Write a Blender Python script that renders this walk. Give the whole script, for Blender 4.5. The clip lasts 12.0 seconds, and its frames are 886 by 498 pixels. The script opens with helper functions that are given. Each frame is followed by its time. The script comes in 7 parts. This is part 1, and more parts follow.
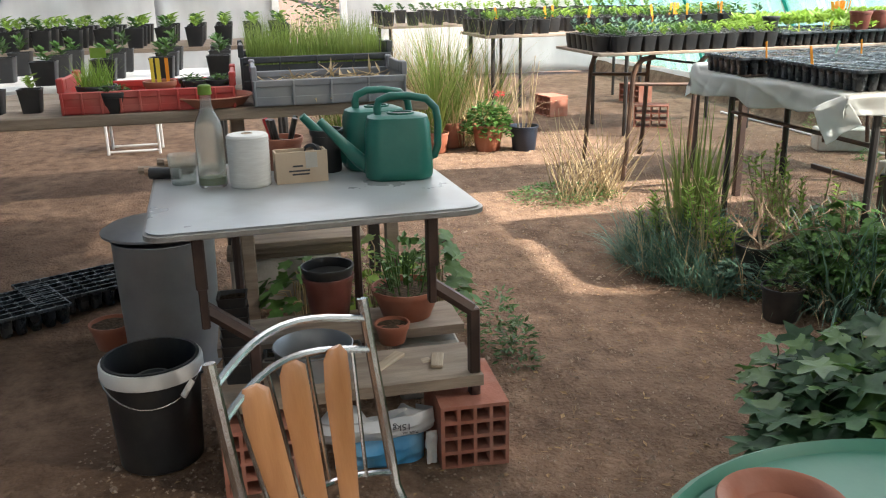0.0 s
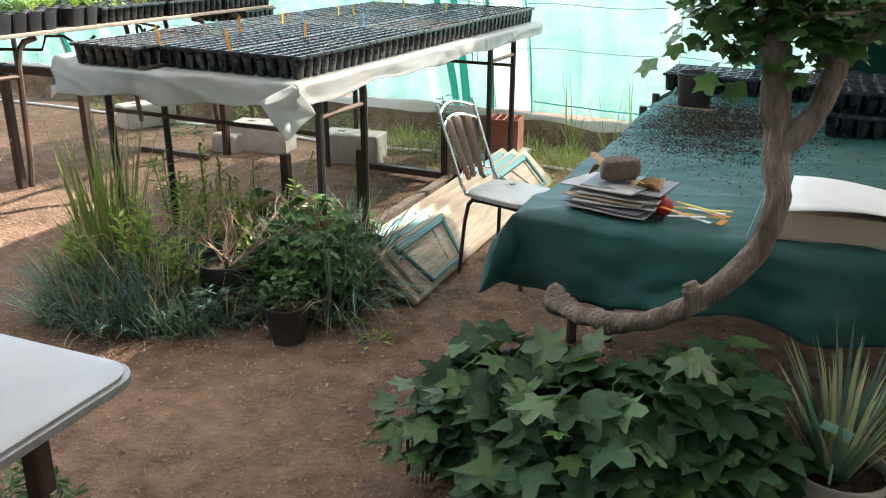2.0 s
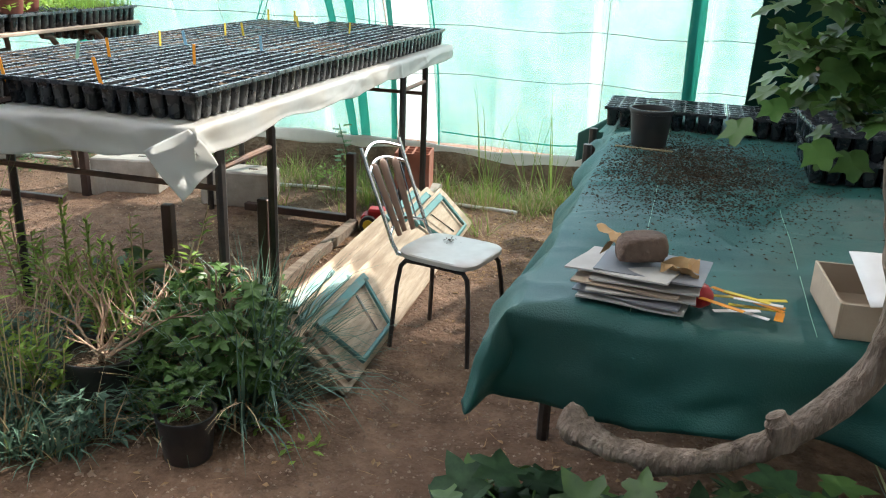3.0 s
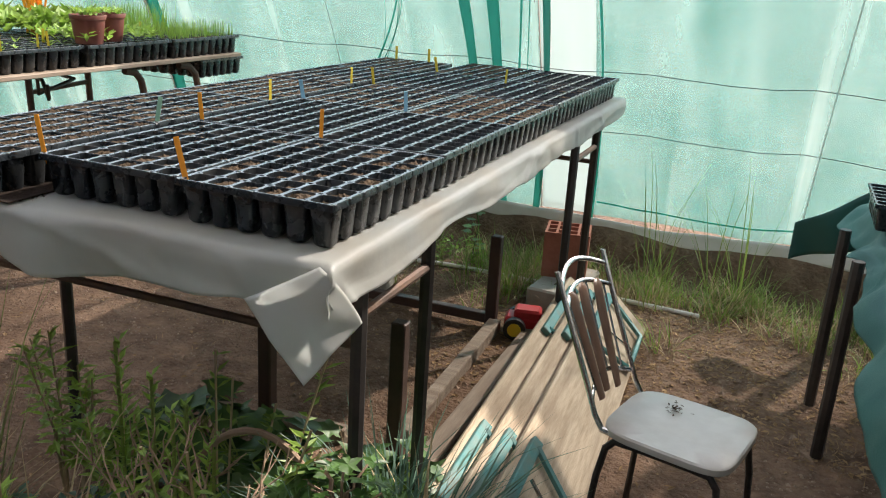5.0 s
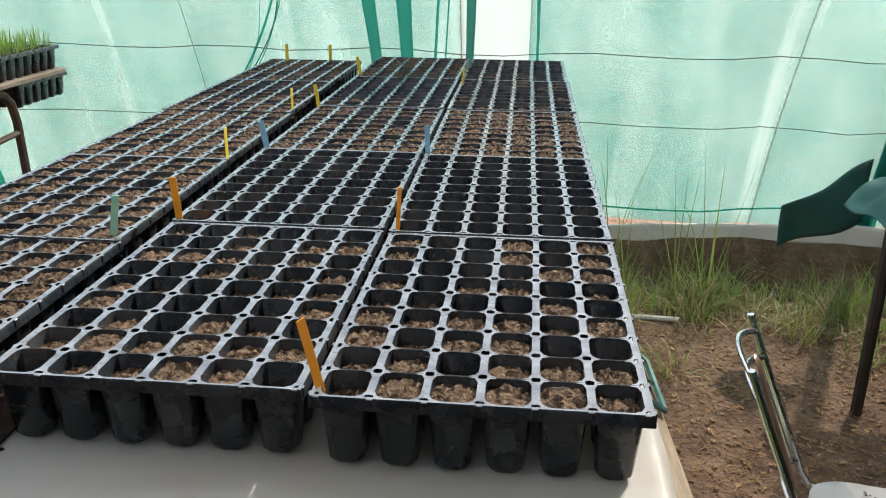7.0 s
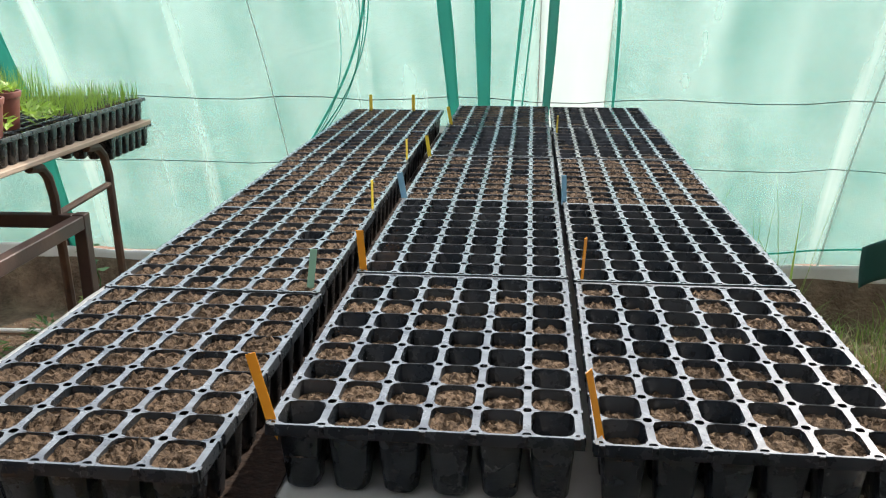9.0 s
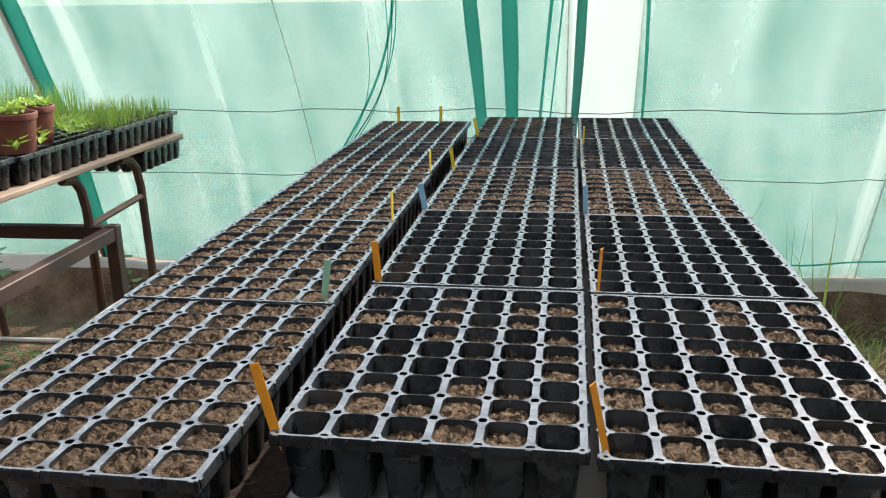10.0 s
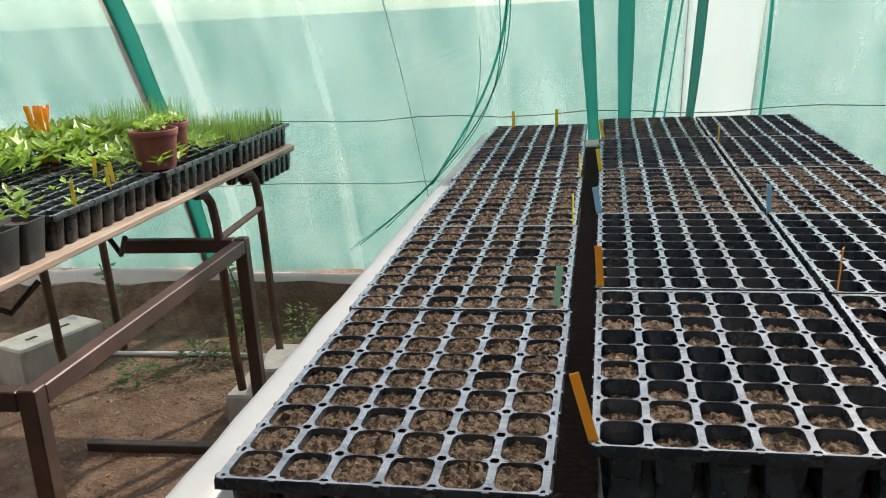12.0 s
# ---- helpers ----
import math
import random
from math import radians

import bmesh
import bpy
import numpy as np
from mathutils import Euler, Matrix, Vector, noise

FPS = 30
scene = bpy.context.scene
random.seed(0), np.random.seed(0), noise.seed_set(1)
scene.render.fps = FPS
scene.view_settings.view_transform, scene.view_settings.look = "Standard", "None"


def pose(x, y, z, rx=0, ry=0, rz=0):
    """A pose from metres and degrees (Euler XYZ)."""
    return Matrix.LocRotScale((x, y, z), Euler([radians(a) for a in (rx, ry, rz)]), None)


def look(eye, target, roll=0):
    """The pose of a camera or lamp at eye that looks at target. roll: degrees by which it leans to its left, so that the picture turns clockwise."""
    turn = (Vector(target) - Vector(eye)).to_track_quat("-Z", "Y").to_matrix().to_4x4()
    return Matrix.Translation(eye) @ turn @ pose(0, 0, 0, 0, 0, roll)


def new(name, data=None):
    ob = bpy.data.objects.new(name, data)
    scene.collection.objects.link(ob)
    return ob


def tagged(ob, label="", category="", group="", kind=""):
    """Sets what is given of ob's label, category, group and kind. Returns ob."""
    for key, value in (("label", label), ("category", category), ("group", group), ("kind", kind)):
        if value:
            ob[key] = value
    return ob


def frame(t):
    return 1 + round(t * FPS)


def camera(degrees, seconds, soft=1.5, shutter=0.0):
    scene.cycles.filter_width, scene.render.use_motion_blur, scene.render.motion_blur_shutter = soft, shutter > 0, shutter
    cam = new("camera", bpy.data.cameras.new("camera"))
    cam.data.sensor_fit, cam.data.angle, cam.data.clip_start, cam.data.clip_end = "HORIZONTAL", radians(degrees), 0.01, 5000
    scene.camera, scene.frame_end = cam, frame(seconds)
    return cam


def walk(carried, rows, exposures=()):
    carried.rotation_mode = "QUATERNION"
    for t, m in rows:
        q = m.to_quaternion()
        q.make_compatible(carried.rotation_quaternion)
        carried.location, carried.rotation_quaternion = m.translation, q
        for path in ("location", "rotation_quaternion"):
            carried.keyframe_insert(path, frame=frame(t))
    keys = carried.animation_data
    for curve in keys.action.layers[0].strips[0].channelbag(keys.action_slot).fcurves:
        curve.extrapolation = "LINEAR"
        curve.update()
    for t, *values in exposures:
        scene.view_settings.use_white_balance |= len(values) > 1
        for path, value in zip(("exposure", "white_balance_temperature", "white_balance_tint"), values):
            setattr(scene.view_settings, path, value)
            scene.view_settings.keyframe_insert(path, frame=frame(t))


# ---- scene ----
cam = camera(54.7, 12.0, 1.1)
EXPOSURES = [(0.0, 2.12, 6400, 10), (0.5, 2.08, 6400, 10), (1.0, 2.08, 6350, 11), (2.5, 2.24, 6350, 12), (4.5, 1.36, 6500, 14), (6.5, 1.42, 6600, 14), (8.5, 1.46, 6600, 14), (10.0, 1.42, 6600, 14), (11.0, 1.30, 6600, 14), (12.0, 1.19, 6600, 14)]
PATH = [
    (0, (3.741, -2.396, 1.332), (1.873, -1.991, 0.743), -1.2),
    (0.5, (3.55, -2.667, 1.392), (1.918, -1.713, 0.739), 1.0),
    (1, (3.203, -2.735, 1.374), (1.711, -1.507, 0.86), 1.4),
    (1.5, (2.867, -2.717, 1.376), (1.687, -1.198, 0.828), 1.4),
    (2, (2.557, -2.686, 1.407), (1.753, -0.992, 0.712), 0.4),
    (2.5, (2.286, -2.427, 1.376), (1.574, -0.66, 0.767), -1.1),
    (2.7, (2.195, -2.324, 1.379), (1.594, -0.532, 0.723), 0.4),
    (4.3, (1.683, -1.619, 1.389), (1.271, 0.243, 0.785), 4.4),
    (4.5, (1.644, -1.501, 1.392), (1.096, 0.327, 0.795), 4.4),
    (5, (1.401, -1.296, 1.373), (0.715, 0.479, 0.756), 3.6),
    (5.5, (1.173, -1.145, 1.381), (0.596, 0.648, 0.709), 3.4),
    (6, (0.961, -0.929, 1.38), (0.419, 0.88, 0.719), 1.3),
    (6.5, (0.76, -0.771, 1.373), (0.373, 1.078, 0.715), 1.3),
    (6.7, (0.672, -0.745, 1.385), (0.449, 1.12, 0.698), 2.2),
    (8.3, (0.301, -0.794, 1.42), (0.179, 1.094, 0.77), -1.7),
    (8.5, (0.298, -0.794, 1.421), (0.168, 1.098, 0.788), -1.3),
    (9, (0.275, -0.806, 1.424), (0.083, 1.095, 0.833), -0.2),
    (9.5, (0.279, -0.819, 1.425), (0.024, 1.082, 0.859), 0.0),
    (10, (0.31, -0.797, 1.421), (0.032, 1.102, 0.857), -0.9),
    (10.5, (0.316, -0.73, 1.416), (-0.082, 1.145, 0.844), -2.9),
    (11, (0.265, -0.65, 1.406), (-0.318, 1.177, 0.839), -3.8),
    (11.5, (0.14, -0.675, 1.391), (-0.38, 1.175, 0.835), -2.9),
    (12, (0.013, -0.822, 1.424), (-0.356, 1.065, 0.877), -3.1),
]
walk(cam, [(t, look(eye, target, roll)) for t, eye, target, roll in PATH], EXPOSURES)

# ---- world, sun and exposure ----
SUN_ELEV, SUN_AZ = 42.0, 31.0            # degrees; azimuth from +y towards +x
world = bpy.data.worlds.new("world")
scene.world = world
world.use_nodes = True
wn = world.node_tree.nodes
sky = wn.new("ShaderNodeTexSky")
sky.sky_type, sky.sun_disc = "NISHITA", False
sky.sun_elevation, sky.sun_rotation = radians(SUN_ELEV), radians(SUN_AZ)
world.node_tree.links.new(sky.outputs[0], wn["Background"].inputs[0])
wn["Background"].inputs[1].default_value = 0.15
sun = new("sun", bpy.data.lights.new("sun", "SUN"))
sun.data.energy, sun.data.angle, sun.data.color = 5.0, radians(1.2), (1.0, 0.93, 0.82)
sd = Vector((math.sin(radians(SUN_AZ)) * math.cos(radians(SUN_ELEV)), math.cos(radians(SUN_AZ)) * math.cos(radians(SUN_ELEV)), math.sin(radians(SUN_ELEV))))
sun.matrix_world = look(sd * 40, (0, 0, 0))

# ---- helpers ----
rnd = random.Random(7)
G = -0.02                                # level of the trodden soil
here = Matrix()                          # frame in which a group of things is laid out


def frame_at(old, new_, turn=0.0, size=1.0):
    """Moves the point old of a layout to new_, turned and sized about it; the soil stays level."""
    return Matrix.Translation((new_[0], new_[1], G)) @ Matrix.Rotation(radians(turn), 4, "Z") @ Matrix.Scale(size, 4) @ Matrix.Translation((-old[0], -old[1], -G))


class MB:
    """Collects the faces of one mesh."""

    def __init__(self):
        self.v, self.f = [], []

    def add(self, verts, faces):
        n = len(self.v)
        self.v.extend(tuple(p) for p in verts)
        self.f.extend(tuple(i + n for i in q) for q in faces)

    def box(self, c, s, ch=0.004, m=None):
        """A box with chamfered edges; c its middle, s its size."""
        h = [a / 2 for a in s]
        ch = min(ch, *(0.45 * a for a in h))
        ids, verts = {}, []
        for sx in (-1, 1):
            for sy in (-1, 1):
                for sz in (-1, 1):
                    for ax in range(3):
                        p = [sx * h[0], sy * h[1], sz * h[2]]
                        for k in range(3):
                            if k != ax:
                                p[k] -= math.copysign(ch, p[k])
                        ids[(sx, sy, sz, ax)] = len(verts)
                        verts.append(Vector(p))
        faces = []
        for ax in range(3):
            a, b = [k for k in range(3) if k != ax]
            for sg in (-1, 1):
                q = []
                for sa, sb in ((-1, -1), (1, -1), (1, 1), (-1, 1)):
                    k = [0, 0, 0]
                    k[ax], k[a], k[b] = sg, sa, sb
                    q.append(ids[(*k, ax)])
                flip = (sg < 0) != (ax == 1)
                faces.append(q[::-1] if flip else q)
            for sa in (-1, 1):
                for sb in (-1, 1):
                    k0, k1 = [0, 0, 0], [0, 0, 0]
                    k0[ax], k1[ax] = -1, 1
                    k0[a] = k1[a] = sa
                    k0[b] = k1[b] = sb
                    faces.append([ids[(*k0, a)], ids[(*k1, a)], ids[(*k1, b)], ids[(*k0, b)]])
        for sx in (-1, 1):
            for sy in (-1, 1):
                for sz in (-1, 1):
                    faces.append([ids[(sx, sy, sz, k)] for k in range(3)])
        m = Matrix.Translation(c) @ (m if m is not None else Matrix())
        self.add([m @ p for p in verts], faces)

    def tube(self, pts, r, n=8, caps=True):
        pts = [Vector(p) for p in pts]
        rs = r if isinstance(r, (list, tuple)) else [r] * len(pts)
        d = (pts[1] - pts[0]).normalized()
        side = d.cross(Vector((0, 0, 1)) if abs(d.z) < 0.9 else Vector((1, 0, 0))).normalized()
        verts = []
        for i, p in enumerate(pts):
            d = (pts[min(i + 1, len(pts) - 1)] - pts[max(i - 1, 0)]).normalized()
            side = (side - d * side.dot(d)).normalized()
            up = d.cross(side)
            verts += [p + rs[i] * (math.cos(6.28319 * k / n) * side + math.sin(6.28319 * k / n) * up) for k in range(n)]
        faces = [(i * n + k, i * n + (k + 1) % n, (i + 1) * n + (k + 1) % n, (i + 1) * n + k) for i in range(len(pts) - 1) for k in range(n)]
        if caps:
            faces += [tuple(range(n))[::-1], tuple(range((len(pts) - 1) * n, len(pts) * n))]
        self.add(verts, faces)

    def lathe(self, prof, n=24, c=(0, 0, 0), sx=1.0, sy=1.0):
        verts = [(c[0] + r * sx * math.cos(6.28319 * k / n), c[1] + r * sy * math.sin(6.28319 * k / n), c[2] + z) for r, z in prof for k in range(n)]
        self.add(verts, [(i * n + k, i * n + (k + 1) % n, (i + 1) * n + (k + 1) % n, (i + 1) * n + k) for i in range(len(prof) - 1) for k in range(n)])

    def grid(self, nx, ny, fn):
        verts = [fn(i / nx, j / ny) for j in range(ny + 1) for i in range(nx + 1)]
        w = nx + 1
        self.add(verts, [(j * w + i, j * w + i + 1, (j + 1) * w + i + 1, (j + 1) * w + i) for j in range(ny) for i in range(nx)])

    def slab(self, nx, ny, fn, th):
        """A sheet with thickness th, given by its upper side."""
        w, n0 = nx + 1, (nx + 1) * (ny + 1)
        top = [Vector(fn(i / nx, j / ny)) for j in range(ny + 1) for i in range(w)]
        low = []
        for j in range(ny + 1):
            for i in range(w):
                a = top[j * w + min(i + 1, nx)] - top[j * w + max(i - 1, 0)]
                b = top[min(j + 1, ny) * w + i] - top[max(j - 1, 0) * w + i]
                nn = a.cross(b)
                low.append(top[j * w + i] - th * (nn.normalized() if nn.length > 1e-9 else Vector((0, 0, 1))))
        faces = []
        for j in range(ny):
            for i in range(nx):
                q = (j * w + i, j * w + i + 1, (j + 1) * w + i + 1, (j + 1) * w + i)
                faces += [q, tuple(k + n0 for k in q[::-1])]
        ring = [i for i in range(w)] + [j * w + nx for j in range(1, ny + 1)] + [ny * w + i for i in range(nx - 1, -1, -1)] + [j * w for j in range(ny - 1, 0, -1)]
        for a, b in zip(ring, ring[1:] + ring[:1]):
            faces.append((a, a + n0, b + n0, b))
        self.add(top + low, faces)

    def blade(self, p, az, length, width, lean, droop=0.6, segs=4):
        """A grass-like leaf that starts at p, leans towards az and droops."""
        d, s = Vector((math.cos(az), math.sin(az), 0)), Vector((-math.sin(az), math.cos(az), 0))
        pt, ang, out = Vector(p), math.pi / 2 - lean, []
        for i in range(segs + 1):
            w = width * (1 - (i / segs) ** 1.6) * (0.6 + 0.4 * min(1, 3 * i / segs)) / 2
            out += [pt - s * w, pt + s * w] if i < segs else [pt]
            pt = pt + (d * math.cos(ang) + Vector((0, 0, 1)) * math.sin(ang)) * (length / segs)
            ang -= droop / segs * (0.5 + i / segs)
        fs = [(2 * i, 2 * i + 1, 2 * i + 3, 2 * i + 2) for i in range(segs - 1)] + [(2 * segs - 2, 2 * segs - 1, 2 * segs)]
        self.add(out, fs)

    def leaf(self, p, d, nrm, l, w):
        """A small pointed leaf folded along its midrib."""
        p, d = Vector(p), Vector(d).normalized()
        s = d.cross(Vector(nrm)).normalized()
        n = s.cross(d)
        self.add([p, p + d * l * 0.45 + s * w / 2 + n * w * 0.18, p + d * l, p + d * l * 0.45 - s * w / 2 + n * w * 0.18, p + d * l * 0.5 - n * w * 0.05], [(0, 1, 4), (1, 2, 4), (2, 3, 4), (3, 0, 4)])

    def lobed(self, p, d, nrm, size, lobes=5, deep=(0.40, 0.47, 0.62, 0.47)):
        """A palmate leaf with pointed lobes, cupped a little."""
        p, d = Vector(p), Vector(d).normalized()
        s = d.cross(Vector(nrm)).normalized()
        n = s.cross(d)
        pts = [p + d * size * 0.45 - n * size * 0.06]
        k = lobes * 4
        for i in range(k + 1):
            a = -2.75 + 5.5 * i / k + (0.04 if i % 2 else -0.03)
            r = deep[(i + 2) % 4] * (1.0 - 0.10 * abs(a)) * size * (1 + 0.10 * ((i * 7) % 5 - 2) / 2)
            pts.append(p + d * size * 0.42 + d * r * math.cos(a) + s * r * math.sin(a) + n * size * (0.03 * math.sin(a * 4.0) - 0.22 * (r / size) ** 2))
        pts.append(p)
        self.add(pts, [(0, i + 1, i + 2) for i in range(k)] + [(0, k + 1, k + 2), (0, k + 2, 1)])


def part(name, mb, material, parent=None, label="", smooth=40):
    """Links what was collected as ONE mesh object under a thing or a part."""
    me = bpy.data.meshes.new(name)
    me.from_pydata(mb.v, [], mb.f)
    me.materials.append(material)
    if smooth:
        me.shade_smooth()
        me.set_sharp_from_angle(angle=radians(smooth))
    ob = new(name, me)
    ob.parent = parent
    if label:
        ob["label"] = label
    return ob


def thing(name, x, y, z, label, category, rz=0, group="", kind="", rx=0, ry=0):
    ob = new(name)
    ob.empty_display_size = 0.1
    ob.matrix_world = here @ pose(x, y, z, rx, ry, rz)
    return tagged(ob, label, category, group, kind)


def single(name, mb, material, label, category, at=(0, 0, 0), group="", kind="", smooth=40):
    ob = part(name, mb, material, None, "", smooth)
    ob.matrix_world = here @ Matrix.Translation(at)
    return tagged(ob, label, category, group, kind)


def structure(name, mb, material, label="", category="", smooth=40):
    return tagged(part(name, mb, material, None, "", smooth), label, category, "", "structure")


def nz(x, y, s=1.0, z=0.0):
    return noise.noise(Vector((x * s, y * s, z)))


# ---- materials ----
def material(name, stops, scale=8.0, rough=0.7, metal=0.0, bump=0.3, bump_scale=60.0, fine=None, stain=None, stain_scale=2.5, stain_amount=0.5, vary=0.0, through_light=0.0, spec=0.5, bump_dist=0.004, stretch=(1, 1, 1), detail=6, dust_sheen=None, grain=0.62):
    """Two scales of colour, stains, relief; vary: brightness from piece to piece."""
    m = bpy.data.materials.new(name)
    m.use_nodes = True
    t, L = m.node_tree.nodes, m.node_tree.links
    bs, out = t["Principled BSDF"], t["Material Output"]
    co = t.new("ShaderNodeTexCoord")
    mp = t.new("ShaderNodeMapping")
    mp.inputs["Scale"].default_value = stretch
    L.new(co.outputs["Object"], mp.inputs[0])
    n1 = t.new("ShaderNodeTexNoise")
    n1.inputs["Scale"].default_value, n1.inputs["Detail"].default_value, n1.inputs["Roughness"].default_value = scale, detail, grain
    L.new(mp.outputs[0], n1.inputs["Vector"])
    ramp = t.new("ShaderNodeValToRGB")
    el = ramp.color_ramp.elements
    lo, hi = 0.28, 0.72
    for i, c in enumerate(stops):
        at = lo + (hi - lo) * i / max(1, len(stops) - 1)
        e = el[0] if i == 0 else (el[1] if i == len(stops) - 1 and i > 0 else el.new(at))
        e.position, e.color = at, (*c, 1)
    if len(stops) == 1:
        el[1].color = (*stops[0], 1)
    L.new(n1.outputs["Fac"], ramp.inputs[0])
    col = ramp.outputs[0]
    if stain is not None:
        n2 = t.new("ShaderNodeTexNoise")
        n2.inputs["Scale"].default_value, n2.inputs["Detail"].default_value = stain_scale, 8
        L.new(mp.outputs[0], n2.inputs["Vector"])
        r2 = t.new("ShaderNodeMapRange")
        r2.inputs[1].default_value, r2.inputs[2].default_value, r2.inputs[4].default_value = 0.48, 0.68, stain_amount
        L.new(n2.outputs["Fac"], r2.inputs[0])
        mx = t.new("ShaderNodeMix")
        mx.data_type = "RGBA"
        L.new(r2.outputs[0], mx.inputs["Factor"])
        L.new(col, mx.inputs["A"])
        mx.inputs["B"].default_value = (*stain, 1)
        col = mx.outputs["Result"]
    if vary:
        oi = t.new("ShaderNodeObjectInfo")
        ge = t.new("ShaderNodeNewGeometry")
        ad = t.new("ShaderNodeMath")
        ad.operation = "ADD"
        L.new(oi.outputs["Random"], ad.inputs[0])
        L.new(ge.outputs["Random Per Island"], ad.inputs[1])
        r3 = t.new("ShaderNodeMapRange")
        r3.inputs[2].default_value, r3.inputs[3].default_value, r3.inputs[4].default_value = 2.0, 1 - vary, 1 + vary
        L.new(ad.outputs[0], r3.inputs[0])
        hv = t.new("ShaderNodeHueSaturation")
        L.new(r3.outputs[0], hv.inputs["Value"])
        L.new(col, hv.inputs["Color"])
        col = hv.outputs[0]
    # upward faces go paler: dust, plus reflected sheen put into the colour
    if dust_sheen is not None:
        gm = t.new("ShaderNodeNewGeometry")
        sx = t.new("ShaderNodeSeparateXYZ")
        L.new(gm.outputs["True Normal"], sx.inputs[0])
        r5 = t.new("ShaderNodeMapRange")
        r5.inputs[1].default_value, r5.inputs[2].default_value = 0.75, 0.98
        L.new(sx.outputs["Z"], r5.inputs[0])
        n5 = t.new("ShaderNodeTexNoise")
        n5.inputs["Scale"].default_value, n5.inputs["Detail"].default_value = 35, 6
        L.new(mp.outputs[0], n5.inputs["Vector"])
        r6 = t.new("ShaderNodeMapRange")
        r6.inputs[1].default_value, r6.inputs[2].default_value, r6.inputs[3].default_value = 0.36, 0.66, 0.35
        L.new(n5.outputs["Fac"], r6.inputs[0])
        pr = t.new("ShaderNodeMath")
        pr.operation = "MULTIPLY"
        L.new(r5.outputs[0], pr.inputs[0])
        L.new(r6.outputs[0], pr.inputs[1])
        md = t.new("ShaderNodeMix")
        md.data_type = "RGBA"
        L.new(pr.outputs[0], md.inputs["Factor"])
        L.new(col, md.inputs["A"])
        md.inputs["B"].default_value = (*dust_sheen, 1)
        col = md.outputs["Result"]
    L.new(col, bs.inputs["Base Color"])
    bs.inputs["Metallic"].default_value = metal
    bs.inputs["Specular IOR Level"].default_value = spec
    rr = t.new("ShaderNodeMapRange")
    rr.inputs[3].default_value, rr.inputs[4].default_value = max(0.02, rough - 0.12), min(1.0, rough + 0.12)
    L.new(n1.outputs["Fac"], rr.inputs[0])
    L.new(rr.outputs[0], bs.inputs["Roughness"])
    if bump:
        n3 = t.new("ShaderNodeTexNoise")
        n3.inputs["Scale"].default_value, n3.inputs["Detail"].default_value = bump_scale, 5
        L.new(mp.outputs[0], n3.inputs["Vector"])
        bp = t.new("ShaderNodeBump")
        bp.inputs["Strength"].default_value, bp.inputs["Distance"].default_value = bump, bump_dist
        L.new(n3.outputs["Fac"], bp.inputs["Height"])
        L.new(bp.outputs[0], bs.inputs["Normal"])
    if through_light:
        tr = t.new("ShaderNodeBsdfTranslucent")
        L.new(col, tr.inputs[0])
        ms = t.new("ShaderNodeMixShader")
        ms.inputs[0].default_value = through_light
        L.new(bs.outputs[0], ms.inputs[1])
        L.new(tr.outputs[0], ms.inputs[2])
        L.new(ms.outputs[0], out.inputs[0])
    return m


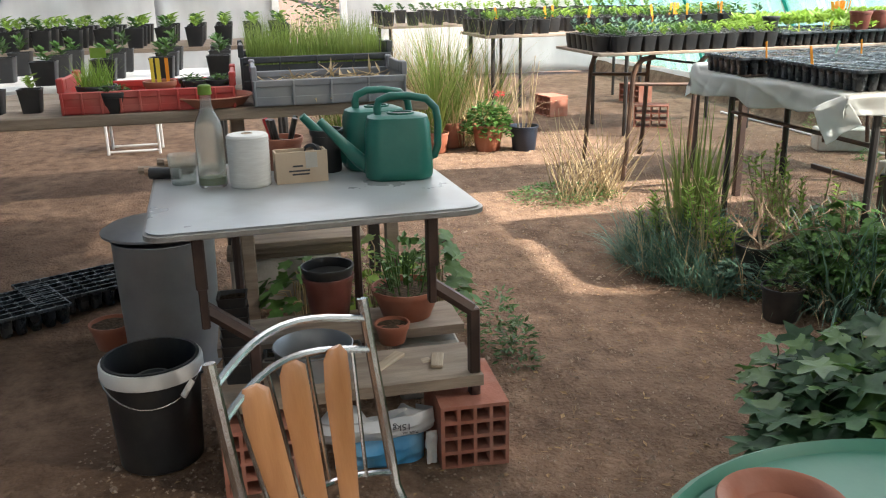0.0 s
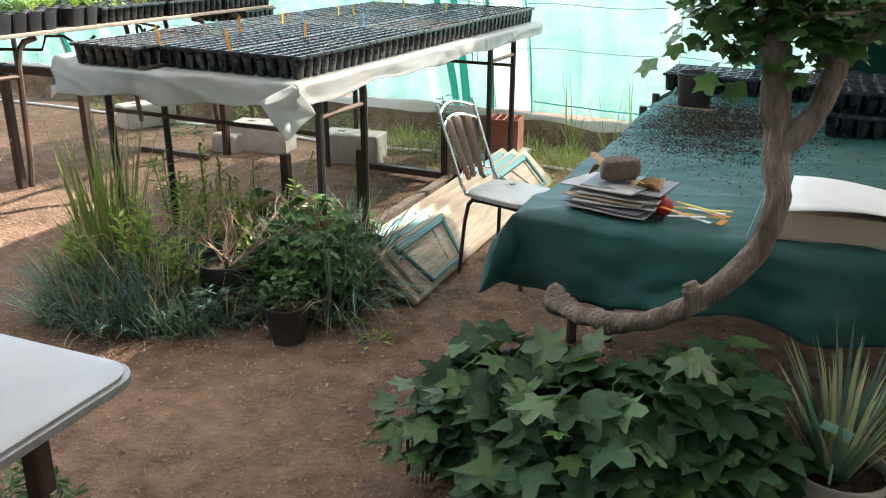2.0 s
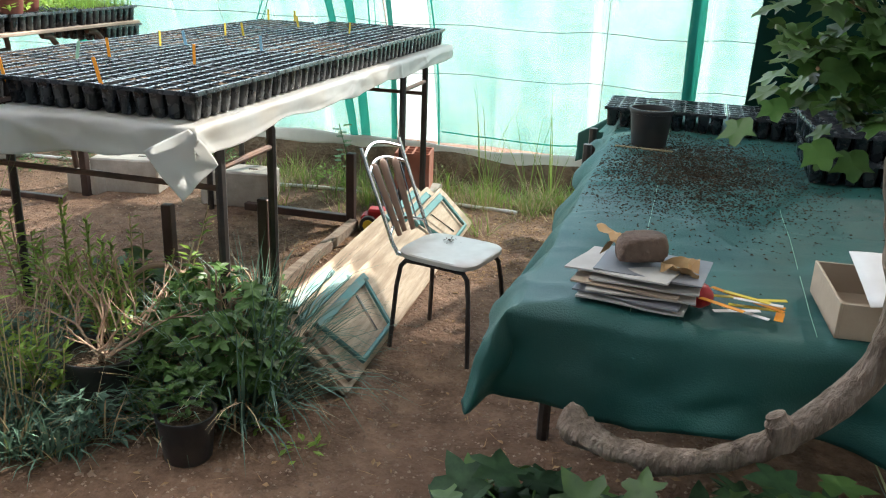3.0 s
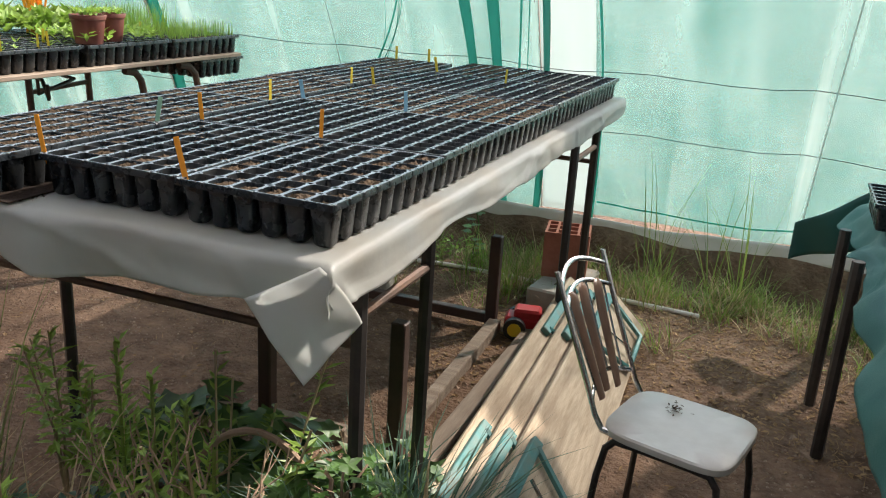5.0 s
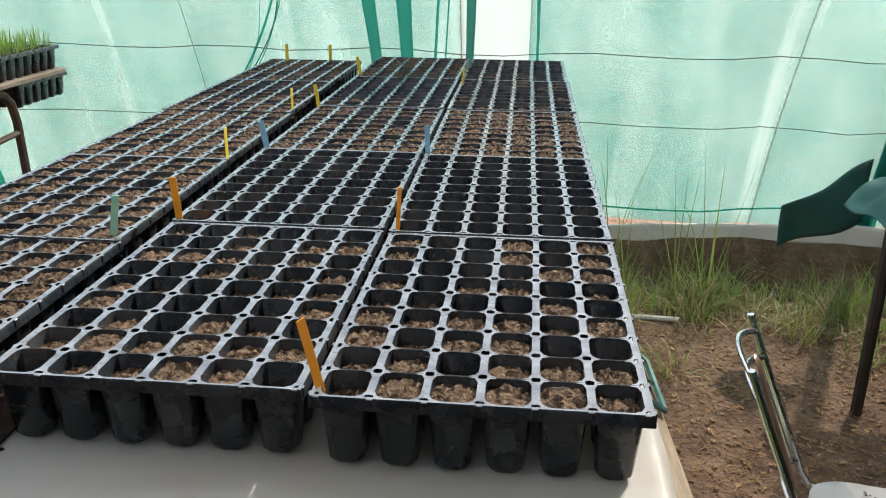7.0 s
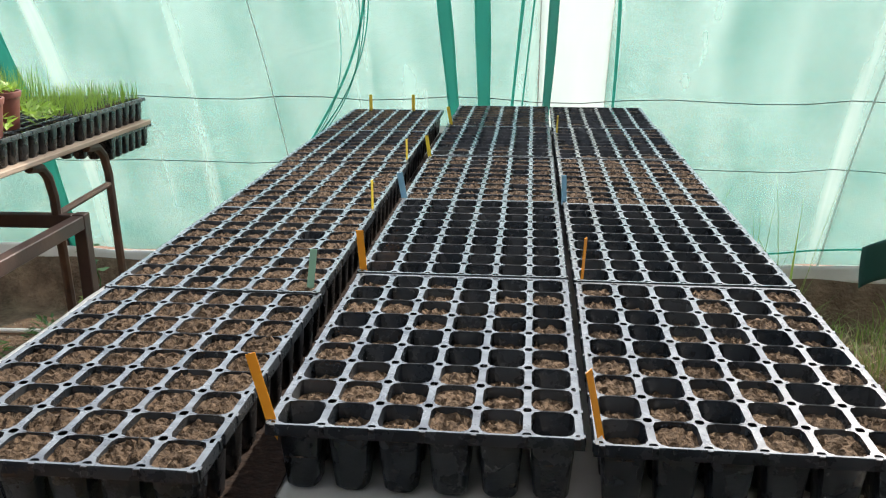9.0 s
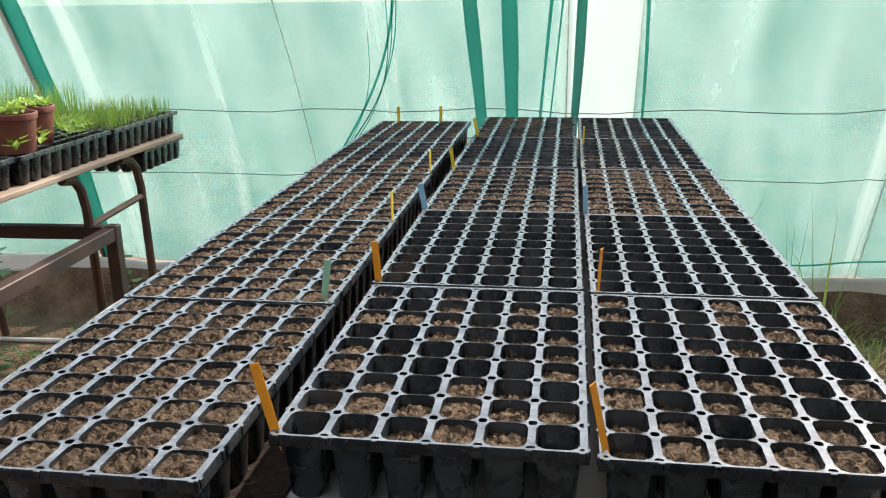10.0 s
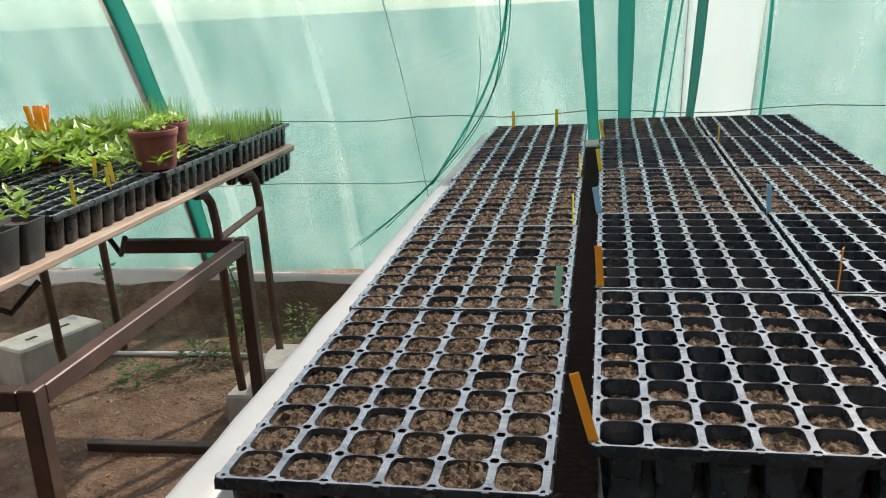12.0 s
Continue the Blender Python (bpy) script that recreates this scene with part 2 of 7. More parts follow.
def net_material(name, c1, c2, holes, weave=220.0, lit=0.6, scale=1.3, streak=0.0):
    """Woven shade net: threads that glow through, and open holes between them."""
    m = bpy.data.materials.new(name)
    m.use_nodes = True
    t, L = m.node_tree.nodes, m.node_tree.links
    t.remove(t["Principled BSDF"])
    out = t["Material Output"]
    co = t.new("ShaderNodeTexCoord")
    n1 = t.new("ShaderNodeTexNoise")
    n1.inputs["Scale"].default_value, n1.inputs["Detail"].default_value = scale, 7
    m0 = t.new("ShaderNodeMapping")
    m0.inputs["Scale"].default_value = (2.2, 1.0, 0.45)
    L.new(co.outputs["Object"], m0.inputs[0])
    L.new(m0.outputs[0], n1.inputs["Vector"])
    n2 = t.new("ShaderNodeTexNoise")
    n2.inputs["Scale"].default_value, n2.inputs["Detail"].default_value = 9.0, 4
    mp = t.new("ShaderNodeMapping")
    mp.inputs["Scale"].default_value = (0.25, 1.0, 14.0)
    L.new(co.outputs["Object"], mp.inputs[0])
    L.new(mp.outputs[0], n2.inputs["Vector"])
    av = t.new("ShaderNodeMath")
    av.operation = "MULTIPLY_ADD"
    av.inputs[1].default_value = 0.05
    L.new(n2.outputs["Fac"], av.inputs[0])
    sc = t.new("ShaderNodeMath")
    sc.operation = "MULTIPLY"
    sc.inputs[1].default_value = 0.95
    L.new(n1.outputs["Fac"], sc.inputs[0])
    L.new(sc.outputs[0], av.inputs[2])
    ramp = t.new("ShaderNodeValToRGB")
    el = ramp.color_ramp.elements
    el[0].position, el[0].color, el[1].position, el[1].color = 0.28, (*c1, 1), 0.70, (*c2, 1)
    L.new(av.outputs[0], ramp.inputs[0])
    col = ramp.outputs[0]
    if streak:
        # pale bands running up the cloth, the light on its folds put into colour
        m4, n4, r4, x4 = t.new("ShaderNodeMapping"), t.new("ShaderNodeTexNoise"), t.new("ShaderNodeMapRange"), t.new("ShaderNodeMix")
        m4.inputs["Scale"].default_value = (5.5, 0.15, 0.25)
        L.new(co.outputs["Object"], m4.inputs[0])
        n4.inputs["Scale"].default_value, n4.inputs["Detail"].default_value = 1.0, 5
        L.new(m4.outputs[0], n4.inputs["Vector"])
        r4.inputs[1].default_value, r4.inputs[2].default_value, r4.inputs[4].default_value = 0.57, 0.72, streak
        L.new(n4.outputs["Fac"], r4.inputs[0])
        x4.data_type = "RGBA"
        L.new(r4.outputs[0], x4.inputs["Factor"])
        L.new(col, x4.inputs["A"])
        x4.inputs["B"].default_value = (0.58, 0.69, 0.64, 1)
        col = x4.outputs["Result"]
    df, tl, tp = t.new("ShaderNodeBsdfDiffuse"), t.new("ShaderNodeBsdfTranslucent"), t.new("ShaderNodeBsdfTransparent")
    L.new(col, df.inputs[0])
    L.new(col, tl.inputs[0])
    wv = t.new("ShaderNodeTexWave")
    wv.bands_direction = "Z"
    wv.inputs["Scale"].default_value, wv.inputs["Distortion"].default_value = weave / 6, 0.4
    L.new(co.outputs["Object"], wv.inputs["Vector"])
    bp = t.new("ShaderNodeBump")
    bp.inputs["Strength"].default_value, bp.inputs["Distance"].default_value = 0.10, 0.002
    L.new(wv.outputs["Fac"], bp.inputs["Height"])
    L.new(bp.outputs[0], df.inputs["Normal"])
    m1, m2 = t.new("ShaderNodeMixShader"), t.new("ShaderNodeMixShader")
    m1.inputs[0].default_value, m2.inputs[0].default_value = lit, holes
    L.new(df.outputs[0], m1.inputs[1])
    L.new(tl.outputs[0], m1.inputs[2])
    L.new(m1.outputs[0], m2.inputs[1])
    L.new(tp.outputs[0], m2.inputs[2])
    L.new(m2.outputs[0], out.inputs[0])
    return m


SOIL = material("soil", [(0.060, 0.033, 0.020), (0.18, 0.108, 0.068), (0.32, 0.205, 0.135)], 8.0, 0.95, 0, 1.0, 55, stain=(0.10, 0.058, 0.036), stain_scale=0.9, stain_amount=0.7, bump_dist=0.016, spec=0.2, detail=12, grain=0.74)
PEBBLE = material("pebble", [(0.19, 0.12, 0.08), (0.44, 0.33, 0.245)], 14, 0.9, 0, 0.5, 90, vary=0.45, spec=0.2)
LITTER = material("litter", [(0.22, 0.13, 0.06), (0.42, 0.28, 0.15)], 12, 0.85, 0, 0.3, 80, vary=0.5, spec=0.2)
COMPOST = material("compost", [(0.004, 0.0025, 0.0015), (0.026, 0.017, 0.011), (0.150, 0.106, 0.070)], 85, 0.95, 0, 1.0, 110, vary=0.3, bump_dist=0.012, spec=0.12, grain=0.72)
NET = net_material("shade_net", (0.055, 0.26, 0.225), (0.23, 0.42, 0.38), 0.50, scale=3.0, streak=0.6)
# sheets for the unseen roof; their openness sets the daylight below
ROOF = net_material("roof_shade", (0.20, 0.22, 0.20), (0.30, 0.31, 0.29), 0.19)
WHITEROOF = net_material("white_roof_film", (0.74, 0.74, 0.72), (0.82, 0.82, 0.80), 0.35)
SKYFILM = net_material("clear_film", (0.80, 0.80, 0.78), (0.86, 0.86, 0.84), 0.82)
NET_PALE = net_material("pale_net", (0.46, 0.55, 0.52), (0.60, 0.66, 0.63), 0.12)
NET_DARK = net_material("doubled_net", (0.03, 0.33, 0.27), (0.07, 0.46, 0.38), 0.16, lit=0.6)
NET_DEEP = net_material("dark_net", (0.012, 0.05, 0.04), (0.02, 0.08, 0.06), 0.05, lit=0.3)
FILM = net_material("white_film", (0.62, 0.60, 0.56), (0.82, 0.80, 0.76), 0.05, lit=0.5, scale=3)
# tray tops carry dust and a painted bluish sheen of the bright net
PLASTIC = material("black_plastic", [(0.007, 0.010, 0.013), (0.018, 0.023, 0.028)], 20, 0.27, 0, 0.12, 160, stain=(0.10, 0.095, 0.085), stain_scale=9, stain_amount=0.22, vary=0.15, dust_sheen=(0.132, 0.154, 0.166))
# compost made very dark: the shade between the trays is in its colour
SHADESOIL = material("gap_shade_compost", [(0.006, 0.004, 0.003), (0.03, 0.018, 0.012)], 120, 0.9, 0, 1.0, 90, bump_dist=0.006, spec=0.2)
POTBLACK = material("black_pot_plastic", [(0.011, 0.012, 0.013), (0.028, 0.029, 0.031)], 9, 0.45, 0, 0.15, 120, stain=(0.11, 0.09, 0.07), stain_scale=6, stain_amount=0.35, vary=0.2)
TERRA = material("terracotta_plastic", [(0.26, 0.085, 0.045), (0.36, 0.13, 0.075)], 7, 0.55, 0, 0.15, 90, stain=(0.42, 0.26, 0.19), stain_scale=5, stain_amount=0.4)
BRICKRED = material("hollow_brick_clay", [(0.34, 0.13, 0.085), (0.46, 0.20, 0.14)], 16, 0.9, 0, 0.5, 120, stain=(0.40, 0.30, 0.25), stain_scale=7, stain_amount=0.35, spec=0.2)
REDPOT = material("red_brown_pot", [(0.12, 0.030, 0.022), (0.19, 0.052, 0.036)], 7, 0.5, 0, 0.12, 90, stain=(0.3, 0.16, 0.11), stain_scale=6, stain_amount=0.25)
CONCRETE = material("concrete", [(0.36, 0.33, 0.28), (0.52, 0.49, 0.43)], 12, 0.92, 0, 0.6, 90, stain=(0.24, 0.20, 0.15), stain_scale=4, stain_amount=0.5, spec=0.2)
STEEL = material("brown_painted_steel", [(0.040, 0.024, 0.020), (0.075, 0.046, 0.038)], 9, 0.5, 0.2, 0.2, 130, stain=(0.13, 0.075, 0.05), stain_scale=7, stain_amount=0.4)
RUST = material("rusty_tube", [(0.055, 0.035, 0.028), (0.14, 0.085, 0.06)], 14, 0.6, 0.3, 0.25, 140, stain=(0.20, 0.10, 0.05), stain_scale=9, stain_amount=0.5)
DARKTUBE = material("dark_tube", [(0.03, 0.027, 0.026), (0.07, 0.06, 0.055)], 12, 0.45, 0.4, 0.15, 140)
CHROME = material("chrome", [(0.60, 0.60, 0.60), (0.72, 0.72, 0.72)], 12, 0.22, 1.0, 0.08, 90, stain=(0.30, 0.27, 0.24), stain_scale=14, stain_amount=0.4)
SLAT = material("varnished_slat", [(0.40, 0.17, 0.065), (0.55, 0.26, 0.11)], 5, 0.35, 0, 0.1, 60, stretch=(6, 6, 0.6), spec=0.5)
SLATDARK = material("brown_slat", [(0.13, 0.07, 0.045), (0.22, 0.13, 0.085)], 6, 0.4, 0, 0.1, 60, stretch=(6, 6, 0.6))
SEAT = material("worn_white_laminate", [(0.46, 0.44, 0.40), (0.58, 0.56, 0.51)], 6, 0.35, 0, 0.06, 80, stain=(0.34, 0.29, 0.23), stain_scale=5, stain_amount=0.45)
LAMINATE = material("grey_laminate", [(0.27, 0.28, 0.28), (0.38, 0.40, 0.40)], 2.2, 0.30, 0, 0.05, 60, stain=(0.24, 0.20, 0.17), stain_scale=2.4, stain_amount=0.7)
EDGE = material("dull_edge_band", [(0.20, 0.19, 0.18), (0.34, 0.33, 0.31)], 20, 0.45, 0.3, 0.1, 90)
CLOTH = material("milky_fleece", [(0.66, 0.685, 0.68), (0.80, 0.82, 0.81)], 3.0, 0.32, 0, 0.55, 9, stain=(0.52, 0.44, 0.33), stain_scale=3.0, stain_amount=0.32, through_light=0.72, bump_dist=0.012, detail=9)
WOOD = material("weathered_board", [(0.20, 0.15, 0.11), (0.38, 0.31, 0.24)], 5, 0.85, 0, 0.5, 60, stain=(0.20, 0.14, 0.10), stain_scale=4, stain_amount=0.5, stretch=(6, 0.7, 6), spec=0.25)
PLANK = material("pale_bench_plank", [(0.30, 0.22, 0.14), (0.50, 0.40, 0.28), (0.66, 0.55, 0.41)], 6, 0.75, 0, 0.6, 50, stain=(0.20, 0.14, 0.09), stain_scale=2.2, stain_amount=0.75, grain=0.75, stretch=(7, 0.6, 7), spec=0.3)
BRACKET = material("teal_bracket_paint", [(0.035, 0.16, 0.155), (0.07, 0.24, 0.23)], 12, 0.5, 0.1, 0.2, 120, stain=(0.18, 0.12, 0.08), stain_scale=14, stain_amount=0.4)
TARP = material("green_ground_cover", [(0.008, 0.070, 0.060), (0.016, 0.108, 0.092)], 3, 0.55, 0, 0.5, 260, stain=(0.045, 0.085, 0.075), stain_scale=2.6, stain_amount=0.35, bump_dist=0.003)
CANGREEN = material("green_can_plastic", [(0.010, 0.115, 0.085), (0.016, 0.15, 0.115)], 6, 0.36, 0, 0.08, 120, stain=(0.05, 0.15, 0.12), stain_scale=6, stain_amount=0.35)
TABLEGREEN = material("green_garden_plastic", [(0.03, 0.17, 0.11), (0.05, 0.22, 0.15)], 4, 0.4, 0, 0.05, 80, stain=(0.12, 0.24, 0.17), stain_scale=3, stain_amount=0.5)
BARK = material("vine_bark", [(0.10, 0.072, 0.052), (0.24, 0.18, 0.135), (0.36, 0.29, 0.23)], 9, 0.95, 0, 1.0, 30, stretch=(3, 3, 0.7), bump_dist=0.02, spec=0.2)
ZINC = material("dull_zinc", [(0.26, 0.27, 0.28), (0.38, 0.39, 0.40)], 5, 0.5, 0.6, 0.1, 60, stain=(0.22, 0.20, 0.18), stain_scale=3, stain_amount=0.4)
BLUEPOT = material("dark_blue_pot", [(0.012, 0.018, 0.032), (0.022, 0.032, 0.05)], 8, 0.45, 0, 0.1, 90)
WHITE = material("dirty_white", [(0.70, 0.68, 0.64), (0.82, 0.80, 0.76)], 5, 0.6, 0, 0.2, 60, stain=(0.45, 0.40, 0.33), stain_scale=4, stain_amount=0.4)
YARN = material("white_twine", [(0.66, 0.64, 0.60), (0.80, 0.79, 0.75)], 20, 0.9, 0, 0.8, 160, stretch=(1, 1, 7), spec=0.1)
TAG_ORANGE = material("orange_tag", [(0.80, 0.28, 0.01), (0.86, 0.36, 0.02)], 9, 0.5, 0, 0.05, 50)
TAG_YELLOW = material("yellow_tag", [(0.66, 0.50, 0.03), (0.74, 0.58, 0.06)], 9, 0.5, 0, 0.05, 50)
TAG_BLUE = material("pale_blue_tag", [(0.22, 0.48, 0.66), (0.30, 0.56, 0.72)], 9, 0.5, 0, 0.05, 50)
TAG_GREEN = material("pale_green_tag", [(0.26, 0.52, 0.36), (0.34, 0.58, 0.42)], 9, 0.5, 0, 0.05, 50)
RED = material("red_plastic", [(0.42, 0.015, 0.02), (0.52, 0.03, 0.03)], 9, 0.4, 0, 0.08, 60, stain=(0.3, 0.10, 0.08), stain_scale=8, stain_amount=0.3)
CRATERED = material("crate_red", [(0.36, 0.03, 0.025), (0.46, 0.055, 0.045)], 9, 0.5, 0, 0.1, 60, stain=(0.4, 0.18, 0.14), stain_scale=7, stain_amount=0.4)
CRATEGREY = material("crate_grey", [(0.17, 0.18, 0.20), (0.25, 0.26, 0.28)], 9, 0.5, 0, 0.1, 60, stain=(0.33, 0.31, 0.28), stain_scale=7, stain_amount=0.4)
CRATEDARK = material("crate_dark", [(0.03, 0.035, 0.04), (0.06, 0.065, 0.07)], 9, 0.5, 0, 0.1, 60)
PAPER = material("paper", [(0.40, 0.38, 0.34), (0.58, 0.56, 0.51)], 8, 0.85, 0, 0.2, 60, vary=0.25)
KRAFT = material("kraft_paper", [(0.42, 0.25, 0.10), (0.54, 0.35, 0.17)], 10, 0.8, 0, 0.4, 50)
STONE = material("dark_stone", [(0.11, 0.075, 0.058), (0.22, 0.16, 0.125)], 18, 0.9, 0, 0.9, 60, spec=0.2, bump_dist=0.01)
CARD = material("cardboard", [(0.40, 0.31, 0.22), (0.52, 0.42, 0.31)], 6, 0.85, 0, 0.2, 80, stain=(0.3, 0.22, 0.15), stain_scale=6, stain_amount=0.3)
LEAF = material("leaf_green", [(0.045, 0.11, 0.022), (0.10, 0.20, 0.045)], 14, 0.45, 0, 0.2, 90, vary=0.45, through_light=0.3)
LEAFDARK = material("leaf_dark", [(0.018, 0.055, 0.022), (0.055, 0.120, 0.048)], 30, 0.6, 0, 0.25, 60, vary=0.45, through_light=0.25, spec=0.3)
LEAFLIGHT = material("leaf_light", [(0.18, 0.31, 0.04), (0.32, 0.47, 0.085)], 14, 0.45, 0, 0.15, 90, vary=0.4, through_light=0.4)
LEAFBLUE = material("leaf_bluegreen", [(0.065, 0.14, 0.095), (0.14, 0.24, 0.17)], 14, 0.5, 0, 0.15, 90, vary=0.4, through_light=0.25)
CREAM = material("cream_leaf", [(0.40, 0.46, 0.20), (0.62, 0.63, 0.36)], 10, 0.45, 0, 0.1, 90, vary=0.3, through_light=0.3)
GRASS = material("grass_blade", [(0.14, 0.22, 0.04), (0.30, 0.36, 0.10)], 8, 0.5, 0, 0.1, 90, vary=0.45, through_light=0.4)
STRAW = material("dry_stalk", [(0.36, 0.26, 0.14), (0.58, 0.46, 0.28)], 10, 0.8, 0, 0.2, 90, vary=0.4, through_light=0.2)
TWIG = material("dry_twig", [(0.26, 0.16, 0.10), (0.46, 0.33, 0.23)], 10, 0.85, 0, 0.2, 90, vary=0.3)
BLOOM = material("red_petal", [(0.55, 0.03, 0.04), (0.68, 0.07, 0.07)], 20, 0.6, 0, 0.1, 60, through_light=0.3)
YELLOW = material("yellow_plastic", [(0.70, 0.48, 0.02), (0.78, 0.56, 0.04)], 9, 0.45, 0, 0.05, 50)
BLUE = material("blue_print", [(0.05, 0.26, 0.50), (0.09, 0.34, 0.58)], 6, 0.45, 0, 0.15, 40, stain=(0.4, 0.5, 0.55), stain_scale=6, stain_amount=0.4)
BAGWHITE = material("white_sack", [(0.55, 0.56, 0.57), (0.70, 0.70, 0.70)], 5, 0.45, 0, 0.3, 30, stain=(0.4, 0.37, 0.33), stain_scale=5, stain_amount=0.4, bump_dist=0.008)
INK = material("dark_print", [(0.03, 0.03, 0.035), (0.05, 0.05, 0.055)], 9, 0.6, 0, 0.0, 50)
ROPE = material("wire", [(0.10, 0.12, 0.11), (0.16, 0.18, 0.17)], 9, 0.5, 0.3, 0.0, 50)


def clear_material(name, tint, rough=0.12):
    m = bpy.data.materials.new(name)
    m.use_nodes = True
    b = m.node_tree.nodes["Principled BSDF"]
    b.inputs["Base Color"].default_value = (*tint, 1)
    b.inputs["Roughness"].default_value = rough
    b.inputs["Transmission Weight"].default_value = 0.92
    b.inputs["IOR"].default_value = 1.25
    return m


CLEAR = clear_material("clear_plastic", (0.86, 0.90, 0.88))

# ---- large structure: ground, tunnel, end walls ----
TUN_Y, TUN_Z, TUN_R = -1.51, -0.915, 4.57
X_W, X_E = -9.0, 6.5


def ground_z(x, y):
    z = G + 0.018 * nz(x, y, 1.1) + 0.007 * nz(x, y, 4.5, 3.0) + 0.003 * nz(x, y, 17, 5.0)
    k = min(1.0, max(0.0, (y - 2.77) / 0.13))
    return z + 0.20 * k * k * (3 - 2 * k) + (0.05 * k * nz(x, y, 3.0, 9.0))


def spread(lo, hi, near_lo, near_hi, step):
    """Coordinates close together between near_lo and near_hi, and ever wider outside."""
    a = [near_lo + i * step for i in range(int((near_hi - near_lo) / step) + 1)]
    d, x = step, a[-1]
    while x < hi:
        d *= 1.35
        x += d
        a.append(min(x, hi))
    d, x = step, a[0]
    while x > lo:
        d *= 1.35
        x -= d
        a.insert(0, max(x, lo))
    return a


gx, gy = spread(-400, 400, -4.5, 4.0, 0.04), spread(-400, 400, -3.8, 3.1, 0.04)
mb = MB()
mb.grid(len(gx) - 1, len(gy) - 1, lambda u, v: (gx[round(u * (len(gx) - 1))], gy[round(v * (len(gy) - 1))], ground_z(gx[round(u * (len(gx) - 1))], gy[round(v * (len(gy) - 1))])))
structure("ground", mb, SOIL, "trodden reddish brown soil strewn with fine gravel", "ground", 180)


def tunnel(x, a, out=0.0):
    """A point on the tunnel's skin; a: degrees above its foot line."""
    r = TUN_R + out
    return (x, TUN_Y + r * math.cos(radians(a)), TUN_Z + r * math.sin(radians(a)))


A0 = 14.4


def net_fold(x, a):
    k = max(0.0, 1 - (a - A0) / 60)
    return k * (0.018 * math.sin(9 * x + 1.6 * nz(x, a * 0.05, 1.3)) * (0.5 + nz(x, 0, 0.9, 4.0)) + 0.02 * nz(x * 2.2, a * 0.05, 1.0, 2.0)) + 0.01 * nz(x * 6, a * 0.2, 1.0, 7.0)


def net_sheet(name, x0, x1, a0, a1, mat_, label, nx, na, out=0.0):
    mb = MB()
    mb.slab(nx, na, lambda u, v: tunnel(x0 + (x1 - x0) * u, a0 + (a1 - a0) * v, out + net_fold(x0 + (x1 - x0) * u, a0 + (a1 - a0) * v)), 0.0015)
    return structure(name, mb, mat_, label, "net wall", 180)


net_sheet("wall_north", X_W, 0.31, A0 + 0.2, 34, NET, "pale turquoise shade net stretched over the tunnel side", 320, 24)
net_sheet("wall_north_gap", 0.31, 0.57, A0 + 0.2, 34, NET_PALE, "white net panel between turquoise nets", 14, 24, 0.01)
net_sheet("wall_north_far", 0.57, 2.35, A0 + 0.2, 34, NET, "pale turquoise shade net stretched over the tunnel side", 110, 24)
net_sheet("wall_north_dark", 2.35, X_E, A0 + 0.2, 34, NET_DEEP, "dense dark green shade net on the tunnel side", 90, 24)
# out of view overhead: clear, white or dense sheets added to shape the light
net_sheet("ceiling_north", X_W, 1.78, 34, 50, SKYFILM, "unseen clear film added overhead to let the sun in", 60, 10)
net_sheet("ceiling_north_shaded", 1.78, X_E, 34, 50, ROOF, "unseen dense cloth added overhead to darken the area below", 30, 10)
net_sheet("ceiling", X_W, 1.0, 50, 118, WHITEROOF, "unseen white film added overhead to spread the daylight", 60, 24)
net_sheet("ceiling_shaded", 1.0, X_E, 50, 118, ROOF, "unseen dense cloth added overhead to darken the area below", 30, 24)
net_sheet("wall_south", X_W, X_E, 118, 169, ROOF, "unseen dark net added on the tunnel side to darken the near area", 60, 24)

for nm, xx, sgn in (("wall_west", X_W, 1), ("wall_east", X_E, -1)):
    mb = MB()
    # film across the tunnel's end; the west one keeps a doorway open
    cols = [(-6.0, -3.6), (-3.6, -1.95), (-1.05, 0.8), (0.8, 2.95)] if sgn == 1 else [(-6.0, 2.95)]
    for y0, y1 in cols:
        mb.slab(12, 12, lambda u, v: (xx + 0.03 * nz(y0 + (y1 - y0) * u, v, 2.0), y0 + (y1 - y0) * u, G + 0.05 + v * max(0.02, TUN_Z + math.sqrt(max(0.01, TUN_R ** 2 - (y0 + (y1 - y0) * u - TUN_Y) ** 2)) - 0.03)), 0.002)
    structure(nm, mb, FILM, "whitish plastic film closing the tunnel end", "end wall", 180)
mb = MB()
for y in (-1.98, -1.02):
    mb.box((X_W, y, 1.05), (0.10, 0.10, 2.2), 0.008)
mb.box((X_W, -1.5, 2.19), (0.09, 0.86, 0.09), 0.008)
structure("door_1", mb, WHITE, "white door posts of the tunnel end", "door posts")

# hoops of the tunnel, seams and hems of the net
for x in (-7.6, -5.7, -3.8, -1.9, 2.05, 4.0):
    mb = MB()
    mb.tube([tunnel(x, a, 0.03) for a in range(12, 169, 4)], 0.024, 8)
    structure("hoop", mb, DARKTUBE if x < 2 else CANGREEN, "tunnel hoop of dark tube outside the net", "hoop")


def seam(x0, x1, a0, a1, width, mat_=NET_DARK, bow=0.0, n=30):
    mb = MB()

    def fn(u, v):
        a = a0 + (a1 - a0) * v
        x = x0 + (x1 - x0) * v + bow * math.sin(math.pi * v) + (u - 0.5) * width * (1 + 0.25 * nz(v * 3, x0, 1.0))
        return tunnel(x, a, -0.012 + net_fold(x, a) - 0.004 * u)
    mb.slab(4, n, fn, 0.0015)
    return structure("trim", mb, mat_, "darker doubled edge of shade net", "net seam", 180)


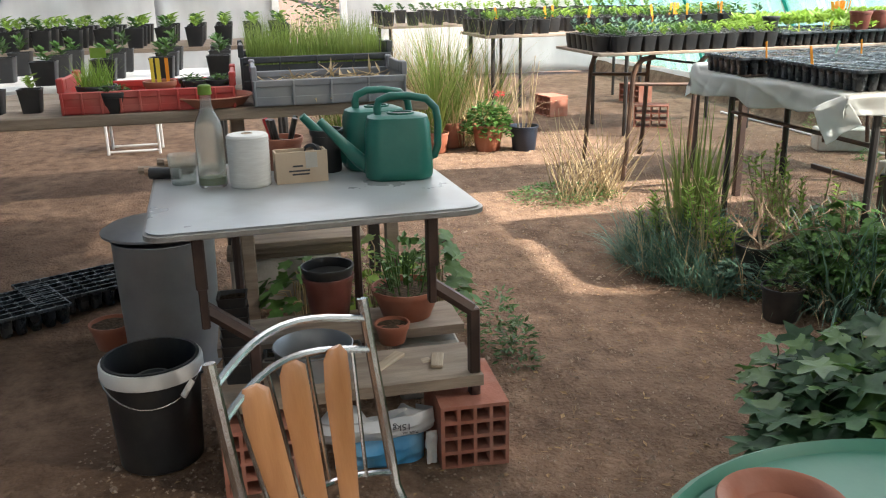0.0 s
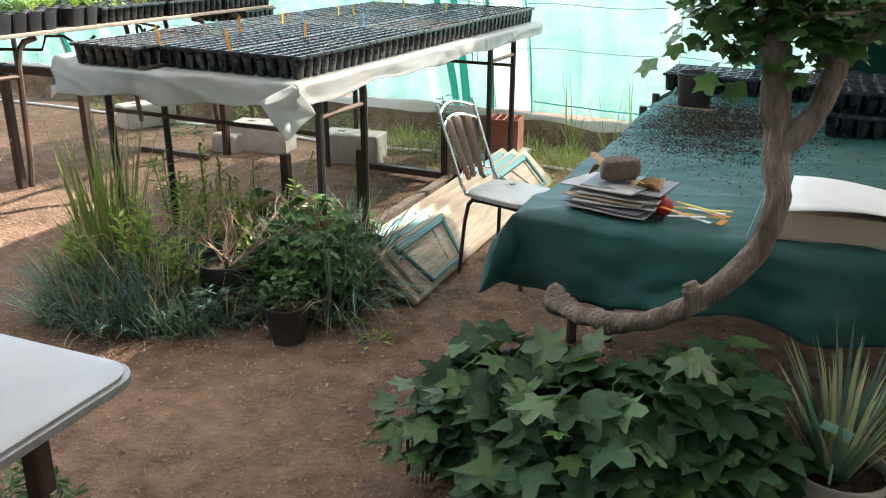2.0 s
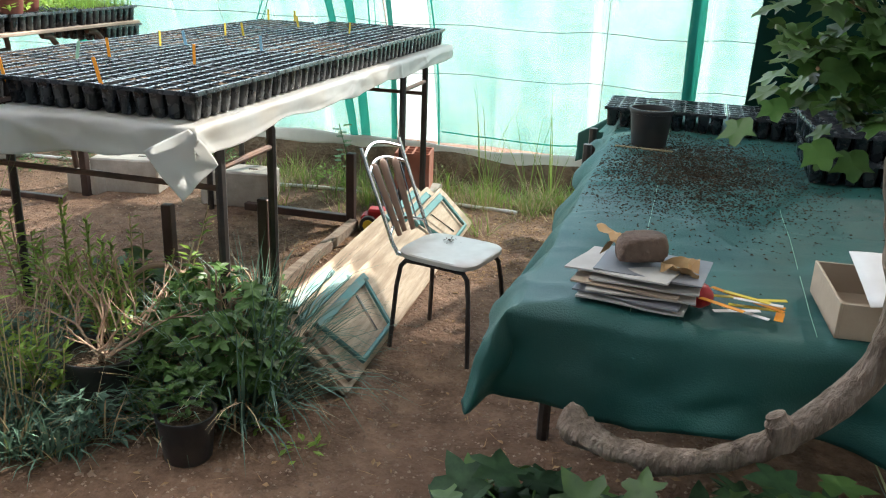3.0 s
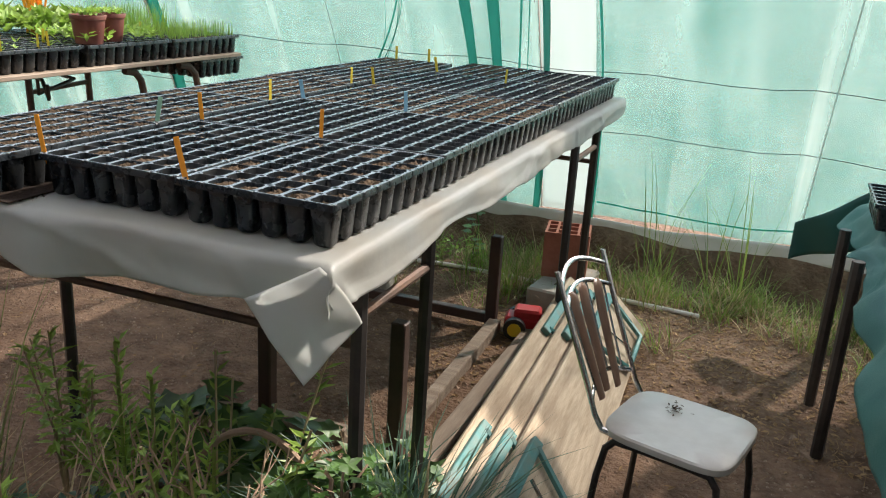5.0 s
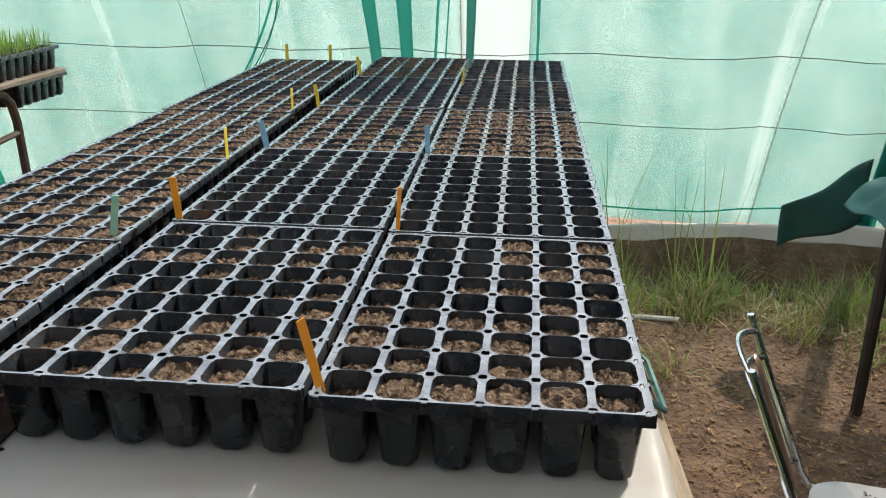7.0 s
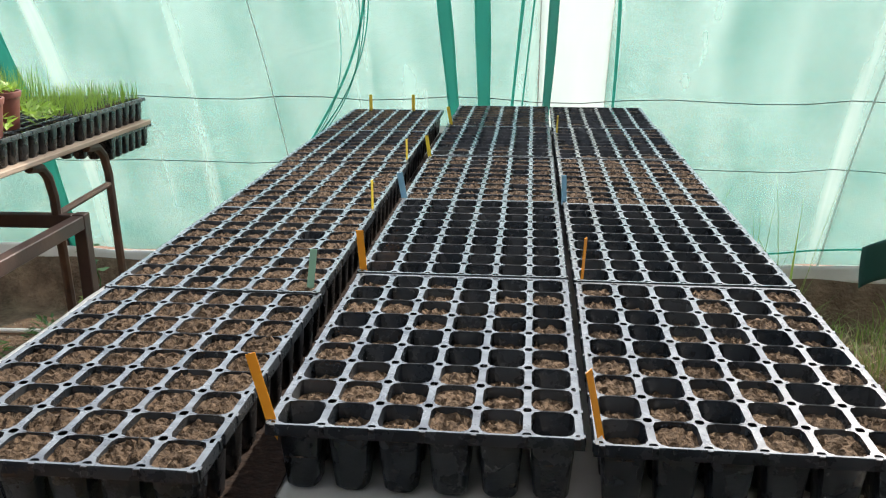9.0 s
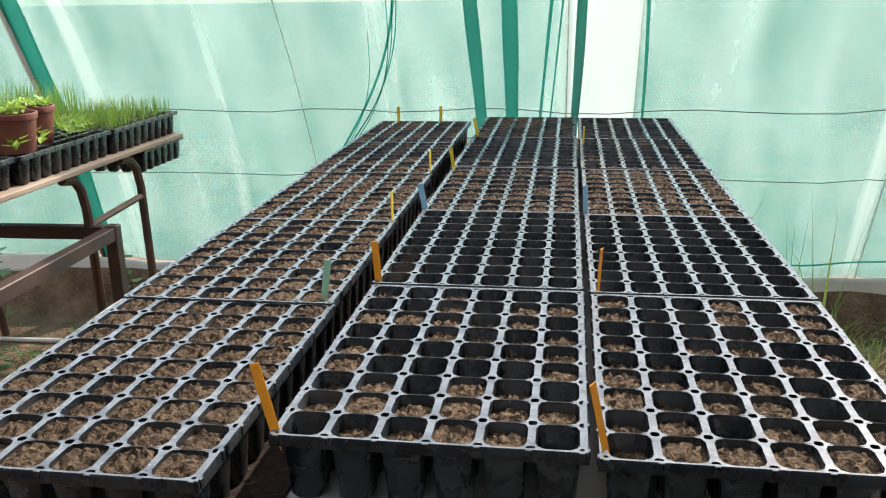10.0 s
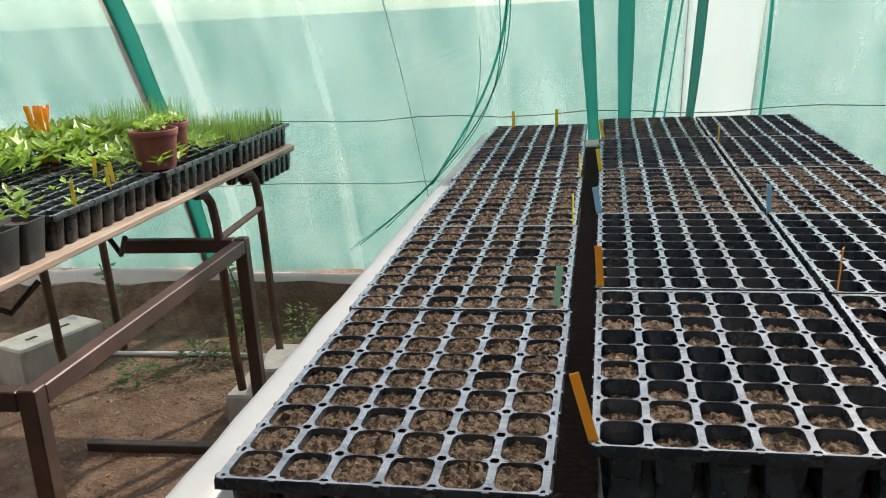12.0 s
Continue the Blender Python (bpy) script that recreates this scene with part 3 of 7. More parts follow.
seam(-1.86, -1.86, A0, 34, 0.085)
seam(0.092, 0.095, A0, 34, 0.058)
seam(0.015, -0.055, A0, 34, 0.052, bow=-0.01)
seam(0.28, 0.36, A0, 34, 0.035, bow=0.02)
seam(0.575, 0.57, A0, 34, 0.012, bow=0.03)
seam(0.17, 0.27, 19, 34, 0.012)
seam(0.21, 0.31, 19, 34, 0.006)
seam(2.05, 2.05, A0, 34, 0.075)
seam(-3.75, -3.75, A0, 34, 0.07)
seam(-5.7, -5.7, A0, 34, 0.07)
seam(-0.72, -0.30, 20.5, 34, 0.011, bow=0.10)
seam(-0.96, -0.31, 17.6, 33, 0.004, bow=0.19)
seam(-1.10, -0.33, 16.4, 32, 0.003, bow=0.22)
seam(-1.16, -0.36, 16.0, 31, 0.003, bow=0.24)
seam(-1.04, -0.45, 17.0, 29, 0.002, bow=0.17)
seam(-0.72, -0.80, A0, 34, 0.006, NET_PALE)
seam(1.55, 1.62, A0, 34, 0.007, NET_PALE)
for a_, w_ in ((24.7, 0.0020), (20.7, 0.0018)):
    mb = MB()
    mb.tube([tunnel(X_W + (X_E - X_W) * i / 90, a_ - 0.25 * abs(math.sin(i * 0.72)), -0.006 + net_fold(X_W + (X_E - X_W) * i / 90, a_)) for i in range(91)], w_, 5)
    structure("wire", mb, ROPE, "thin straining wire along the net", "wire")
mb = MB()
mb.slab(220, 5, lambda u, v: (X_W + (X_E - X_W) * u, 2.885 + 0.02 * nz(u * 40, 0, 1.0) + 0.012 * v, 0.15 + 0.085 * v + 0.020 * nz(u * 60, v, 1.0) + 0.012 * math.sin(u * 47)), 0.006)
structure("baseboard", mb, WHITE, "soiled white plastic hem along the foot of the net", "hem", 180)
mb = MB()
mb.slab(120, 3, lambda u, v: tunnel(0.6 + 3.2 * u, 15.6 + 0.11 * v + 1.3 * u * u * 1.2 - 0.3 * math.sin(u * 9), -0.014 + net_fold(0.6 + 3.2 * u, 16)), 0.001)
structure("trim", mb, NET_DARK, "darker doubled edge of shade net", "net seam", 180)
mb = MB()
mb.slab(10, 24, lambda u, v: tunnel(2.35 + 1.0 * u - 0.25 * v * u, A0 + 0.4 + 46 * v, -0.03 + 0.04 * math.sin(u * 11)), 0.003)
structure("curtain", mb, NET_DEEP, "dark green net curtain hanging in folds", "curtain", 180)
mb = MB()
mb.tube([(-4.5 + i * 0.3, 2.43 + 0.03 * math.sin(i * 0.9), ground_z(-4.5 + i * 0.3, 2.43) + 0.012) for i in range(20)], 0.011, 8)
single("water_pipe", mb, WHITE, "thin grey irrigation pipe lying on the soil", "pipe")


# ---- cell trays ----
PITCH, RIM_Z, CUP = 0.0555, 0.087, 0.082
NXC, NYC = 6, 9
TW, TL = NXC * PITCH + 0.010, NYC * PITCH + 0.010


def ring_pts(cx, cy, hx, hy, r, z):
    out = []
    for qx, qy, a0 in ((1, 1, 0), (-1, 1, 90), (-1, -1, 180), (1, -1, 270)):
        for k in range(3):
            a = radians(a0 + 45 * k)
            out.append((cx + qx * (hx - r) + r * math.cos(a), cy + qy * (hy - r) + r * math.sin(a), z))
    return out


def tray_shell():
    mb = MB()
    for i in range(NXC):
        for j in range(NYC):
            cx, cy = (i - (NXC - 1) / 2) * PITCH, (j - (NYC - 1) / 2) * PITCH
            h = PITCH / 2
            inner = [(px_, py_, RIM_Z - (0.0006 if abs(py_ - cy) > 0.0262 else 0.0)) for px_, py_, pz_ in ring_pts(cx, cy, 0.0234, 0.0269, 0.0112, RIM_Z)]
            low = ring_pts(cx, cy, 0.0165, 0.0165, 0.010, RIM_Z - CUP + 0.004)
            mid = ring_pts(cx, cy, 0.0228, 0.0260, 0.0110, RIM_Z - 0.006)
            # flat web: square outline with a notch for the corner hole
            sq = []
            for qx, qy in ((1, 1), (-1, 1), (-1, -1), (1, -1)):
                c0 = Vector((cx + qx * h, cy + qy * h, RIM_Z))
                e = 0.0050
                if (qx, qy) in ((1, 1), (-1, -1)):
                    tri = [c0 + Vector((0, -qy * e, 0)), c0 + Vector((-qx * e * 0.8, -qy * e * 0.8, 0)), c0 + Vector((-qx * e, 0, 0))]
                else:
                    tri = [c0 + Vector((-qx * e, 0, 0)), c0 + Vector((-qx * e * 0.8, -qy * e * 0.8, 0)), c0 + Vector((0, -qy * e, 0))]
                sq += tri
            sq = [Vector((p[0], p[1], RIM_Z)) for p in sq]
            n = 12
            base = len(mb.v)
            mb.v.extend([tuple(p) for p in sq] + inner + mid + low)
            for k in range(n):
                k2 = (k + 1) % n
                mb.f.append((base + k, base + k2, base + n + k2, base + n + k))
                mb.f.append((base + n + k, base + n + k2, base + 2 * n + k2, base + 2 * n + k))
                mb.f.append((base + 2 * n + k, base + 2 * n + k2, base + 3 * n + k2, base + 3 * n + k))
            mb.f.append(tuple(base + 3 * n + k for k in range(n)))
            o1 = ring_pts(cx, cy, 0.0250, 0.0250, 0.011, RIM_Z - 0.006)
            o2 = ring_pts(cx, cy, 0.0195, 0.0195, 0.011, 0.006)
            o3 = ring_pts(cx, cy, 0.0150, 0.0150, 0.009, 0.0)
            base = len(mb.v)
            mb.v.extend(o1 + o2 + o3)
            for k in range(n):
                k2 = (k + 1) % n
                mb.f.append((base - 4 * n + k2, base - 4 * n + k, base + k, base + k2))
                mb.f.append((base + k2, base + k, base + n + k, base + n + k2))
                mb.f.append((base + n + k2, base + n + k, base + 2 * n + k, base + 2 * n + k2))
            mb.f.append(tuple(base + 2 * n + k for k in range(n))[::-1])
    # folded rim round the tray
    hx, hy = NXC * PITCH / 2, NYC * PITCH / 2
    prof = [(0.0, 0.0), (0.004, 0.0005), (0.0052, -0.002), (0.0056, -0.013), (0.0042, -0.013), (0.0, -0.003)]
    loop = [(hx, -hy), (hx, hy), (-hx, hy), (-hx, -hy)]
    base = len(mb.v)
    for cx, cy in loop:
        for o, z in prof:
            mb.v.append((cx + math.copysign(o, cx), cy + math.copysign(o, cy), RIM_Z + z))
    m = len(prof)
    for q in range(4):
        for k in range(m - 1):
            a, b = base + q * m + k, base + ((q + 1) % 4) * m + k
            mb.f.append((a, b, b + 1, a + 1))
    # small notches on the rim
    for i in range(NXC + 1):
        for sy in (-1, 1):
            mb.box(((i - NXC / 2) * PITCH * 0.985, sy * (hy + 0.005), RIM_Z - 0.005), (0.007, 0.003, 0.011), 0.001)
    for j in range(NYC + 1):
        for sx in (-1, 1):
            mb.box((sx * (hx + 0.005), (j - NYC / 2) * PITCH * 0.99, RIM_Z - 0.005), (0.003, 0.007, 0.011), 0.001)
    return mb


def tray_soil(depth, uneven, empty):
    mb = MB()
    for i in range(NXC):
        for j in range(NYC):
            cx, cy = (i - (NXC - 1) / 2) * PITCH, (j - (NYC - 1) / 2) * PITCH
            d = depth + rnd.uniform(-uneven, uneven) + (0.028 if rnd.random() < empty else 0)
            d = max(0.001, d)
            n, s = 10, 0.0238 - 0.072 * d
            verts = []
            for b in range(n + 1):
                for a in range(n + 1):
                    u, v = 2 * a / n - 1, 2 * b / n - 1
                    f = 1.0 - 0.16 * (u * u * v * v)
                    bump = 0 if max(abs(u), abs(v)) > 0.99 else rnd.uniform(-0.0046, 0.0046) + (rnd.uniform(0, 0.004) if rnd.random() < 0.12 else 0)
                    verts.append((cx + u * s * f, cy + v * s * f * 1.13, RIM_Z - d + bump - 0.002 * (u * u + v * v)))
            w = n + 1
            mb.add(verts, [(b * w + a, b * w + a + 1, (b + 1) * w + a + 1, (b + 1) * w + a) for b in range(n) for a in range(n)])
    return mb


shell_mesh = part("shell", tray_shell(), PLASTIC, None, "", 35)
bm = bmesh.new()
bm.from_mesh(shell_mesh.data)
bmesh.ops.remove_doubles(bm, verts=bm.verts, dist=0.0002)
bm.to_mesh(shell_mesh.data)
bm.free()
shell_mesh.data.set_sharp_from_angle(angle=radians(35))
soil_mesh = {k: part("compost", tray_soil(*v), COMPOST, None, "", 30) for k, v in dict(full=(0.004, 0.003, 0.0), mixed=(0.012, 0.008, 0.25), mixed_b=(0.012, 0.008, 0.2), deep=(0.028, 0.010, 0.35), full_b=(0.005, 0.004, 0.03)).items()}
tray_of = {}


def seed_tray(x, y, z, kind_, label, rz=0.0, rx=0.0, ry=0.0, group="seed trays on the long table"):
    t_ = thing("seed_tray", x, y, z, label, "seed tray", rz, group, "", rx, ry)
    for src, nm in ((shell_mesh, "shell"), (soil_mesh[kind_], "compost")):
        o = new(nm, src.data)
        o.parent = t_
        if nm == "compost":
            tagged(o, kind="stuff")
    return t_


TABLE_Z = 0.881
STEP = TL + 0.002
L_FULL = "black plastic seed tray filled with brown compost on a fleece-covered table"
L_DEEP = "black plastic seed tray with sunken compost on a fleece-covered table"
for k, kd in enumerate(("full", "full_b", "full", "full_b", "full")):
    seed_tray(-0.208 - 0.003 * k, -0.10 + TL / 2 + STEP * k * 0.985, TABLE_Z + 0.002 + 0.002 * (k % 2), kd, L_FULL, rnd.uniform(-0.4, 0.4))
for k, kd in enumerate(("mixed", "deep", "full_b", "mixed", "full")):
    seed_tray(0.1715, TL / 2 + STEP * k, TABLE_Z + 0.001 + 0.002 * (k % 2), kd, L_DEEP if kd == "deep" else L_FULL, rnd.uniform(-0.5, 0.3))
for k, kd in enumerate(("mixed_b", "deep", "full", "mixed_b", "mixed")):
    seed_tray(0.5245, -0.012 + TL / 2 + STEP * k, TABLE_Z + 0.001 + 0.002 * (k % 2), kd, L_DEEP if kd == "deep" else L_FULL, rnd.uniform(-0.5, 0.5))


def tag(x, y, z, mat_, label, h=0.075, w=0.011, rz=0.0, lean=0.0, side=0.0):
    mb = MB()
    mb.box((0, 0, h / 2), (w, 0.0012, h), 0.0005)
    mb.add([(-w / 2, 0, 0), (w / 2, 0, 0), (0, 0, -0.018)], [(0, 1, 2)])
    o = single("plant_label", mb, mat_, label, "plant label", (0, 0, 0), "plant labels in the trays")
    o.matrix_world = here @ pose(x, y, z, lean, side, rz)
    return o


ZR = TABLE_Z + RIM_Z - 0.006
LO, LY, LB = "orange plastic plant label stuck in a seed tray", "yellow plastic plant label stuck in a seed tray", "pale blue plastic plant label stuck in a seed tray"
tag(0.004, 0.012, ZR, TAG_ORANGE, LO, 0.085, 0.011, 12, -8, -14)
tag(0.360, 0.010, ZR, TAG_ORANGE, LO, 0.085, 0.011, 55, -8, -9)
tag(0.008, 0.525, ZR, TAG_ORANGE, LO, 0.078, 0.012, 0, 3, -3)
tag(0.366, 0.512, ZR, TAG_ORANGE, LO, 0.078, 0.011, 65, 3, 0)
tag(-0.060, 0.430, ZR, TAG_GREEN, "pale green plastic plant label stuck in a seed tray", 0.07, 0.011, 25, -6, 9)
tag(0.004, 1.035, ZR, TAG_BLUE, LB, 0.066, 0.013, 5, 4, -9)
tag(0.356, 1.030, ZR, TAG_BLUE, LB, 0.066, 0.011, 12, 0, -2)
tag(0.005, 1.52, ZR, TAG_YELLOW, LY, 0.066, 0.010, 5, 0, -8)
tag(0.012, 2.10, ZR, TAG_YELLOW, LY, 0.066, 0.011, 8, 0, -10)
tag(-0.05, 0.93, ZR, TAG_YELLOW, LY, 0.07, 0.010, 75, 0, 0)
tag(-0.05, 1.45, ZR, TAG_YELLOW, LY, 0.066, 0.010, 70, 0, 0)
tag(0.364, 1.95, ZR, TAG_YELLOW, LY, 0.06, 0.010, 60, 0, 5)
tag(-0.32, 2.40, ZR, TAG_YELLOW, LY, 0.066, 0.012, 0, 0, 0)
tag(-0.16, 2.41, ZR, TAG_YELLOW, LY, 0.066, 0.012, 0, 0, 0)

# ---- seed table: board, tube legs, fleece ----
tab = thing("seed_table", 0.14, 1.22, G, "long potting table on dark tube legs under fleece", "table")
mb = MB()
mb.box((0, 0.03, TABLE_Z - G - 0.027), (1.10, 2.50, 0.022), 0.003)
part("tabletop", mb, WOOD, tab)
for sx in (-1, 1):
    for y0, y1 in ((-1.12, -0.78), (0.62, 0.98)):
        mb = MB()
        x = sx * 0.555
        zt = TABLE_Z - G - 0.04
        mb.tube([(x, y0, 0.0), (x, y0, zt - 0.06), (x, y0 + 0.02, zt - 0.02), (x, y0 + 0.06, zt)], 0.017, 8)
        part("leg", mb, DARKTUBE, tab)
        mb = MB()
        mb.tube([(x, y1, 0.0), (x, y1, zt - 0.06), (x, y1 - 0.02, zt - 0.02), (x, y1 - 0.06, zt)], 0.017, 8)
        part("leg", mb, DARKTUBE, tab)
        mb = MB()
        mb.tube([(x, y0, zt - 0.12), (x, y1, zt - 0.12)], 0.011, 8)
        part("stretcher", mb, RUST, tab)
for y0 in (-1.12, 0.98):
    mb = MB()
    mb.tube([(-0.555, y0, 0.675), (0.555, y0, 0.675)], 0.010, 8)
    part("stretcher", mb, RUST, tab)

mb = MB()
CX0, CX1, CY0, CY1 = -0.466, 0.715, -0.125, 2.56


def fleece(u, v):
    a = CX0 - 0.13 + (CX1 + 0.14 - CX0 + 0.13) * u
    cy0 = -0.06 - 0.05 * min(1.0, max(0.0, (0.25 - a) / 0.5))
    b = cy0 - 0.17 + (CY1 + 0.06 - cy0 + 0.17) * v
    front = 0.115 - 0.03 * a + 0.012 * math.sin(a * 7.0) + 0.02 * nz(a, 0, 5.0)
    right = 0.075 + 0.025 * nz(b, 0, 3.0)
    ob_ = max(0.0, cy0 - b) / 0.17 * front
    oa = max(0.0, a - CX1) / 0.14 * right
    ol = max(0.0, CX0 - a) / 0.13 * 0.09
    x, y, z = min(max(a, CX0), CX1), max(b, cy0), TABLE_Z - 0.002
    y -= 0.010 * math.sin(min(1.0, ob_ / 0.015) * 1.57) + 0.022 * ob_ / 0.1 * math.sin(a * 17 + 2 * nz(a, 0, 3)) * 0.6
    x += 0.010 * math.sin(min(1.0, oa / 0.015) * 1.57) + 0.008 * oa / 0.1 * math.sin(b * 9 + 2 * nz(b, 1, 3)) * 0.6
    x -= 0.020 * math.sin(min(1.0, ol / 0.03) * 1.57)
    z -= max(ob_, oa, ol)
    cd = math.hypot(max(0.0, CX1 - a), max(0.0, b - cy0))
    k = max(0.0, 1 - cd / 0.19) * max(ob_ / 0.11, oa / 0.075)
    z -= 0.012 * k
    if a < CX0 + 0.08:
        z += 0.038 * math.sin(max(0.0, min(1.0, (a - CX0 + 0.05) / 0.13)) * math.pi) * (1 - min(1, ob_ / 0.05))
    z += 0.0025 * nz(a, b, 9)
    fo = 0.5 + 0.5 * nz(a, 3.0, 2.0)
    y -= 0.012 * fo * abs(math.sin(a * 23 + 5 * nz(a, b, 2))) * min(1, ob_ / 0.06)
    x += 0.004 * abs(math.sin(b * 17 + 5 * nz(b, a, 2))) * min(1, oa / 0.05)
    y += 0.010 * nz(a * 1.2, z * 5, 4.0, 3.0) * min(1, ob_ / 0.03)
    x += 0.006 * nz(b * 1.2, z * 5, 4.0, 8.0) * min(1, oa / 0.03)
    # sharp creases where the film was once folded
    cr = max(0.0, 1 - 9 * abs(nz(a * 1.6 + 0.5 * z, b * 0.6, 1.7, 11.0))) * min(1, max(ob_, oa) / 0.02)
    cs = max(0.0, 1 - 11 * abs(nz(b * 1.9, z * 4 + a, 1.5, 17.0))) * min(1, max(ob_, oa) / 0.02)
    y -= 0.007 * (cr + cs) * (1 if ob_ > 0 else 0)
    x += 0.007 * (cr + cs) * (1 if oa > 0 else 0)
    return (x, y, z)


mb.slab(190, 260, fleece, 0.0008)
fl = thing("fleece", 0, 0, 0, "milky white plastic fleece draped over the table edge", "table cover")
part("sheet", mb, CLOTH, fl, "", 180)
mb = MB()
FL_L, FL_T, FL_R, FL_B = (Vector((x, y, TABLE_Z - d)) for x, y, d in ((0.585, -0.128, 0.070), (0.706, -0.078, 0.004), (0.765, -0.030, 0.115), (0.715, -0.140, 0.200)))


def flap(u, v):
    p = FL_T.lerp(FL_L, u).lerp(FL_R.lerp(FL_B, u), v)
    w = math.sin(math.pi * u)
    p += Vector((0.015 * math.sin(math.pi * v) * (1 - u), -0.016 * w * (1 - 0.5 * v) - 0.006 * math.sin(9 * u + 4 * v) * v, 0.0))
    return p + Vector((0.0, 0.004 * nz(u * 3, v * 3, 1.0, 5.0), -0.012 * math.sin(math.pi * v) * u))


mb.slab(26, 26, flap, 0.0008)
part("corner_flap", mb, CLOTH, fl, "square corner of the fleece hanging down", 180)


def concrete_block(x, y, rz=0.0, s=(0.40, 0.20, 0.20), z=G, label="pale concrete block with two cavities on the soil"):
    t_ = thing("concrete_block", x, y, z, label, "concrete block", rz, "concrete blocks under the tables")
    mb = MB()
    lx, ly, lz = s
    mb.box((0, 0, lz / 2), s, 0.009)
    part("body", mb, CONCRETE, t_)
    # the block is solid; dark patches paint the shade of its cavities
    for xx in (-1, 1):
        mb = MB()
        mb.box((xx * lx * 0.2, 0, lz + 0.0005), (0.05, 0.02, 0.003), 0.001)
        part("slot", mb, COMPOST, t_, "dark patch painted as a shaded cavity slot")
    return t_


concrete_block(0.60, 2.33, 84, (0.42, 0.20, 0.10))
concrete_block(-0.33, 2.02, 8)
concrete_block(-1.05, 2.02, 12)
concrete_block(-1.235, 2.06, 90, (0.50, 0.2, 0.13))
concrete_block(-2.34, 2.26, 70, (0.40, 0.2, 0.18))


def hollow_brick(x, y, z, nx, nz_, size, rz, label, up=False):
    """Clay brick with open square cells; up: the cells look to the sky."""
    t_ = thing("hollow_brick", x, y, z, label, "brick", rz, "hollow bricks")
    lx, ly, lz = size
    a_, b_, d_ = (lx, ly, lz) if up else (lx, lz, ly)
    w = 0.010

    def lines(length, n):
        step = (length - w) / n
        return [q for i in range(n + 1) for q in (i * step, i * step + w)]
    us, vs = lines(a_, nx), lines(b_, nz_)
    nu, nv = len(us), len(vs)
    mb = MB()
    for d in (0.0, d_):
        for v in vs:
            for u in us:
                chip = 0.0015 * noise.noise(Vector((u * 40 + x, v * 40, d * 9 + y)))
                mb.v.append((u - lx / 2, v - ly / 2, d + chip) if up else (u - lx / 2, d - ly / 2 + chip, v))
    solid = lambda i, j: 0 <= i < nu - 1 and 0 <= j < nv - 1 and (i % 2 == 0 or j % 2 == 0)
    m = nu * nv
    for j in range(nv - 1):
        for i in range(nu - 1):
            if not solid(i, j):
                continue
            p, q, r, t = j * nu + i, j * nu + i + 1, (j + 1) * nu + i + 1, (j + 1) * nu + i
            mb.f += [(p, t, r, q), (p + m, q + m, r + m, t + m)]
            for (di, dj), (e, g) in zip(((0, -1), (1, 0), (0, 1), (-1, 0)), ((p, q), (q, r), (r, t), (t, p))):
                if not solid(i + di, j + dj):
                    mb.f.append((e, g, g + m, e + m))
    part("body", mb, BRICKRED, t_, "", 20)
    return t_


hollow_brick(0.575, 2.42, G + 0.10, 4, 3, (0.20, 0.20, 0.21), 10, "orange hollow clay brick standing on a concrete block", True)

# ---- steel frame and seedling table ----
fr = thing("steel_stand", -1.45, 1.205, G, "brown painted steel stand of square bars", "steel stand", 1.5)
H = 0.725
for px_, py_ in ((0.275, -0.585), (0.275, 0.585), (-0.30, -0.585)):
    mb = MB()
    mb.box((px_, py_, H / 2), (0.042, 0.042, H), 0.003)
    part("post", mb, STEEL, fr)
mb = MB()
mb.box((0.275, 0, H - 0.026), (0.040, 1.128, 0.045), 0.003)
part("rail", mb, STEEL, fr)
mb = MB()
mb.box((0.05, 0.587, H - 0.026), (0.40, 0.040, 0.045), 0.003)
part("rail", mb, STEEL, fr)
mb = MB()
mb.box((-0.012, -0.587, H - 0.026), (0.53, 0.040, 0.045), 0.003)
part("rail", mb, STEEL, fr)
mb = MB()
mb.box((-0.03, 0.42, 0.018), (0.56, 0.035, 0.035), 0.003)
part("rail", mb, STEEL, fr)

LTZ = 0.915
here = Matrix.Translation((-0.035, 0.0, 0.0))
lt = thing("seedling_table", -1.58, 1.07, G, "weathered board table on bent tube legs", "table")
for i in range(4):
    mb = MB()
    mb.box((-0.30 + 0.2 * i - 0.0, 0, LTZ - G - 0.009), (0.195, 2.78, 0.018), 0.003)
    part("board", mb, WOOD, lt)
for sy, ys in ((1, (0.72, 1.10)), (-1, (-0.72, -1.15))):
    for sx in (-1, 1):
        x = sx * 0.345
        for y0, foot in zip(ys, (0.15, 0.13)):
            mb = MB()
            zt = LTZ - G - 0.035
            b = sy * (-0.12 if abs(y0) < 1 else -0.14)
            mb.tube([(x, y0 + b, zt), (x, y0 + b * 0.45, zt - 0.012), (x, y0 + b * 0.15, zt - 0.05), (x, y0, zt - 0.12), (x, y0 + sy * 0.02, 0.30), (x, y0 + sy * 0.04, foot)], 0.016, 8)
            part("leg", mb, RUST, lt)
        mb = MB()
        mb.tube([(x, ys[0], 0.72), (x, ys[1], 0.74)], 0.012, 8)
        part("stretcher", mb, RUST, lt)
    mb = MB()
    yb = ys[0] + sy * 0.02
    mb.tube([(0.33, yb - sy * 0.55, 0.873), (0.28, yb - sy * 0.5, 0.81), (0.2, yb - sy * 0.45, 0.873), (0.12, yb - sy * 0.4, 0.873), (0.10, yb - sy * 0.38, 0.80), (0.02, yb - sy * 0.1, 0.83), (-0.3, yb, 0.84)], 0.008, 8)
    part("brace", mb, DARKTUBE, lt)


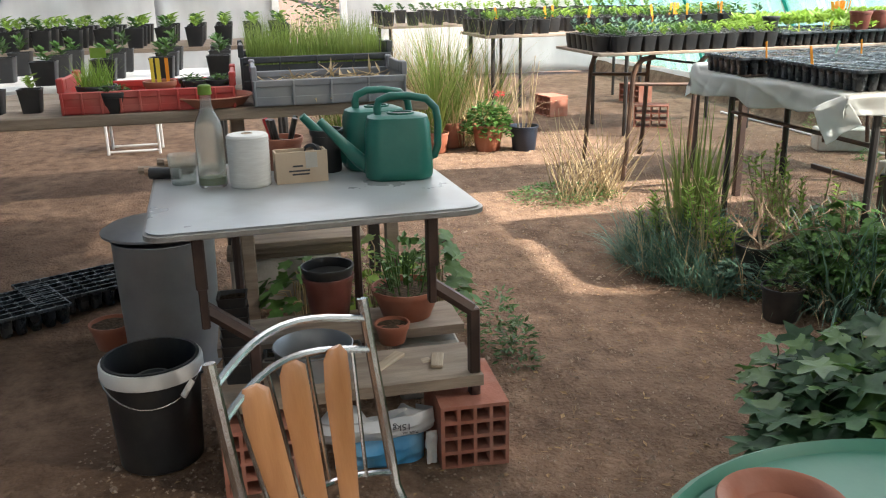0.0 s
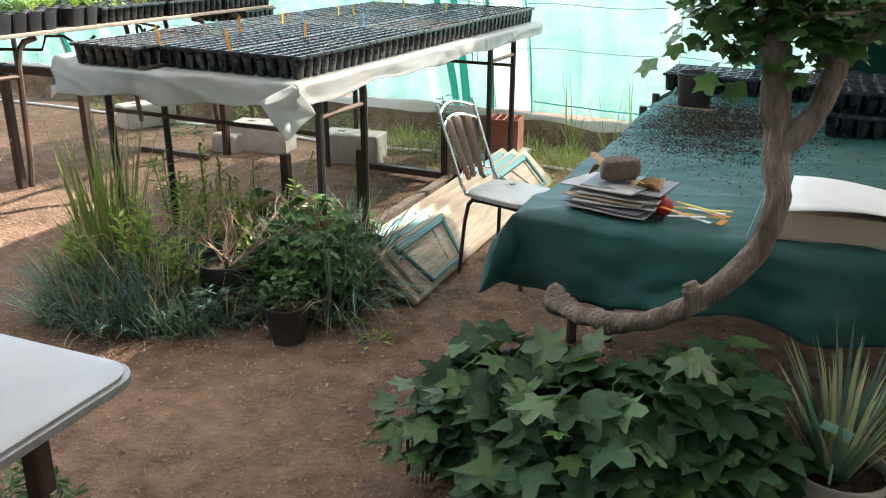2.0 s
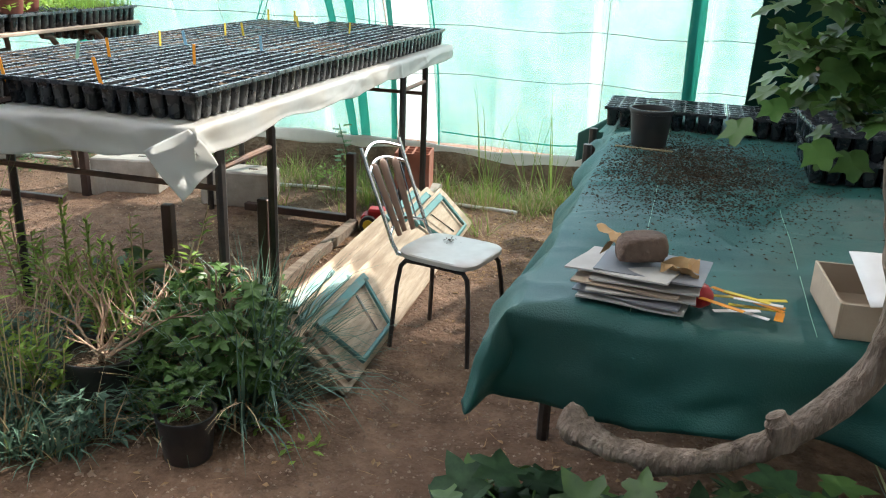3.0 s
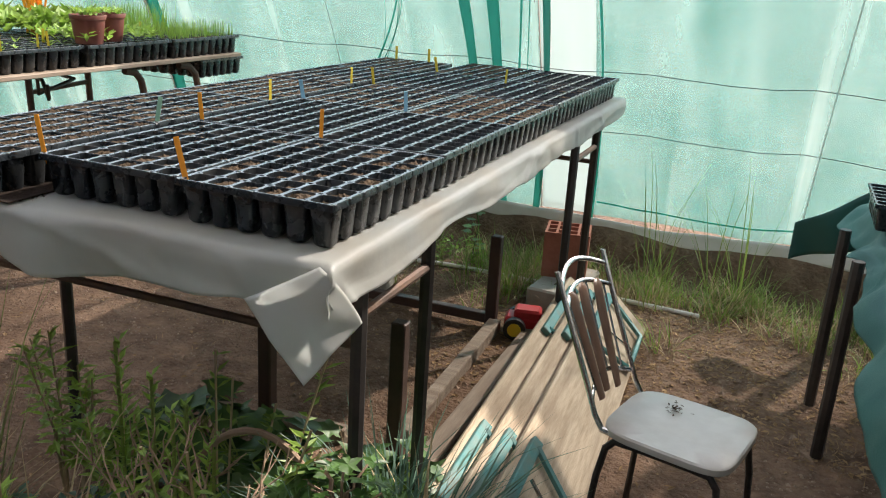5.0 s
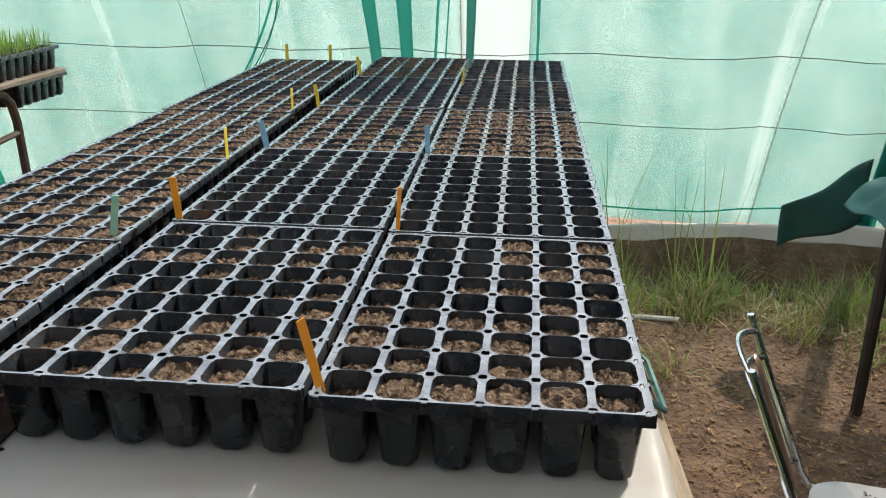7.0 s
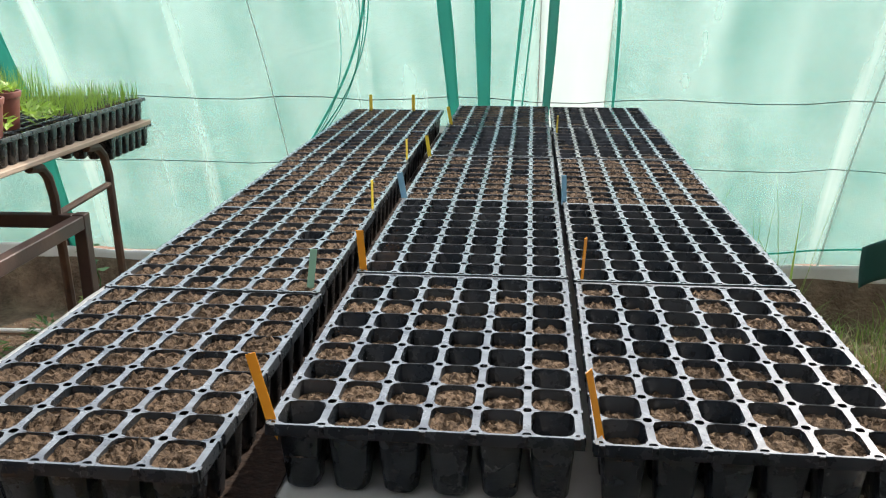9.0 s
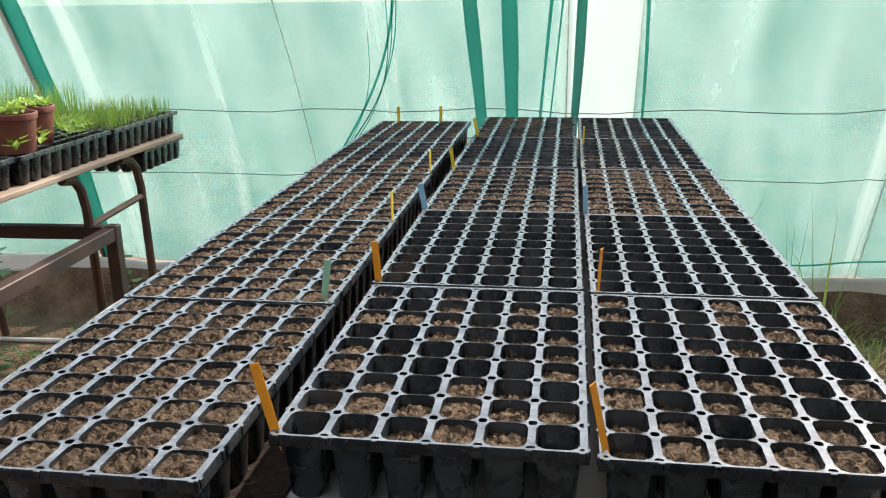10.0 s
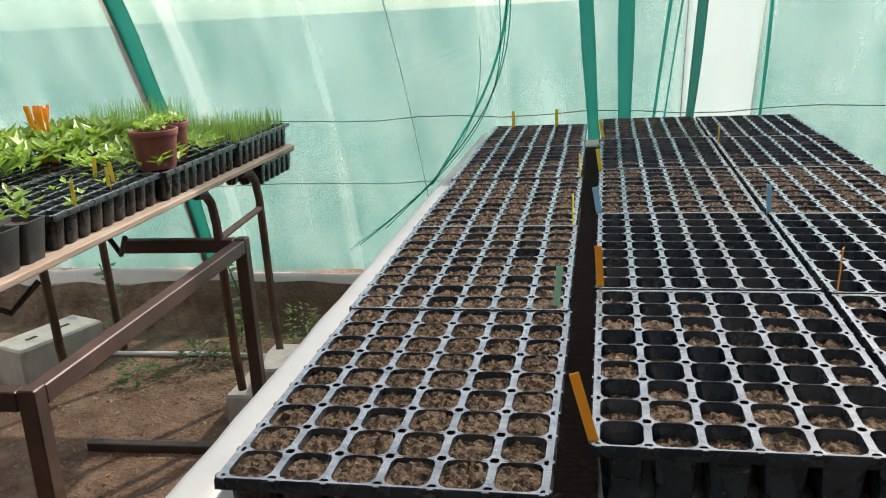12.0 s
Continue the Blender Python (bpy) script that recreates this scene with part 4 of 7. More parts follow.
def blades_on(mb, x0, x1, y0, y1, z, n, h, w, spread_=0.35):
    for _ in range(n):
        mb.blade((rnd.uniform(x0, x1), rnd.uniform(y0, y1), z), rnd.uniform(0, 6.28), h * rnd.uniform(0.6, 1.15), w, rnd.uniform(0, spread_), rnd.uniform(0.1, 0.9), 3)


def sprout(mb, x, y, z, h, n, l, w):
    for k in range(n):
        a = rnd.uniform(0, 6.28)
        e = rnd.uniform(0.15, 0.9)
        zz = z + h * rnd.uniform(0.35, 1.0)
        d = Vector((math.cos(a) * math.cos(e), math.sin(a) * math.cos(e), math.sin(e)))
        mb.leaf((x + math.cos(a) * 0.004, y + math.sin(a) * 0.004, zz), d, (0, 0, 1), l * rnd.uniform(0.6, 1.2), w * rnd.uniform(0.7, 1.2))


def seedling_tray(x, y, kind_, label, rz=0.0, sow=None, mat_=LEAFLIGHT, z=LTZ):
    t_ = seed_tray(x, y, z, kind_, label, rz, group="seedling trays")
    mb = MB()
    sow(mb)
    tagged(part("seedling_crop", mb, mat_, t_), kind="stuff")
    return t_


def sow_leafy(l, w, h, n, skip=0.05):
    def fn(mb):
        for i in range(NXC):
            for j in range(NYC):
                if rnd.random() > skip:
                    sprout(mb, (i - 2.5) * PITCH + rnd.uniform(-0.006, 0.006), (j - 4) * PITCH + rnd.uniform(-0.006, 0.006), RIM_Z - 0.01, h, n, l, w)
    return fn


def sow_grass(h, n):
    def fn(mb):
        for i in range(NXC):
            for j in range(NYC):
                cx, cy = (i - 2.5) * PITCH, (j - 4) * PITCH
                blades_on(mb, cx - 0.015, cx + 0.015, cy - 0.015, cy + 0.015, RIM_Z - 0.01, n, h, 0.003, 0.3)
    return fn


LT1, LT2 = "black seed tray of fine bright green seedlings on a board table", "black seed tray of leafy young greens on a board table"
seedling_tray(-1.365, 2.20, "full", LT1, 0.6, sow_grass(0.085, 16))
seedling_tray(-1.725, 2.20, "full", "black seed tray of thin grassy leek seedlings on a board table", -0.5, sow_grass(0.15, 14), LEAFLIGHT)
seedling_tray(-1.365, 1.68, "mixed", "black seed tray partly sown with small greens on a board table", 0.3, sow_leafy(0.05, 0.024, 0.05, 7, 0.1), LEAFLIGHT)
seedling_tray(-1.725, 1.68, "full", LT2, -0.4, sow_leafy(0.07, 0.036, 0.09, 11), LEAFLIGHT)
seedling_tray(-1.725, 1.16, "full", LT2, 0.4, sow_leafy(0.065, 0.034, 0.085, 11), LEAFLIGHT)
seedling_tray(-1.375, 1.16, "deep", "black seed tray with sparse seedlings on a board table", 0.4, sow_leafy(0.03, 0.015, 0.02, 3, 0.55), LEAFLIGHT)
hang = seed_tray(-1.33, 2.475, 0.78, "deep", "empty black seed tray tucked under the table end", 90, 0, 90, "seedling trays")
hang.matrix_world = here @ pose(-1.46, 2.335, LTZ - 0.108, 0, 0, 90)


# ---- pots ----
def pot_profile(r, h, taper=0.78, rim=0.012, wall=0.004):
    rb = r * taper
    return [(0.001, 0.0), (rb * 0.96, 0.0), (rb, 0.004), (r - 0.004, h - rim * 1.6), (r, h - rim * 1.5), (r + 0.003, h - 0.002), (r + 0.002, h), (r - wall, h), (r - wall - 0.002, h - 0.01), (r - wall - (r - rb) * 0.18, h - 0.18 * h), (0.001, h - 0.16 * h)]


def round_pot(x, y, z, r, h, mat_, label, group="", taper=0.78, soil=True, rz=0.0, n=22, name="plant_pot"):
    t_ = thing(name, x, y, z, label, "plant pot", rz, group)
    mb = MB()
    mb.lathe(pot_profile(r, h, taper), n)
    part("pot", mb, mat_, t_)
    if soil:
        mb = MB()
        nn = 14
        mb.add([(0, 0, h * 0.86)] + [(r * q * math.cos(6.2832 * k / nn), r * q * math.sin(6.2832 * k / nn), h * 0.86 + rnd.uniform(-0.004, 0.004)) for q in (0.5, 0.93) for k in range(nn)], [(0, 1 + k, 1 + (k + 1) % nn) for k in range(nn)] + [(1 + k, 1 + nn + k, 1 + nn + (k + 1) % nn, 1 + (k + 1) % nn) for k in range(nn)])
        part("compost", mb, COMPOST, t_)
    return t_


def square_pot_mesh(s, h):
    mb = MB()
    o = [ring_pts(0, 0, s * 0.39, s * 0.39, 0.008, 0), ring_pts(0, 0, s / 2, s / 2, 0.008, h - 0.008), ring_pts(0, 0, s / 2 + 0.002, s / 2 + 0.002, 0.008, h), ring_pts(0, 0, s / 2 - 0.003, s / 2 - 0.003, 0.007, h), ring_pts(0, 0, s / 2 - 0.006, s / 2 - 0.006, 0.007, h * 0.85)]
    for q in o:
        mb.v.extend(q)
    for i in range(len(o) - 1):
        for k in range(12):
            mb.f.append((i * 12 + k, i * 12 + (k + 1) % 12, (i + 1) * 12 + (k + 1) % 12, (i + 1) * 12 + k))
    mb.f.append(tuple(range(12))[::-1])
    return mb


sq_body = part("pot", square_pot_mesh(0.085, 0.095), POTBLACK, None, "", 30)
mb = MB()
mb.grid(5, 5, lambda u, v: ((u - 0.5) * 0.074, (v - 0.5) * 0.074, 0.082 + rnd.uniform(-0.003, 0.003)))
sq_soil = part("compost", mb, COMPOST, None)
sq_green = []
for k in range(4):
    mb = MB()
    sprout(mb, 0, 0, 0.082, 0.05 + 0.012 * k, 10, 0.042, 0.024)
    sprout(mb, 0.015, 0.01, 0.082, 0.03 + 0.012 * k, 8, 0.036, 0.022)
    sq_green.append(part("seedling", mb, (LEAF, LEAFLIGHT, LEAF, LEAFBLUE)[k], None))


def square_pot(x, y, z, label, green=None, s=1.0, group="square pots of seedlings"):
    t_ = thing("square_pot", x, y, z, label, "plant pot", rnd.uniform(-4, 4), group)
    t_.scale = (s, s, s)
    for src, nm in ((sq_body, "pot"), (sq_soil, "compost")) + (((sq_green[green], "seedling"),) if green is not None else ()):
        o = new(nm, src.data)
        o.parent = t_
        if nm == "seedling":
            tagged(o, kind="stuff")
    return t_


for j in range(13):
    for i in range(7):
        y, x = 0.84 - 0.092 * j, -1.245 - 0.092 * i
        if y < -0.28 or rnd.random() < 0.03:
            continue
        g = (None if rnd.random() < 0.4 else 1) if y > 0.55 else rnd.choice((0, 0, 2, 3, 1))
        square_pot(x, y, LTZ, "square black plastic pot with a young seedling on a board table" if g is not None else "square black plastic pot of bare compost on a board table", g)
for x, y, r in ((-1.255, 1.50, 0.070), (-1.30, 1.665, 0.068)):
    t_ = round_pot(x, y, LTZ + 0.088, r, 0.115, REDPOT, "red-brown round pot of seedlings standing on the seed trays", "red pots on the trays")
    mb = MB()
    for _ in range(26):
        a, q = rnd.uniform(0, 6.28), r * 0.85 * math.sqrt(rnd.random())
        sprout(mb, q * math.cos(a), q * math.sin(a), 0.10, 0.03, 3, 0.028, 0.016)
    part("seedling", mb, LEAFLIGHT, t_)
for k in range(18):
    tag(-1.870 + 0.17 * k / 17 + 0.02 * rnd.uniform(-1, 1), 1.84 - 0.22 * k / 17 + 0.03 * rnd.uniform(-1, 1), LTZ + 0.085, TAG_ORANGE, "orange plastic plant label among seedlings", 0.17, 0.014, rnd.uniform(-20, 40), rnd.uniform(-8, 8), rnd.uniform(-15, 15))
for x, y, m_ in ((-1.30, 1.33, 1), (-1.26, 1.24, 1), (-1.40, 1.40, 1), (-1.55, 2.02, 1), (-1.50, 2.10, 1), (-1.24, 1.05, 1)):
    tag(x, y, LTZ + 0.08, TAG_YELLOW, "yellow plastic plant label among seedlings", 0.06, 0.012, rnd.uniform(-20, 30), 4, rnd.uniform(-6, 6))

round_pot(-1.45, 0.98, LTZ + 0.088, 0.055, 0.09, POTBLACK, "black round pot standing among the seedlings")
here = Matrix()
# ---- folding chairs: chrome back, wooden slats, laminate seat ----
def slat_chair(x, y, rz, label, slat_mat, leg_mat=DARKTUBE, grow=1.0, height=0.425, lean=0.0):
    c = thing("chair", x, y, G, label, "chair", rz, "slat-backed chairs")
    SZ = height
    c.scale = (grow, grow, 0.97)
    mb = MB()
    n = 32

    def back_part(name, mb, mat_):
        """A piece of the backrest, leant back from the seat."""
        mb.v = [(p[0] - lean * max(0.0, p[2] - SZ), p[1], p[2]) for p in mb.v]
        part(name, mb, mat_, c)

    def edge(k, s):
        a = 6.28319 * k / n
        q = lambda t: math.copysign(abs(t) ** 0.42, t)
        return (0.20 * s * q(math.cos(a)), (0.185 + 0.01 * math.cos(a)) * s * q(math.sin(a)))
    for zz, s in ((SZ - 0.024, 0.95), (SZ - 0.020, 1.0), (SZ - 0.005, 1.0), (SZ, 0.97), (SZ - 0.001, 0.6)):
        mb.v.extend((*edge(k, s), zz) for k in range(n))
    for i in range(4):
        mb.f.extend((i * n + k, i * n + (k + 1) % n, (i + 1) * n + (k + 1) % n, (i + 1) * n + k) for k in range(n))
    mb.f.append(tuple(range(n))[::-1])
    mb.f.append(tuple(range(4 * n, 5 * n)))
    part("seat", mb, SEAT, c, "worn whitish laminate seat")
    for sx in (-1, 1):
        for sy in (-1, 1):
            mb = MB()
            mb.tube([(sx * 0.10, sy * 0.15, SZ - 0.034), (sx * 0.145, sy * 0.15, SZ - 0.036), (sx * 0.17, sy * 0.155, SZ - 0.06), (sx * 0.185, sy * 0.165, SZ - 0.14), (sx * 0.205, sy * 0.185, 0.0)], 0.011, 8)
            part("leg", mb, leg_mat, c)
    for sy in (-1, 1):
        mb = MB()
        mb.tube([(0.12, sy * 0.15, SZ - 0.034), (-0.12, sy * 0.15, SZ - 0.034)], 0.010, 8)
        part("seat_rail", mb, leg_mat, c)
        mb = MB()
        mb.tube([(-0.12, sy * 0.150, SZ - 0.02), (-0.19, sy * 0.152, SZ - 0.015), (-0.212, sy * 0.153, SZ + 0.02), (-0.225, sy * 0.153, SZ + 0.10), (-0.255, sy * 0.155, SZ + 0.26), (-0.272, sy * 0.156, SZ + 0.36)], 0.0095, 8)
        back_part("back_post", mb, CHROME)
    for zz, xx, rr in ((0.325, -0.266, 0.0065), (0.27, -0.257, 0.0065), (0.045, -0.216, 0.006)):
        mb = MB()
        mb.tube([(xx - 0.035 * math.sin(math.pi * k / 10), -0.153 + 0.0306 * k, SZ + zz + 0.03 * math.sin(math.pi * k / 10)) for k in range(11)], rr, 8)
        back_part("back_rail", mb, CHROME)
    for i, yy in enumerate((-0.082, 0.0, 0.082)):
        mb = MB()
        off = 0.034 * math.sin(math.pi * (yy + 0.153) / 0.306)
        for t_ in range(9):
            v = t_ / 8
            w = (0.021 + 0.012 * v) * (1 if t_ < 7 else (0.86 if t_ == 7 else 0.42))
            xx, zz = -0.212 - 0.046 * v - off * 0.85 + 0.004, SZ + 0.02 + 0.268 * (v if t_ < 7 else (0.955 if t_ == 7 else 1.0)) + off * 0.3
            ring = [(xx + 0.006 * math.cos(a) * (1 if t_ not in (0, 8) else 0.6) - 0.002 * math.sin(a) ** 2, yy * (0.72 + 0.35 * v) + w * math.sin(a), zz) for a in [6.28319 * k / 12 for k in range(12)]]
            mb.v.extend(ring)
        mb.f.extend((i_ * 12 + k, i_ * 12 + (k + 1) % 12, (i_ + 1) * 12 + (k + 1) % 12, (i_ + 1) * 12 + k) for i_ in range(8) for k in range(12))
        mb.f.extend([tuple(range(12))[::-1], tuple(range(96, 108))])
        back_part("slat", mb, slat_mat)
    for yy in (-0.122, -0.041, 0.041, 0.122):
        mb = MB()
        off = 0.034 * math.sin(math.pi * (yy + 0.153) / 0.306)
        mb.tube([(-0.216 - off, yy * 0.8, SZ + 0.05 + off), (-0.257 - off, yy, SZ + 0.27 + off * 0.8)], 0.0035, 6)
        back_part("back_rod", mb, CHROME)
    return c


slat_chair(1.295, 0.655, -13, "chair with white laminate seat and brown back slats on soil", SLATDARK, DARKTUBE, 0.80, 0.39, 0.33)
here = frame_at((1.548, -1.759), (1.634, -1.850), 0.0, 1.03)
slat_chair(2.60, -2.09, 40, "chair with chrome back and varnished orange wooden slats", SLAT, CHROME, 1.0, 0.525)
here = Matrix()
mb = MB()
for _ in range(40):
    a, q = rnd.uniform(0, 6.28), 0.05 * rnd.random() ** 2
    mb.leaf((q * math.cos(a), q * math.sin(a), rnd.uniform(0.001, 0.006)), (math.cos(a * 3), math.sin(a * 3), 0.2), (0, 0, 1), 0.012, 0.005)
single("crumbs", mb, COMPOST, "crumbs of dark compost on the chair seat", "soil crumbs", (1.27, 0.73, G + 0.379), "", "stuff")

# ---- three folded benches leaning together ----
for k, off in enumerate((0.0, 0.10, 0.20)):
    b = thing("folded_bench", 0.74 + off * 1.05, 1.10 - 0.02 * k, G + 0.005, "folded beer bench of pale planks with teal steel brackets", "bench", 0, "folded benches leaning together", "", 0, 0)
    b.matrix_world = pose(0.90 + 0.75 * off, 1.17 - 0.02 * k, G + 0.004, 0, 0, 2.6) @ pose(0, 0, 0, 0, -50 + 2 * k, 0)
    mb = MB()
    mb.box((0, 0, 0.13), (0.028, 1.98, 0.26), 0.006)
    part("plank", mb, PLANK, b)
    for sy in (-1, 1):
        mb = MB()
        mb.box((0.024, sy * 0.62, 0.225), (0.022, 0.50, 0.035), 0.003)
        part("bracket", mb, BRACKET, b)
        mb = MB()
        mb.tube([(0.03, sy * 0.40, 0.22), (0.034, sy * 0.50, 0.03), (0.034, sy * 0.82, 0.03), (0.03, sy * 0.86, 0.22)], 0.011, 6)
        part("folded_leg", mb, BRACKET, b)
        mb = MB()
        mb.tube([(0.04, sy * 0.55, 0.2), (0.042, sy * 0.62, 0.06)], 0.006, 6)
        part("stay", mb, CHROME, b)
    mb = MB()
    mb.box((0.022, -0.93, 0.13), (0.025, 0.035, 0.22), 0.004)
    part("batten", mb, WOOD, b)
# ground bars of an old steel base under the seed table
base = thing("old_rack", 0.30, 0.88, G, "rusty steel angle rack lying under the table", "rack", 0)
mb = MB()
mb.box((-0.20, 0.96, 0.045), (0.60, 0.04, 0.04), 0.003)
part("bar", mb, STEEL, base)
mb = MB()
mb.box((0.30, 0.25, 0.03), (0.06, 1.4, 0.03), 0.003)
part("bar", mb, WOOD, base)
for xx, yy, hh in ((0.12, 0.96, 0.40), (0.21, -0.16, 0.46), (-0.2, -0.2, 0.4)):
    mb = MB()
    mb.box((xx, yy, hh / 2), (0.045, 0.04, hh), 0.004)
    part("stub", mb, STEEL, base)

# ---- red toy car ----
toy = thing("toy_mower", 0.60, 1.86, G, "red plastic toy car with yellow wheels on the soil", "toy", 12)
mb = MB()
mb.box((0, 0, 0.06), (0.24, 0.10, 0.05), 0.02)
mb.box((-0.03, 0, 0.095), (0.11, 0.085, 0.045), 0.018)
part("body", mb, RED, toy)
for sx in (-1, 1):
    for sy in (-1, 1):
        w = MB()
        w.tube([(sx * 0.075, sy * 0.05, 0.045), (sx * 0.075, sy * 0.08, 0.045)], 0.045, 16)
        wheel = part("wheel", w, POTBLACK, toy)
        w = MB()
        w.tube([(sx * 0.075, sy * 0.081, 0.045), (sx * 0.075, sy * 0.086, 0.045)], 0.028, 12)
        part("rim", w, YELLOW, wheel, "yellow wheel hub")

# ---- table under green ground cover ----
here = frame_at((2.085, -0.43), (2.135, -0.400), 0.2)
tt = thing("potting_table", 2.45, 0.80, G, "potting table on dark legs hidden under green cloth", "table")
mb = MB()
mb.box((0.06, 0, 0.665), (1.46, 2.60, 0.025), 0.004)
part("tabletop", mb, WOOD, tt)
for xx, yy in ((-0.74, -0.72), (-0.84, 0.93), (-0.82, 0.56), (-0.62, -0.66), (0.72, -0.7), (0.72, 1.1)):
    mb = MB()
    mb.tube([(xx, yy, 0), (xx, yy, 0.655)], 0.019, 8)
    part("leg", mb, DARKTUBE, tt)
TX0, TX1, TY0, TY1, TZ = 1.72, 3.30, -0.52, 2.13, 0.664


def tarp(u, v):
    a = TX0 - 0.26 + (TX1 - TX0 + 0.3) * u
    b = TY0 - 0.30 + (TY1 - TY0 + 0.42) * v
    x, y, z = max(a, TX0), min(max(b, TY0), TY1), TZ
    dl = max(0.0, TX0 - a)
    df = max(0.0, TY0 - b)
    db = max(0.0, b - TY1)
    left_drop = dl * (0.55 + 0.25 * math.sin(2.6 * b + 0.6) + 0.15 * nz(b, 0, 2.0))
    x -= dl * 0.33 + 0.024 * math.sin(b * 13 + 2 * nz(b, 0, 2)) * dl / 0.26
    y -= 0.03 * math.sin(min(1.0, df / 0.05) * 1.57) + 0.035 * (df / 0.3) * math.sin(a * 13 + 4 * nz(a, 0, 2)) + 0.02 * (df / 0.3) * nz(a, df, 12)
    if df and dl:
        y -= 0.05 * min(df / 0.3, 1) * min(dl / 0.2, 1)
        x -= 0.02 * min(df / 0.3, 1)
    z -= max(left_drop, df * 0.78, db * 0.9) - 0.012 * nz(a, b, 3.2) - 0.006 * nz(a, b, 9, 2) - 0.022 * nz(a * 2, b * 6, 1.0, 5) * min(1, (dl + df) / 0.1)
    y += 0.05 * min(1, db / 0.1)
    z += 0.006 * max(0.0, 1 - 7 * abs(nz(a * 2.0 + 0.6 * b, b * 1.1, 1.6, 21.0))) + 0.004 * max(0.0, 1 - 8 * abs(nz(a * 1.1 - b, b * 2.3, 2.1, 31.0)))
    x -= 0.018 * nz(a * 3, b * 5, 1.6, 41.0) * min(1.0, dl / 0.05)
    return (x, y, z + 0.012 - 0.01 * math.exp(-((a - TX0) / 0.05) ** 2))


mb = MB()
mb.slab(150, 210, tarp, 0.002)
single("ground_cover_cloth", mb, TARP, "dark green woven ground cover draped over a table", "table cover", smooth=180)
for xx in (1.95, 2.32, 2.68):
    mb = MB()
    mb.tube([(xx, TY0 + 0.02 + 0.13 * k, TZ + 0.0165 + 0.012 * nz(xx, TY0 + 0.13 * k, 3.2) + 0.006 * nz(xx, TY0 + 0.13 * k, 9, 2)) for k in range(20)], 0.0008, 5)
    single("marker_thread", mb, TAG_GREEN, "pale marker thread woven into the green cloth", "thread", (0, 0, 0), "marker threads")
fold = MB()
fold.slab(14, 10, lambda u, v: (1.47 + 0.29 * u, 2.30 + 0.025 * math.sin(7 * u + 2 * v), (0.34 + 0.10 * u) * (1 - v) + (0.49 + 0.19 * u) * v), 0.004)
single("cloth_fold", fold, TARP, "stiff folded corner of dark green cloth beside the table", "cloth fold", smooth=180)
mb = MB()
for _ in range(17000):
    r = abs(rnd.gauss(0, 1))
    xx, yy = rnd.gauss(2.06, 0.19), rnd.gauss(0.85, 0.32)
    if xx < 1.73:
        continue
    s = rnd.uniform(0.0015, 0.006)
    z0 = TZ + 0.020 + 0.012 * nz(xx, yy, 3.2) + 0.006 * nz(xx, yy, 9, 2)
    mb.add([(xx + s * rnd.uniform(-1, 1), yy + s * rnd.uniform(-1, 1), z0), (xx + s, yy + s * rnd.uniform(-1, 1), z0 + 0.001), (xx + s * rnd.uniform(-1, 1), yy + s, z0), (xx, yy, z0 + s * 0.8)], [(0, 1, 3), (1, 2, 3), (2, 0, 3)])
single("spilled_compost", mb, COMPOST, "dark compost spilled across the green cloth", "spilled soil", (0, 0, 0), "", "stuff")
for k, (xx, yy, r_) in enumerate(((1.92, 1.75, 90), (2.44, 1.74, 90), (2.60, 1.10, 0), (2.60, 1.12, 3))):
    seed_tray(xx, yy, TZ + 0.014 + (0.088 if k == 3 else 0), "deep", "black seed tray on the green cloth with thin seedlings", r_, group="trays on the green cloth")
round_pot(1.88, 1.24, TZ + 0.014, 0.085, 0.15, POTBLACK, "empty black round pot on the green cloth", taper=0.8)
mb = MB()
mb.tube([(1.76, 1.14, TZ + 0.022), (1.98, 1.12, TZ + 0.022)], 0.004, 6)
single("bamboo_stick", mb, STRAW, "short pale bamboo stick on the green cloth", "stick")

# papers with a stone on top
pz = TZ + 0.020
for k in range(7):
    mb = MB()
    mb.slab(6, 4, lambda u, v: ((u - 0.5) * 0.23, (v - 0.5) * 0.17, 0.006 + 0.004 * nz(u * 2, v * 2 + k, 1.0) + (0.012 * u * (k == 5))), 0.004)
    o = single("magazine" if k < 4 else "paper_sheet", mb, (PAPER, CRATEGREY, PAPER, CARD, PAPER, PAPER, CRATEGREY)[k], "worn magazine in a stack on the green cloth" if k < 4 else "loose crumpled paper sheet on a stack of magazines", "paper", (0, 0, 0), "stack of papers")
    o.matrix_world = here @ pose(1.955 + 0.005 * k * (-1) ** k, -0.42 + 0.005 * k, pz + 0.0095 * k, 0, 0, -8 + 4 * (-1) ** k * (k % 3))
mb = MB()
mb.grid(10, 8, lambda u, v: (1.865 + 0.10 * u + 0.02 * math.sin(v * 5), -0.40 + 0.09 * v, pz + 0.075 + 0.05 * abs(math.sin(u * 3.3 + v)) * (1 - u) + 0.02 * nz(u * 3, v * 3, 1)))
single("kraft_bag", mb, KRAFT, "crumpled brown paper bag under a stone", "paper bag", smooth=30)
mb = MB()
mb.grid(10, 8, lambda u, v: (2.0 + 0.08 * u, -0.45 + 0.08 * v, pz + 0.07 + 0.015 * math.sin(v * 6 + u * 3) + 0.012 * nz(u * 3, v * 3, 4)))
single("kraft_bag", mb, KRAFT, "crumpled brown paper bag under a stone", "paper bag", smooth=30)


